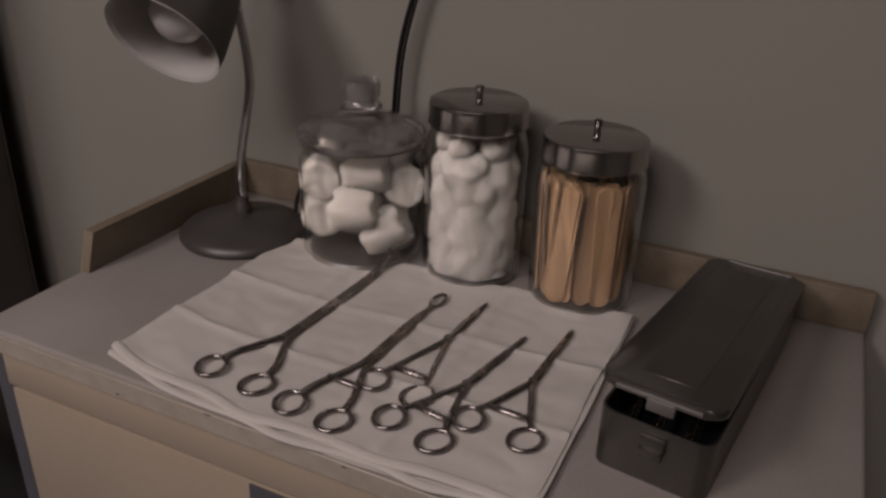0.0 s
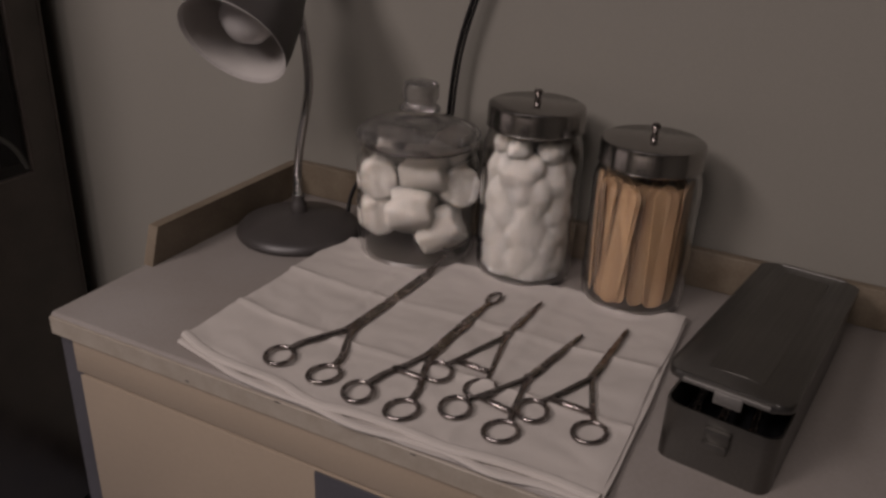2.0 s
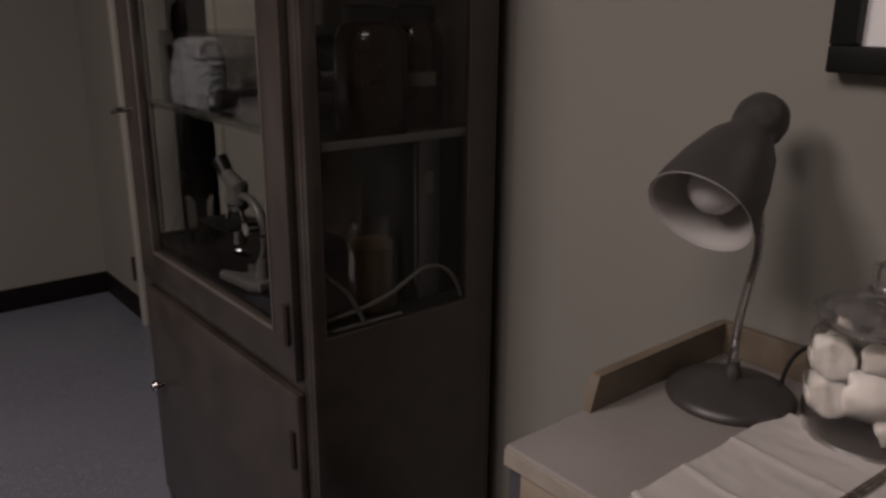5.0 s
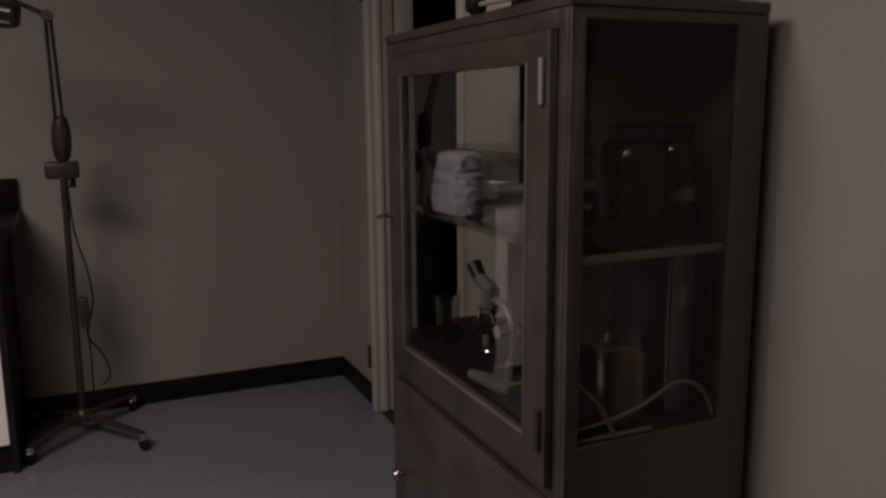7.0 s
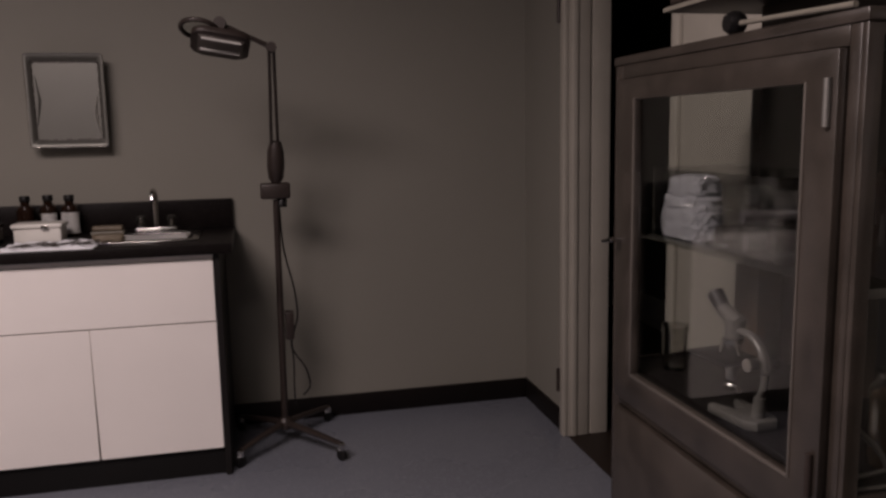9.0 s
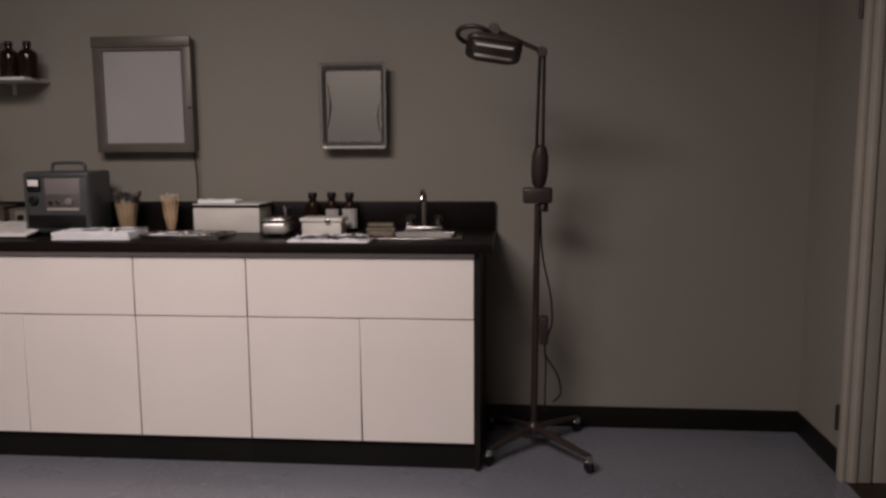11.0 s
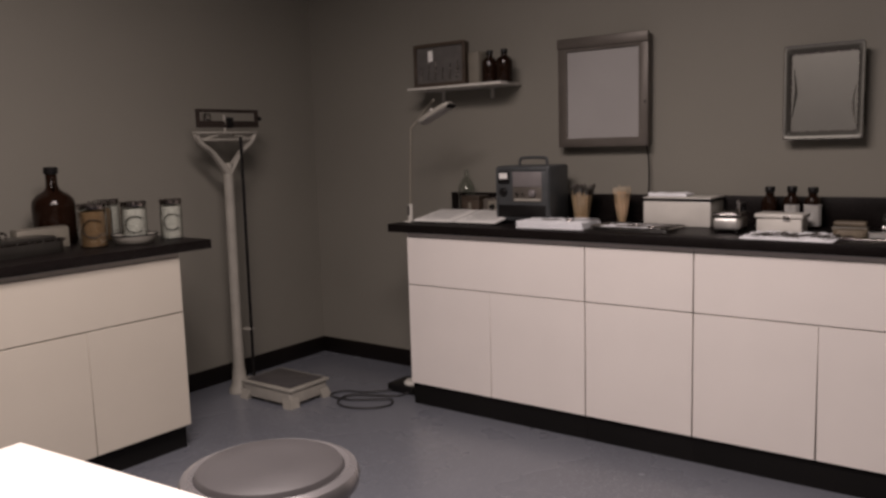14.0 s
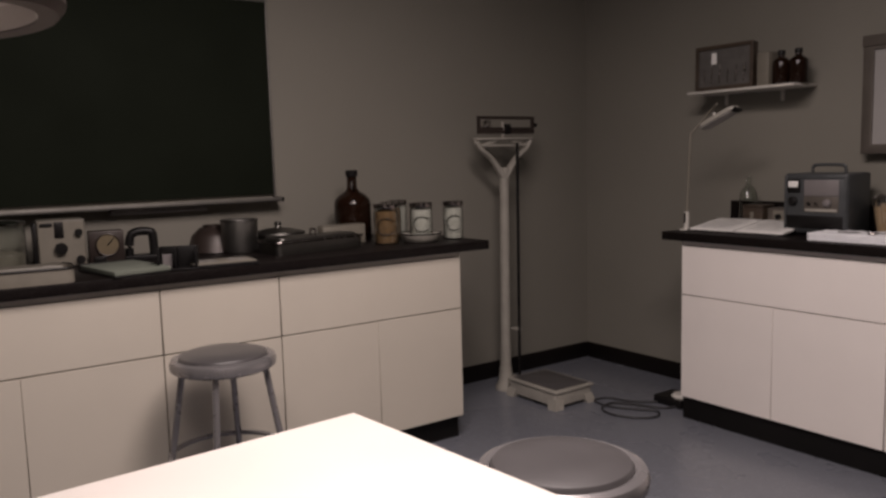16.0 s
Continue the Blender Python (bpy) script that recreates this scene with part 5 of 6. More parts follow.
part("carton_body", B(-0.032, 0.03, 0, 0.075, 0, 0.155, 0.002), IVORY, car)
part("flap", B(-0.031, 0.029, 0.0, 0.074, 0.1555, 0.158, 0.0008, 1), IVORY, car)
for x in (-2.232, -2.145):
    bottle(pose(x, 4.51, SZ), "brown glass medicine bottle on the white shelf", 0.041, 0.162, 0.32)

swing = thing("swing_arm_lamp", pose(-2.525, 4.19, ZT), "white clamp-on examination lamp at the counter's end", "lamp")
part("clamp", B(-0.03, 0.012, -0.02, 0.02, -0.055, 0.006, 0.004), WHITEPAINT, swing)
part("socket", rod(bmesh.new(), (0, 0, 0.004), (0, 0, 0.09), 0.013), WHITEPAINT, swing)
part("switch", B(-0.005, 0.005, -0.0155, -0.012, 0.035, 0.085, 0.001), BLACK, swing, "black slide switch")
part("upright", rod(bmesh.new(), (0, 0, 0.085), (0.02, 0, 0.475), 0.0068), IVORY, swing)
part("arm", T(curve([(0.02, 0, 0.47), (0.03, 0.03, 0.5), (0.09, 0.05, 0.57), (0.16, 0.01, 0.605)], 6), 0.006, 10), IVORY, swing)
hd = bmesh.new()
slab(hd, rounded(-0.128, 0.125, -0.042, 0.042, 0.03), -0.009, 0.013, 0.006)
swhead = part("head", hd, SCALEPAINT, swing, "long slim white lamp head", pose(0.185, 0.0, 0.537, -10, -24, 0) @ Matrix.Scale(0.82, 4))
part("diffuser", B(-0.112, 0.085, -0.034, 0.034, -0.0125, -0.0085, 0.001), LAMPWHITE, swhead, "white opal underside")
part("end_cap", B(0.098, 0.13, -0.032, 0.032, -0.014, 0.002, 0.004), BLACK, swhead)
part("pivot", rod(bmesh.new(), (-0.03, 0, 0.016), (-0.03, 0, 0.05), 0.009), WHITEPAINT, swhead)

# ---- on the sink counter ----
note = thing("open_ledger", pose(-2.245, 4.31, ZT + 0.019, 7, 0, 4) @ Matrix.Diagonal((1.16, 1.15, 1, 1)), "open ledger with printed white pages on a low rest", "book")
part("cover", B(-0.225, 0.2, -0.125, 0.125, 0, 0.004, 0.001), BLACK, note)
wedge = slab(bmesh.new(), [(-0.118, -0.0005), (0.118, -0.0275), (0.118, -0.0005)], -0.2, 0.175)
for v in wedge.verts:
    y, z, x = v.co
    v.co = (x, y, z)
part("rest", wedge, BLACK, note, "low black sloping rest")
for s, c in ((-1, -0.012), (1, -0.004)):
    x0, x1 = sorted((c, c + s * 0.2))
    page = part("page", cloth(x0, x1, -0.118, 0.118, 0.0045, 0.009, 60.0 + s, (), (), 0.002, 16, 12), PAPER, note)
    lines = bmesh.new()
    for k in range(11):
        box(lines, c + s * 0.03, c + s * 0.175, 0.09 - 0.018 * k, 0.0925 - 0.018 * k, 0.0157, 0.016, 0)
    part("print", lines, INK, page, "faint grey lines of print")

ecg = thing("diathermy_unit", pose(-1.927, 4.30, ZT, 0, 0, 3) @ Matrix.Diagonal((1.06, 1, 1.05, 1)), "blue-grey hammered steel electrical unit with meter", "medical device")
part("housing", B(-0.135, 0.135, 0, 0.215, 0.008, 0.262, 0.012, 3), BLUE, ecg)
part("front_panel", B(-0.125, 0.125, -0.004, 0.002, 0.02, 0.25, 0.002), BLUE, ecg)
part("meter", B(-0.117, -0.06, -0.014, -0.003, 0.182, 0.237, 0.01), BLACK, ecg, "square black meter")
part("meter_face", B(-0.11, -0.067, -0.0155, -0.0135, 0.204, 0.23, 0.0007), PAPER, ecg, "white meter scale")
part("dial_knob", L([(0, 0), (0.02, 0), (0.019, 0.012), (0.012, 0.018), (0, 0.018)], 24, pose(-0.092, -0.003, 0.145, 90, 0, 0)), BLACK, ecg)
part("upper_window", B(-0.045, 0.1, -0.007, -0.003, 0.168, 0.235, 0.002), GREYPAINT, ecg, "dim grey dial window")
part("lower_window", B(-0.045, 0.1, -0.006, -0.003, 0.1, 0.167, 0.002), VIEWER, ecg, "brown control strip")
part("scale_strip", B(-0.038, 0.094, -0.0095, -0.0065, 0.103, 0.115, 0.001, 1), SCALEPAINT, ecg, "pale printed scale strip")
part("output_knob", L([(0, 0), (0.017, 0), (0.016, 0.014), (0.009, 0.02), (0, 0.02)], 20, pose(0.055, -0.005, 0.139, 90, 0, 0)), GREYPAINT, ecg, "grey output knob")
for x in (-0.02, 0.012):
    part("toggle", rod(bmesh.new(), (x, -0.004, 0.132), (x, -0.024, 0.138), 0.005), SHINY if x > 0 else BLACK, ecg)
for x in (-0.131, 0.119):
    part("front_frame", B(x, x + 0.012, -0.008, -0.002, 0.018, 0.254, 0.003), BLUE, ecg)
part("front_frame", B(-0.119, 0.119, -0.008, -0.002, 0.24, 0.254, 0.003), BLUE, ecg)
part("vent", B(-0.12, 0.12, -0.0075, -0.003, 0.03, 0.085, 0.002), BLACK, ecg, "dark vent grille")
hl = curve([(-0.07, 0.12, 0.26), (-0.068, 0.12, 0.285), (-0.05, 0.12, 0.295), (0.05, 0.12, 0.295), (0.068, 0.12, 0.285), (0.07, 0.12, 0.26)], 6)
part("handle", T(hl, 0.007, 10), BLUE, ecg)
for x in (-0.11, 0.11):
    for y in (0.03, 0.19):
        part("foot", rod(bmesh.new(), (x, y, 0), (x, y, 0.012), 0.012), BLACK, ecg)

tb = thing("timer_box", pose(-2.185, 4.44, ZT), "small grey timer box with round dial", "timer")
part("box", B(-0.06, 0.06, 0, 0.1, 0, 0.105, 0.005), VIEWER, tb)
part("dial_plate", B(-0.03, 0.032, -0.003, 0.001, 0.035, 0.095, 0.002), IVORY, tb)
part("knob", rod(bmesh.new(), (0, -0.002, 0.065), (0, -0.016, 0.065), 0.013), BLACK, tb)
db = thing("wooden_box", pose(-2.34, 4.46, ZT), "small dark wooden box with a pale keyhole plate", "box")
part("body", B(-0.055, 0.055, 0, 0.1, 0, 0.098, 0.003), OAK, db)
part("lid", B(-0.057, 0.057, -0.002, 0.102, 0.0985, 0.115, 0.003), OAK, db)
part("plate", B(-0.012, 0.008, -0.003, 0.0, 0.04, 0.08, 0.001), IVORY, db)
flask = thing("glass_flask", pose(-2.43, 4.56, ZT), "tall narrow clear glass flask against the wall", "flask")
part("flask", L(jar_shell([(0.04, 0), (0.045, 0.004), (0.046, 0.02), (0.045, 0.16), (0.03, 0.19), (0.014, 0.21), (0.013, 0.245), (0.016, 0.25)], 0.002), 32), GLASS, flask)

def folded(m, w, d, layers, label, seed):
    t = thing("folded_towel", m, label, "towel", "folded towels")
    for k in range(layers):
        part("fold", cloth(-w / 2 + 0.002 * k, w / 2 - 0.003 * k, -d / 2, d / 2 - 0.002 * k, 0.0105 * k, 0.009, seed + k, (), (), 0.0065, 26, 20), LINEN, t)
    return t


folded(pose(-1.70, 4.235, ZT, 0, 0, 2), 0.33, 0.2, 3, "folded white towel with small steel tools on top", 11.0)


def tool(m, length, label, kind=0, group="small tools", mat=OLDSTEEL):
    o = thing("scalpel" if kind == 0 else "scissors", m, label, "tool", group)
    if kind == 0:
        part("handle", T([(0, 0, 0.003), (length * 0.6, 0, 0.003), (length * 0.68, 0, 0.003)], [0.0045, 0.006, 0.004], 8, flat=0.55), mat, o)
        part("blade", T([(length * 0.68, 0, 0.003), (length, 0.001, 0.003)], [0.004, 0.001], 6, flat=0.25), SHINY, o)
    else:
        for s in (-1, 1):
            part("blade", T(curve([(0.015, s * 0.016, 0.003), (length * 0.45, 0, 0.003), (length, -s * 0.006, 0.003)], 5), 0.0042, 8, flat=0.5), mat, o)
            part("finger_ring", T(ring((0, s * 0.018, 0.003), 0.015, 0.012, 0), 0.0022, 8, True), mat, o)
    return o


tool(pose(-1.765, 4.20, ZT + 0.031, 0, 0, 12), 0.13, "dark steel scalpel lying on the folded towel")
tool(pose(-1.635, 4.22, ZT + 0.031, 0, 0, 25), 0.13, "dark steel scissors lying on the folded towel", 1)

def swab_glass(m, label, profile, count, reach, heads, seed):
    """A clear tumbler with wooden swabs fanned out in it; some carry dark brush heads."""
    mixed = random.Random(seed)
    cup = thing("swab_glass", m, label, "tumbler", "tumblers of swabs")
    part("tumbler", L(jar_shell(profile, 0.0022), 32), GLASS, cup, "clear flared tumbler")
    low, high = profile[0][0] * 0.82, profile[-1][0] * (0.82 if heads else 0.9)
    for k in range(count):
        a = 2.399 * k
        f = ((k + 0.5) / count) ** 0.36
        foot = (low * f * math.cos(a + 0.4), low * f * math.sin(a + 0.4), 0.009)
        tip = (high * f * math.cos(a), high * f * math.sin(a), reach + mixed.uniform(-0.016, 0.006))
        swab = part("swab", rod(bmesh.new(), foot, tip, mixed.uniform(0.0035, 0.0052)), TANWARE, cup, "pale wooden swab")
        if not heads:
            part("cotton_tip", T([Vector(tip), Vector(tip) + Vector((0.06 * tip[0], 0.06 * tip[1], 0.008)), Vector(tip) + Vector((0.1 * tip[0], 0.1 * tip[1], 0.018))], [0.0045, 0.0062, 0.003], 8), LINENTIP, swab, "ivory cotton tip")
        if k % 3 < heads:
            top = Vector(tip)
            part("brush_head", T([top, top + Vector((0.10 * tip[0], 0.10 * tip[1], 0.014)), top + Vector((0.16 * tip[0], 0.16 * tip[1], 0.027))], [0.006, 0.0085, 0.005], 8), GREYSTEEL, swab, "dark brush head")
    return cup


swab_glass(pose(-1.70, 4.47, ZT) @ Matrix.Diagonal((1, 1, 1.1, 1)), "clear tumbler of tan swabs with dark brush heads", [(0.036, 0), (0.04, 0.005), (0.047, 0.06), (0.057, 0.125), (0.063, 0.15)], 64, 0.133, 2, 5)
swab_glass(pose(-1.50, 4.48, ZT), "clear flared tumbler packed with pale wooden swabs", [(0.019, 0), (0.021, 0.004), (0.026, 0.07), (0.035, 0.115), (0.042, 0.138)], 40, 0.150, 0, 9)

def steel_tray(m, w, d, h, label, group="steel trays"):
    t = thing("instrument_tray", m, label, "tray", group)
    part("tray", pan(rounded(-w / 2, w / 2, -d / 2, d / 2, 0.02), 0, h, 0.006, 0.002), SHINY, t)
    part("rim", T([(x, y, h) for x, y in rounded(-w / 2, w / 2, -d / 2, d / 2, 0.02)], 0.0025, 6, True), SHINY, t)
    return t


steel_tray(pose(-1.335, 4.27, ZT, 0, 0, -2), 0.36, 0.2, 0.014, "shallow polished tray with cloth and bright tools")
single("gauze_pad", cloth(-0.12, 0.10, -0.07, 0.07, 0.0, 0.006, 21.0, (), (), 0.006, 18, 14), LINEN, "crumpled white gauze pad in the shallow tray", "gauze", pose(-1.37, 4.275, ZT + 0.0025))
for k, (x, y, a) in enumerate(((-1.42, 4.24, 10), (-1.35, 4.26, -8), (-1.28, 4.25, 18), (-1.25, 4.23, 4))):
    tool(pose(x, y, ZT + 0.0125, 0, 0, a), 0.12, "bright steel tool lying in the shallow tray", k % 2)

wb = thing("sterilizing_box", pose(-1.222, 4.42, ZT, 0, 0, -1) @ Matrix.Diagonal((0.88, 1, 1, 1)), "long white enamel box with black rim and lid", "enamel box")
part("box", B(-0.172, 0.172, 0, 0.17, 0, 0.112, 0.006), WHITEPAINT, wb)
part("rim", B(-0.178, 0.178, -0.006, 0.176, 0.1125, 0.121, 0.002), BLACK, wb, "chipped black rim")
part("lid", B(-0.172, 0.172, -0.001, 0.17, 0.1215, 0.127, 0.002), WHITEPAINT, wb)
single("gauze_pad", cloth(-0.085, 0.085, -0.05, 0.05, 0, 0.012, 31.0, (), (), 0.006, 14, 10), LINEN, "folded white gauze on the enamel box lid", "gauze", pose(-1.275, 4.50, ZT + 0.1285))

st = thing("small_sterilizer", pose(-0.957, 4.30, ZT, 0, 0, 3), "small chrome sterilizer box with lid handle", "sterilizer")
part("body", B(-0.05, 0.05, -0.06, 0.11, 0.012, 0.062, 0.01, 3), SINKSTEEL, st)
part("lid", B(-0.053, 0.053, -0.063, 0.112, 0.0625, 0.08, 0.006, 3), STEEL, st)
part("lid_plate", B(-0.035, 0.035, -0.064, 0.0, 0.0805, 0.0835, 0.001), SHINY, st, "bright raised plate on the lid")
part("post", L([(0, 0.08), (0.006, 0.08), (0.005, 0.112), (0.007, 0.116), (0.007, 0.128), (0.004, 0.131), (0, 0.131)], 16, pose(0.038, -0.01, 0)), SHINY, st, "bright lid lifter post")
part("handle", T(curve([(0.035, 0.03, 0.078), (0.035, 0.031, 0.106), (0.035, 0.099, 0.106), (0.035, 0.1, 0.078)], 5), 0.008, 10), BLACK, st, "thick black lid handle")
for x in (-0.04, 0.04):
    for y in (-0.05, 0.1):
        part("foot", rod(bmesh.new(), (x, y, 0), (x, y, 0.014), 0.006), BLACK, st)

single("instrument_cloth", cloth(-0.165, 0.16, -0.12, 0.12, 0, 0.0025, 41.0, (0.06, -0.05), (0.03,), 0.009, 36, 26), LINEN, "white cloth laid with steel instruments beside the sink", "cloth", pose(-0.685, 4.205, ZT, 0, 0, -2))
for k in range(9):
    tool(pose(-0.82 + 0.035 * k, 4.13 + 0.012 * (k % 2), ZT + 0.0105, 0, 0, 62 + 9 * math.sin(3 * k)), 0.13, "dark steel instrument lying on the white cloth", 1 if k % 3 == 1 else 0, mat=OLDSTEEL if k % 3 == 2 else GREYSTEEL)
eb = thing("gauze_box", pose(-0.775, 4.335, ZT, 0, 0, -1) @ Matrix.Diagonal((0.86, 1, 1, 1)), "low white enamel box with overhanging lid", "enamel box")
part("box", B(-0.1, 0.1, 0, 0.1, 0, 0.056, 0.006), WHITEPAINT, eb)
part("lid", B(-0.108, 0.108, -0.008, 0.108, 0.0565, 0.075, 0.007, 3), WHITEPAINT, eb)
part("clip", B(0.02, 0.05, -0.0105, -0.007, 0.05, 0.068, 0.002), SHINY, eb)
bottle(pose(-0.862, 4.54, ZT, 0, 0, -75), "brown glass reagent bottle with black cap by the sink", 0.034, 0.17, 0.34, wide=1.4)
bottle(pose(-0.775, 4.54, ZT, 0, 0, -75), "brown glass reagent bottle with a white label", 0.034, 0.172, 0.34, tag=(0.045, 0.098, 55), wide=1.4)
bottle(pose(-0.692, 4.53, ZT, 0, 0, -75), "brown glass reagent bottle wrapped in a tall white label", 0.034, 0.17, 0.34, tag=(0.012, 0.1, 80), wide=1.4)
sp = thing("soap_dish", pose(-0.55, 4.53, ZT), "tan bar soap on a low dish by the sink", "soap dish")
part("dish", B(-0.065, 0.065, -0.03, 0.03, 0, 0.014, 0.005), IVORY, sp)
part("soap", B(-0.06, 0.06, -0.025, 0.025, 0.0145, 0.036, 0.008, 3), SPLASH, sp)

sponge = bmesh.new()
slab(sponge, rounded(-0.058, 0.055, -0.035, 0.033, 0.02), 0, 0.03, 0.008)
for v in sponge.verts:
    v.co += Vector((noise.noise(v.co * 40), noise.noise(v.co * 40 + Vector((5, 0, 0))), 0)) * 0.004
single("sponge", sponge, SPLASH, "brown worn sponge lying at the sink's edge", "sponge", pose(-0.505, 4.275, ZT, 0, 0, 8))

sink = thing("sink", pose(0, 0, 0), "small stainless drop-in sink in the black counter", "sink")
part("rim", framed(SX0 - 0.032, SX1 + 0.032, SY0 - 0.028, SY1 + 0.075, SX0 + 0.012, SX1 - 0.012, SY0 + 0.012, SY1 - 0.012, ZT, ZT + 0.008, lambda u, v, d: (u, v, d)), STEEL, sink)
part("basin", pan(rounded(SX0 + 0.006, SX1 - 0.006, SY0 + 0.006, SY1 - 0.006, 0.03), ZT - 0.15, ZT + 0.004, 0.006, 0.004), SINKSTEEL, sink)
part("drain", L([(0, 0), (0.022, 0), (0.024, 0.003), (0.015, 0.004), (0, 0.002)], 24), CHROME, sink, at=pose((SX0 + SX1) / 2, (SY0 + SY1) / 2, ZT - 0.146))
tap = thing("mixer_tap", pose(-0.352, 4.49, ZT + 0.008), "chrome two-handle tap with high arched spout", "tap")
part("base_plate", B(-0.085, 0.085, -0.022, 0.022, 0, 0.02, 0.008, 3), CHROME, tap)
part("spout", T(curve([(0, 0, 0.018), (0, 0, 0.09), (0, -0.004, 0.145), (0, -0.03, 0.172), (0, -0.07, 0.165), (0, -0.085, 0.135)], 8), [0.012] * 20 + [0.0105] * 21, 16), CHROME, tap)
for s in (-1, 1):
    part("handle", L([(0, 0.018), (0.012, 0.018), (0.014, 0.026), (0.022, 0.034), (0.025, 0.05), (0.021, 0.062), (0.008, 0.066), (0, 0.066)], 12), GLASS, tap, "clear faceted tap handle", pose(s * 0.06, 0, 0))
    part("valve", L([(0, 0.015), (0.016, 0.015), (0.015, 0.022), (0.008, 0.026), (0.007, 0.05), (0, 0.05)], 20), CHROME, tap, at=pose(s * 0.06, 0, 0))


# ---- magnifier lamp on a wheeled stand ----
mag = thing("magnifier_floor_lamp", pose(0.13, 4.355, 0), "brown magnifier lamp on a four-wheeled stand", "floor lamp")
for k, (dx, dy) in enumerate(((0.215, -0.248), (-0.186, -0.205), (0.2, 0.215), (-0.19, 0.2))):
    d = Vector((dx, dy, 0)).normalized()
    leg = part("leg", T([(0, 0, 0.095), (dx * 0.5, dy * 0.5, 0.085), (dx, dy, 0.07)], [0.018, 0.016, 0.012], 8, flat=0.8), STANDBROWN, mag)
    wheel = bmesh.new()
    lathe(wheel, [(0, -0.01), (0.018, -0.01), (0.024, -0.006), (0.024, 0.006), (0.018, 0.01), (0, 0.01)], 20, pose(dx, dy, 0.024) @ Vector((d.y, -d.x, 0)).to_track_quat("Z", "Y").to_matrix().to_4x4())
    part("wheel", wheel, BLACK, leg, "black caster wheel")
    fork = box(bmesh.new(), dx - 0.014, dx + 0.014, dy - 0.014, dy + 0.014, 0.044, 0.074, 0.004)
    part("fork", fork, SHINY, leg)
part("hub", L([(0, 0.07), (0.03, 0.07), (0.034, 0.08), (0.03, 0.108), (0.018, 0.12), (0, 0.12)], 24), STANDBROWN, mag)
part("pole", rod(bmesh.new(), (0, 0, 0.1), (0.008, -0.03, 1.06), 0.0145, 0.0125), STANDBROWN, mag)
CB = Vector((0.012, -0.035, 1.1))
part("clamp_block", B(CB.x - 0.065, CB.x + 0.055, CB.y - 0.03, CB.y + 0.03, CB.z - 0.035, CB.z + 0.03, 0.01, 3), STANDBROWN, mag)
part("tension_knob", L([(0, 0), (0.02, 0), (0.02, 0.03), (0.012, 0.04), (0, 0.04)], 8, pose(CB.x + 0.02, CB.y, CB.z - 0.07)), BLACK, mag)
part("knuckle", L([(0, 0), (0.018, 0), (0.03, 0.02), (0.036, 0.07), (0.034, 0.13), (0.022, 0.17), (0, 0.175)], 20, towards(CB + Vector((0, 0, 0.03)), CB + Vector((0.008, -0.05, 0.3)))), STANDBROWN, mag)
elbow = Vector((0.012, -0.33, 1.64))
for dx in (-0.012, 0.014):
    part("arm", rod(bmesh.new(), CB + Vector((dx, -0.03, 0.17)), elbow + Vector((dx * 0.6, 0.01, 0)), 0.0065), STANDBROWN, mag)
part("elbow", L([(0, -0.018), (0.018, -0.018), (0.02, 0), (0.018, 0.018), (0, 0.018)], 20, pose(*elbow, 90, 0, 0)), STANDBROWN, mag)
tip = elbow + Vector((-0.175, -0.03, 0.078))
part("short_arm", rod(bmesh.new(), elbow, tip, 0.009, 0.008), STANDBROWN, mag)
HEAD = Matrix.Translation(elbow + Vector((-0.175, -0.06, 0.008))) @ pose(0, 0, 0, -24, 9, 3)
bm = bmesh.new()
slab(bm, rounded(-0.10, 0.10, -0.082, 0.082, 0.04), -0.012, 0.010, 0.006)
bowl = part("head", bm, STANDBROWN, mag, "rounded brown lamp head", HEAD)
part("diffuser", B(-0.076, 0.078, -0.056, 0.056, -0.0145, -0.0115, 0.001), VIEWER, bowl, "dull grey underside")
for y in (-0.044, 0.03):
    part("lamp_rod", rod(bmesh.new(), (-0.066, y, -0.018), (0.068, y, -0.018), 0.0048), BULB, bowl, "unlit slim white lamp")
lens = part("lens_ring", T(ring((0, 0, 0), 0.062, 0.062, 0), 0.0085, 10, True), STANDBROWN, mag, "raised lens ring", Matrix.Translation(elbow + Vector((-0.243, -0.075, 0.052))) @ pose(0, 0, 0, -24, 8, 0))
part("lens", L([(0, -0.004), (0.04, -0.003), (0.06, 0), (0.04, 0.003), (0, 0.004)], 32), PANE, lens, "clear magnifying lens")
part("neck_joint", L([(0, -0.02), (0.022, -0.02), (0.024, 0), (0.022, 0.02), (0, 0.02)], 20, Matrix.Translation(tip) @ pose(0, 0, 0, 90, 0, 0)), STANDBROWN, mag)
flex = curve([(0.02, -0.03, 1.03), (0.03, 0.0, 0.85), (0.065, 0.01, 0.68), (0.075, 0.02, 0.56), (0.06, 0.02, 0.5), (0.045, 0.02, 0.42), (0.10, 0.03, 0.32), (0.115, 0.03, 0.24), (0.085, 0.03, 0.2)], 8)
part("cord", T(flex, 0.004, 8), BLACK, mag, "loose black flex")
flex = curve([(0.04, 0.02, 0.5), (0.05, 0.02, 0.36), (0.048, 0.03, 0.24), (0.05, 0.03, 0.15)], 8)
part("cord", T(flex, 0.0035, 8), BLACK, mag, "loose black flex")
part("transformer", B(0.022, 0.058, -0.01, 0.045, 0.46, 0.58, 0.006), STANDBROWN, mag, "small box on the flex")

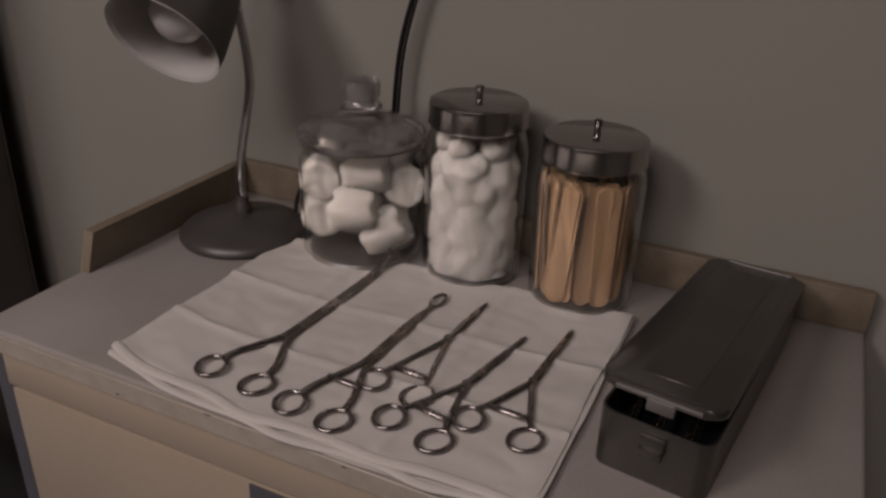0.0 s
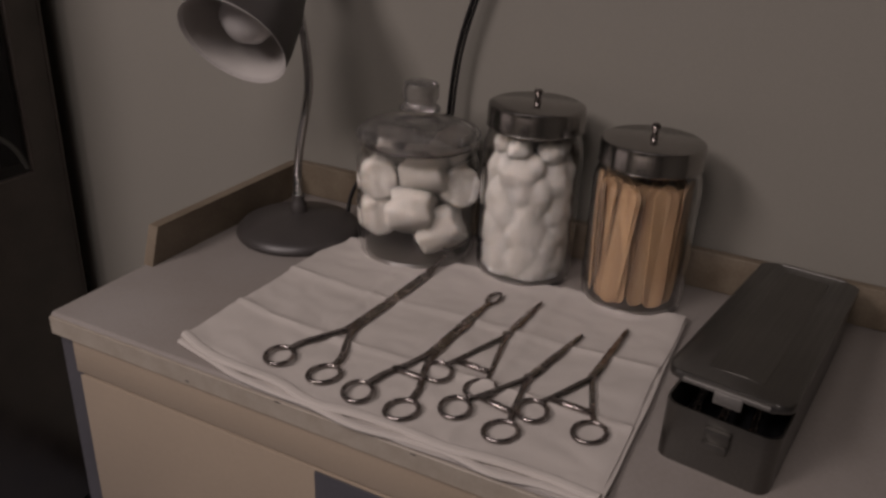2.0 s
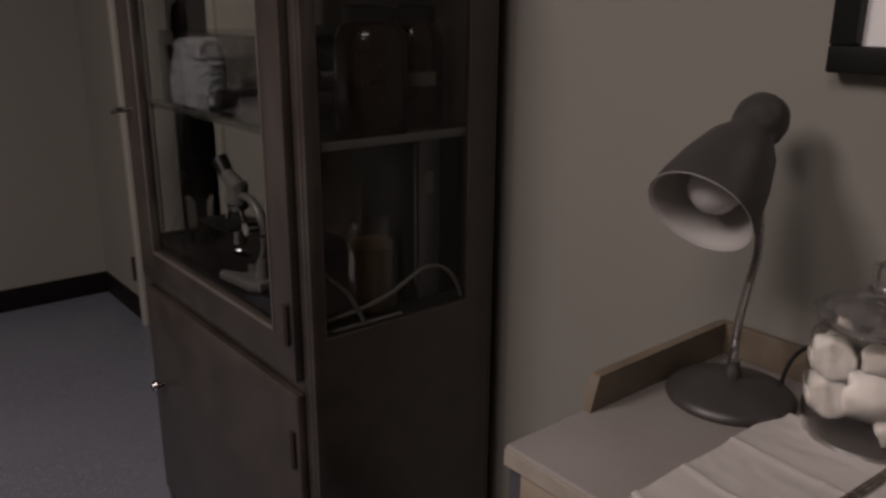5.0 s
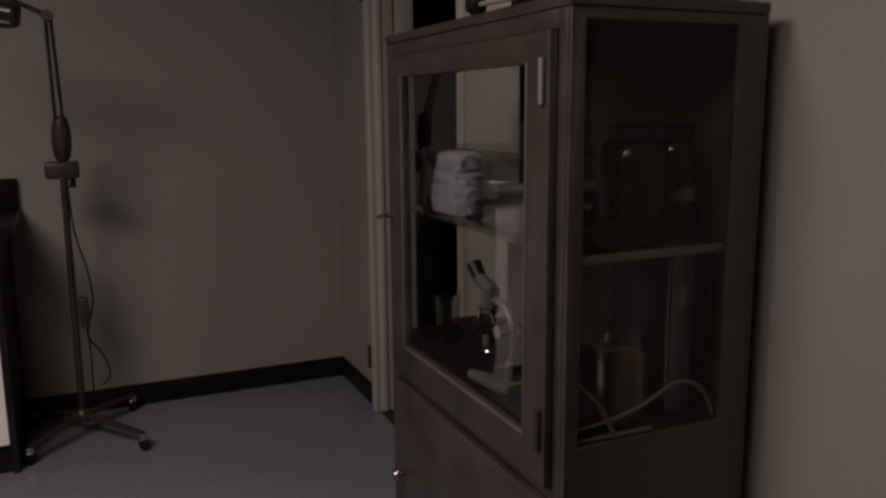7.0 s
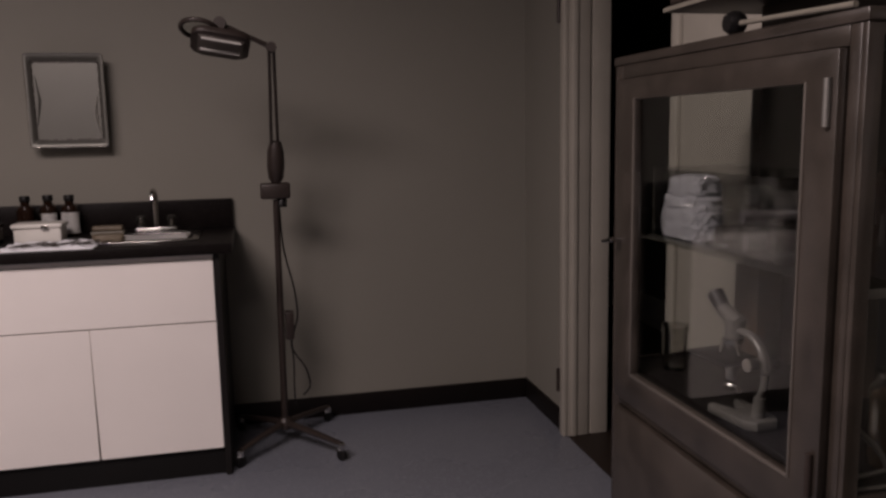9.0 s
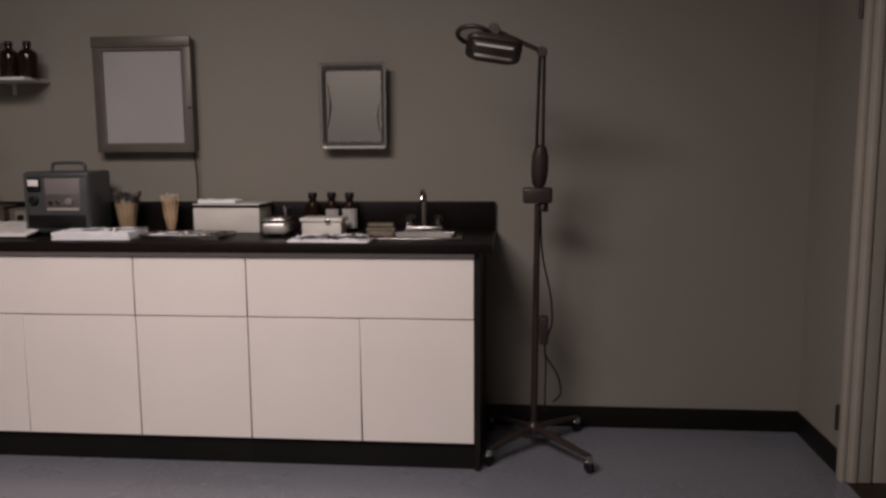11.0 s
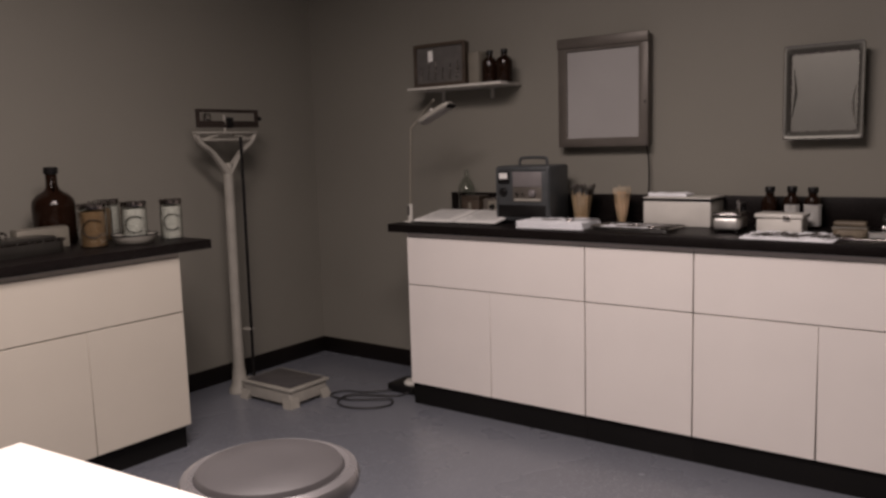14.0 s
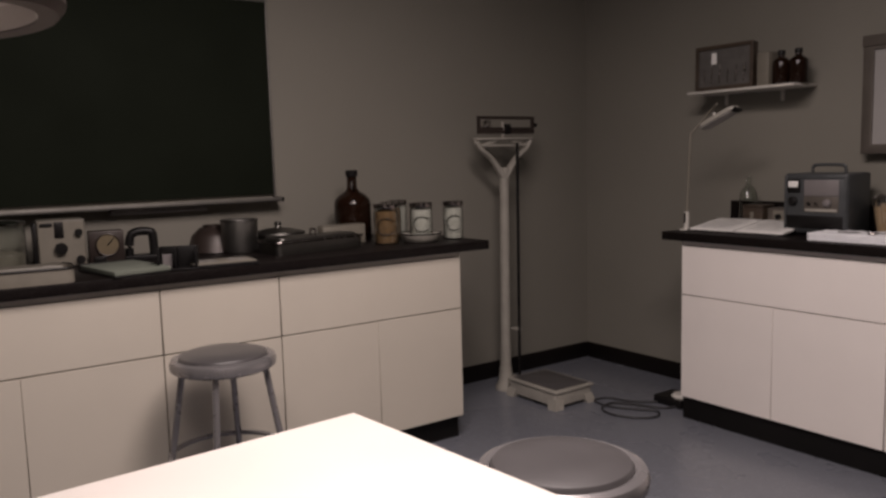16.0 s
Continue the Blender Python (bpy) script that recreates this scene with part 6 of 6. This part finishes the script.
# ---- weighing scale ----
sc = thing("weighing_scale", pose(-3.42, 3.795, 0), "old off-white enamelled column scale with black mat", "scale")
PY = 0.03
bm = slab(bmesh.new(), rounded(0.105, 0.47, PY - 0.13, PY + 0.135, 0.015), 0.02, 0.082, 0.006)
bed = part("platform_base", bm, SCALEPAINT, sc)
for x, sx_ in ((0.132, -1), (0.442, 1)):
    for y, sy_ in ((PY - 0.1, -1), (PY + 0.105, 1)):
        foot = bmesh.new()
        slab(foot, [(x - 0.03, y - 0.03), (x + 0.03, y - 0.03), (x + 0.03, y + 0.03), (x - 0.03, y + 0.03)], 0.0, 0.05)
        for v in foot.verts:
            if v.co.z < 0.01:
                v.co.x, v.co.y = v.co.x + sx_ * 0.014, v.co.y + sy_ * 0.014
        part("foot", foot, SCALEPAINT, bed)
part("platform", B(0.098, 0.478, PY - 0.137, PY + 0.143, 0.085, 0.1, 0.004), SCALEPAINT, sc)
part("mat", B(0.12, 0.456, PY - 0.115, PY + 0.121, 0.1005, 0.1045, 0.002), VINYL, sc, "dark ribbed rubber mat")
CY = -0.026
part("column_foot", L([(0, 0), (0.06, 0), (0.06, 0.02), (0.042, 0.05), (0.034, 0.13), (0, 0.13)], 24), SCALEPAINT, sc, at=pose(0, CY - 0.012, 0))
part("neck_link", B(0.0, 0.12, CY - 0.03, CY + 0.05, 0.03, 0.075, 0.006), SCALEPAINT, sc)
part("column", T([(0, CY - 0.012, 0.1), (0, CY - 0.01, 0.3), (0, CY, 1.2), (0, CY, 1.25)], [0.032, 0.028, 0.026, 0.03], 24), SCALEPAINT, sc)
for s in (-1, 1):
    line = curve([(0, CY, 1.19), (0, CY + s * 0.045, 1.25), (0, CY + s * 0.10, 1.312), (0, CY + s * 0.158, 1.352), (0, CY + s * 0.188, 1.396)], 6)
    part("fork_arm", T(line, [0.03 - 0.009 * min(1.0, k / 12) for k in range(len(line))], 12, flat=0.65), SCALEPAINT, sc)
part("cross_bar", B(-0.022, 0.022, CY - 0.2, CY + 0.2, 1.402, 1.415, 0.005), SCALEPAINT, sc)
part("lower_bar", B(-0.014, 0.014, CY - 0.15, CY + 0.15, 1.366, 1.378, 0.004), SCALEPAINT, sc)
for s in (-1, 1):
    line = curve([(0, CY + s * 0.195, 1.402), (0, CY + s * 0.185, 1.380), (0, CY + s * 0.14, 1.374), (0, CY + s * 0.10, 1.385), (0, CY + s * 0.05, 1.398)], 5)
    part("scroll", T(line, 0.009, 8), SCALEPAINT, sc, "cast scroll under the beam plate")
part("beam_frame", framed(-0.205, 0.195, 1.435, 1.53, -0.187, 0.177, 1.455, 1.513, -0.008, 0.008, lambda u, v, d: (d, u, v)), STANDBROWN, sc, "dark brown beam frame")
part("beam", B(-0.006, 0.006, -0.186, 0.176, 1.4555, 1.470, 0.002), STANDBROWN, sc, "dark brown weighing beam")
part("pointer_post", rod(bmesh.new(), (0, -0.03, 1.40), (0, -0.03, 1.5), 0.007), SCALEPAINT, sc)
part("poise", B(-0.016, 0.016, -0.165, -0.12, 1.4705, 1.507, 0.006), SHINY, sc, "bright sliding weight")
part("poise", B(-0.014, 0.014, -0.02, 0.022, 1.432, 1.488, 0.007), BLACK, sc, "dark sliding weight")
part("beam_tip", L([(0, 0), (0.014, 0.004), (0.01, 0.02), (0, 0.026)], 12, pose(0, 0.195, 1.483, -90, 0, 0)), BLACK, sc)
part("height_rod", rod(bmesh.new(), (0.045, 0.026, 0.08), (0.045, 0.034, 1.385), 0.0085), BLACK, sc, "dark height rod")
for z in (0.34,):
    part("rod_clip", B(0.0, 0.052, 0.0, 0.046, z, z + 0.009, 0.003), SCALEPAINT, sc)

# ---- foot switch with coiled lead ----
ped = thing("foot_switch", pose(-2.64, 4.27, 0), "dark foot switch with a pale pedal by the cabinet", "foot switch")
part("base", B(-0.09, 0.09, -0.08, 0.08, 0, 0.045, 0.01, 3), BLACK, ped)
part("pedal", L([(0, 0.045), (0.05, 0.045), (0.055, 0.055), (0.045, 0.066), (0, 0.07)], 28, pose(0.05, -0.02, 0)), WHITEPAINT, ped, "round pale pedal")
loops = [(-2.70, 4.19, 0.008), (-2.80, 4.10, 0.006), (-2.92, 4.05, 0.006), (-2.93, 3.96, 0.006), (-2.80, 3.95, 0.006), (-2.68, 4.02, 0.007), (-2.60, 4.07, 0.006), (-2.55, 4.00, 0.006), (-2.60, 3.91, 0.006), (-2.72, 3.86, 0.006), (-2.82, 3.90, 0.006), (-2.83, 4.0, 0.012), (-2.72, 4.07, 0.012), (-2.62, 4.13, 0.006), (-2.58, 4.2, 0.012)]
single("coiled_lead", T(curve(loops, 8), 0.0055, 8), RUBBER, "dark rubber lead lying in loops on the floor", "cable")

# ---- on the counter below the chalkboard ----
# Pale things here get lowered colours in place of the weaker light.
jug = thing("glass_jug", pose(-3.45, 2.83, ZT, 0, 0, -20), "big dark brown glass jug with finger ring", "jug")
part("body", L([(0, 0), (0.082, 0), (0.089, 0.01), (0.09, 0.168), (0.085, 0.194), (0.066, 0.216), (0.037, 0.233), (0.025, 0.25), (0.023, 0.31), (0, 0.31)], 36), BROWNGLASS, jug)
part("stopper", L([(0, 0.307), (0.028, 0.307), (0.03, 0.315), (0.03, 0.334), (0.026, 0.338), (0, 0.338)], 24), BLACK, jug)
part("finger_ring", T([(0.025 + 0.024 * math.sin(a) + 0.01, 0, 0.265 + 0.024 * math.cos(a)) for a in (2 * math.pi * k / 20 for k in range(20))], 0.006, 8, True), BROWNGLASS, jug)


def store_jar(x, y, z, r, h, fill, label, tag=True):
    j = thing("storage_jar", pose(x, y, z, 0, 0, -30), label, "jar", "labelled jars")
    part("jar", L(jar_shell([(r * 0.9, 0), (r, 0.004), (r, h * 0.78), (r * 0.92, h * 0.86), (r * 0.9, h * 0.9)], 0.0025), 32), GLASS, j)
    part("filling", L([(0, 0.006), (r - 0.006, 0.006), (r - 0.004, 0.012), (r - 0.004, h * 0.8), (r * 0.5, h * 0.85), (0, h * 0.83)], 24), fill, j)
    part("lid", L([(0, h * 0.88), (r * 0.99, h * 0.88), (r, h * 0.89), (r, h * 0.985), (r * 0.95, h), (0, h)], 32), OLDSTEEL, j, "dull metal screw lid")
    if tag:
        swirl = [(0.75 * math.cos(p), h * 0.44 + h * 0.2 * math.sin(p)) for p in (radians(40 + 14 * k) for k in range(21))]
        part("label", T([((r + 0.0008) * math.cos(a), (r + 0.0008) * math.sin(a), z) for a, z in swirl], 0.002, 6), BLACK, j, "curved dark band on the glass")
    return j


store_jar(-3.14, 2.83, ZT, 0.057, 0.185, SPICE, "glass jar of tan lozenges with a metal lid")
store_jar(-3.34, 2.98, ZT, 0.05, 0.18, SPICE, "glass jar with brown contents and a metal lid")
store_jar(-3.44, 3.08, ZT, 0.05, 0.18, PILLS, "glass jar with pale contents at the back", False)
store_jar(-3.095, 3.178, ZT, 0.049, 0.18, PILLS, "glass jar of white tablets at the counter's end")
bw = thing("enamel_bowl", pose(-3.095, 2.99, ZT), "shallow white enamel bowl with dark rim", "bowl")
part("bowl", L([(0, 0), (0.07, 0), (0.078, 0.004), (0.091, 0.024), (0.097, 0.039), (0.094, 0.039), (0.087, 0.024), (0.072, 0.008), (0, 0.006)], 40), SCALEPAINT, bw)
part("rim", T([(0.0963 * math.cos(2 * math.pi * k / 40), 0.0963 * math.sin(2 * math.pi * k / 40), 0.04) for k in range(40)], 0.003, 8, True), BLACK, bw, "dark chipped rim")
store_jar(-3.105, 3.0, ZT + 0.008, 0.054, 0.174, PILLS, "glass jar of white tablets standing in the bowl")

lt = thing("lidded_tray", pose(-3.18, 2.47, ZT, 0, 0, 96), "long stainless tray with lift-off lid", "tray")
part("tray", pan(rounded(-0.22, 0.22, -0.085, 0.085, 0.03), 0, 0.052, 0.004, 0.003), TIN, lt)
part("rim", T([(x, y, 0.052) for x, y in rounded(-0.225, 0.225, -0.09, 0.09, 0.03)], 0.004, 8, True), OLDSTEEL, lt)
part("lid", slab(bmesh.new(), rounded(-0.2, 0.2, -0.07, 0.07, 0.03), 0.05, 0.066, 0.006), TIN, lt)
part("handle", T(curve([(0.01, -0.02, 0.066), (0.01, -0.018, 0.09), (0.01, 0.018, 0.09), (0.01, 0.02, 0.066)], 5), 0.005, 8), OLDSTEEL, lt)
dish = thing("lidded_pan", pose(-3.44, 2.43, ZT), "dark low pan with a small lid knob", "pan")
part("pan", L([(0, 0), (0.11, 0), (0.118, 0.01), (0.12, 0.06), (0, 0.06)], 36), TIN, dish)
part("lid", L([(0, 0.061), (0.124, 0.061), (0.12, 0.068), (0.06, 0.082), (0.015, 0.088), (0.012, 0.096), (0.018, 0.104), (0.012, 0.114), (0, 0.115)], 36), TIN, dish)
block = thing("carton", pose(-3.31, 2.69, ZT), "pale grey carton lying behind the long tray", "carton")
part("carton", B(-0.03, 0.03, -0.11, 0.11, 0, 0.085, 0.004), IVORY, block)
part("flap", B(-0.028, 0.028, -0.108, 0.108, 0.0855, 0.089, 0.001, 1), IVORY, block)
pot = thing("steel_pot", pose(-3.36, 2.215, ZT), "straight-sided polished steel pot", "pot")
part("pot", L([(0, 0), (0.074, 0), (0.078, 0.006), (0.079, 0.135), (0.083, 0.14), (0.081, 0.143), (0.076, 0.14), (0.075, 0.008), (0, 0.008)], 40), SATIN, pot)
helm = thing("round_basin", pose(-3.48, 2.14, ZT), "dull overturned metal basin by the wall", "basin")
part("basin", L([(0.105, 0), (0.115, 0.003), (0.108, 0.02), (0.095, 0.07), (0.06, 0.105), (0, 0.115)], 36), STANDBROWN, helm)
part("foot_ring", L([(0.04, 0.108), (0.045, 0.108), (0.045, 0.118), (0.04, 0.118)], 32, closed=True), STANDBROWN, helm)

mgz = thing("open_booklet", pose(-2.975, 1.99, ZT, 0, 0, 84), "open white booklet with small print", "booklet")
part("cover", B(-0.125, 0.125, -0.075, 0.075, 0, 0.012, 0.002), BLACK, mgz)
part("page", B(-0.118, 0.118, -0.07, 0.07, 0.0125, 0.018, 0.002), IVORY, mgz)
txt = bmesh.new()
for k in range(8):
    box(txt, -0.1, -0.02, 0.05 - 0.014 * k, 0.053 - 0.014 * k, 0.0182, 0.0185, 0)
    box(txt, 0.02, 0.1, 0.05 - 0.014 * k, 0.053 - 0.014 * k, 0.0182, 0.0185, 0)
part("print", txt, INK, mgz)
bx = thing("slide_holder", pose(-2.965, 1.825, ZT, 0, 0, 66), "black open-fronted slide holder", "holder")
part("back", B(-0.07, 0.07, 0.03, 0.036, 0, 0.085, 0.002), BLACK, bx)
part("floor", B(-0.07, 0.07, -0.04, 0.03, 0, 0.008, 0.002), BLACK, bx)
for x in (-0.07, -0.01, 0.062):
    part("divider", B(x, x + 0.008, -0.04, 0.03, 0.008, 0.085, 0.002), BLACK, bx)
part("slide", B(-0.055, -0.02, -0.01, -0.006, 0.0085, 0.06, 0.001, 1), GREYPAINT, bx)
hl = thing("handled_case", pose(-3.41, 1.815, ZT, 0, 0, 80), "black arched handle case standing upright", "case")
part("arch", T(curve([(-0.052, 0, 0.006), (-0.05, 0, 0.07), (-0.04, 0, 0.106), (-0.008, 0, 0.117), (0.03, 0, 0.114), (0.042, 0, 0.095), (0.044, 0, 0.006)], 6), 0.018, 10), BLACK, hl)
part("foot", B(-0.072, 0.065, -0.035, 0.035, 0, 0.02, 0.004), BLACK, hl)
gauge = thing("pressure_gauge", pose(-3.38, 1.665, ZT, 0, 0, 82), "boxed gauge with round yellowed dial", "gauge")
part("box", B(-0.062, 0.07, 0, 0.08, 0, 0.13, 0.005), STANDBROWN, gauge)
part("dial", L([(0, 0), (0.041, 0), (0.041, 0.004), (0, 0.004)], 36, pose(0.008, -0.0005, 0.075, 90, 0, 0)), YELLOW, gauge, "round yellowed dial")
part("bezel", T([(0.008 + 0.044 * math.cos(2 * math.pi * k / 36), -0.004, 0.075 + 0.044 * math.sin(2 * math.pi * k / 36)) for k in range(36)], 0.004, 8, True), STANDBROWN, gauge)
part("needle", T([(0.008, -0.007, 0.075), (0.035, -0.007, 0.105)], [0.003, 0.001], 6), BLACK, gauge)
part("mouth_piece", B(-0.045, 0.0, -0.014, -0.002, 0.004, 0.03, 0.004), BLACK, gauge)
rec = thing("recorder_box", pose(-3.37, 1.505, ZT, 0, 0, 84), "ivory electrical box with black knobs", "medical device")
part("housing", B(-0.085, 0.085, 0, 0.13, 0, 0.185, 0.006), DIMIVORY, rec)
part("front_panel", B(-0.08, 0.08, -0.003, 0.001, 0.006, 0.179, 0.001, 1), IVORY, rec, "off-white front panel")
for x, z, r in ((-0.005, 0.075, 0.023), (0.06, 0.135, 0.014), (0.062, 0.028, 0.016)):
    part("knob", rod(bmesh.new(), (x, 0.001, z), (x, -0.02, z), r), BLACK, rec)
part("grille", B(-0.025, 0.008, -0.007, 0.002, 0.115, 0.178, 0.002), BLACK, rec)
part("switch_plate", B(-0.075, -0.03, -0.007, 0.002, 0.16, 0.175, 0.002), BLACK, rec)
part("side_cheek", B(-0.1, -0.0855, 0.0, 0.13, 0, 0.175, 0.004), BLACK, rec)
tank = thing("glass_cylinder", pose(-3.36, 1.285, ZT), "wide clear glass cylinder jar with lid", "jar")
part("jar", L(jar_shell([(0.085, 0), (0.092, 0.005), (0.094, 0.02), (0.094, 0.17), (0.09, 0.18)], 0.003), 40), GLASS, tank)
part("lid", L([(0, 0.181), (0.096, 0.181), (0.098, 0.188), (0.05, 0.196), (0, 0.197)], 40), STEEL, tank)
part("filling", L([(0, 0.008), (0.085, 0.008), (0.087, 0.07), (0.04, 0.085), (0, 0.08)], 28), IVORY, tank)
pad = thing("writing_pad", pose(-3.06, 1.655, ZT, 0, 0, 9.5), "pale green paper pad on a dark board", "pad")
part("board", B(-0.165, 0.16, -0.105, 0.11, 0, 0.006, 0.002), BLACK, pad)
part("paper", B(-0.158, 0.155, -0.1, 0.104, 0.0065, 0.022, 0.002), GREENPAD, pad)
part("binding", B(-0.164, -0.154, -0.102, 0.106, 0.0065, 0.025, 0.002), BLACK, pad)
ebx = thing("enamel_tray", pose(-2.985, 1.335, ZT, 0, 0, 86), "white enamel tray with black rim and papers", "tray")
part("tray", pan(rounded(-0.13, 0.13, -0.08, 0.08, 0.035), 0, 0.05, 0.004, 0.003), IVORY, ebx)
part("rim", T([(x, y, 0.051) for x, y in rounded(-0.132, 0.132, -0.082, 0.082, 0.035)], 0.0035, 8, True), BLACK, ebx)
part("paper", cloth(-0.11, 0.11, -0.062, 0.062, 0.004, 0.054, 51.0, (), (), 0.004, 12, 10), DIMIVORY, ebx, "stack of papers in the tray")

# ---- lamp over the table ----
ov = thing("table_magnifier", pose(-0.62, 0.52, 0.861), "brown magnifier lamp standing on the white table", "lamp")
part("base", L([(0, 0), (0.1, 0), (0.104, 0.006), (0.1, 0.02), (0.03, 0.034), (0, 0.036)], 36), STANDBROWN, ov)
part("post", rod(bmesh.new(), (0, 0, 0.03), (-0.02, 0.06, 0.62), 0.01), STANDBROWN, ov)
part("arm", T(curve([(-0.02, 0.06, 0.61), (-0.09, 0.17, 0.74), (-0.25, 0.33, 0.77), (-0.40, 0.47, 0.72)], 6), 0.009, 10), STANDBROWN, ov)
hm = pose(-0.560, 0.506, 0.653, 0, -6, 45)
part("head", L([(0.10, -0.02), (0.125, -0.022), (0.135, -0.01), (0.135, 0.01), (0.12, 0.026), (0.08, 0.034), (0, 0.036), (0, 0.03), (0.075, 0.028), (0.1, 0.018)], 40, closed=True), STANDBROWN, ov, "round brown lamp head", hm)
part("lining", L([(0, 0.026), (0.072, 0.024), (0.096, 0.014), (0.1, -0.018), (0.098, -0.018), (0.094, 0.012), (0.07, 0.021), (0, 0.023)], 40), LAMPWHITE, ov, "white inside of the head", hm)
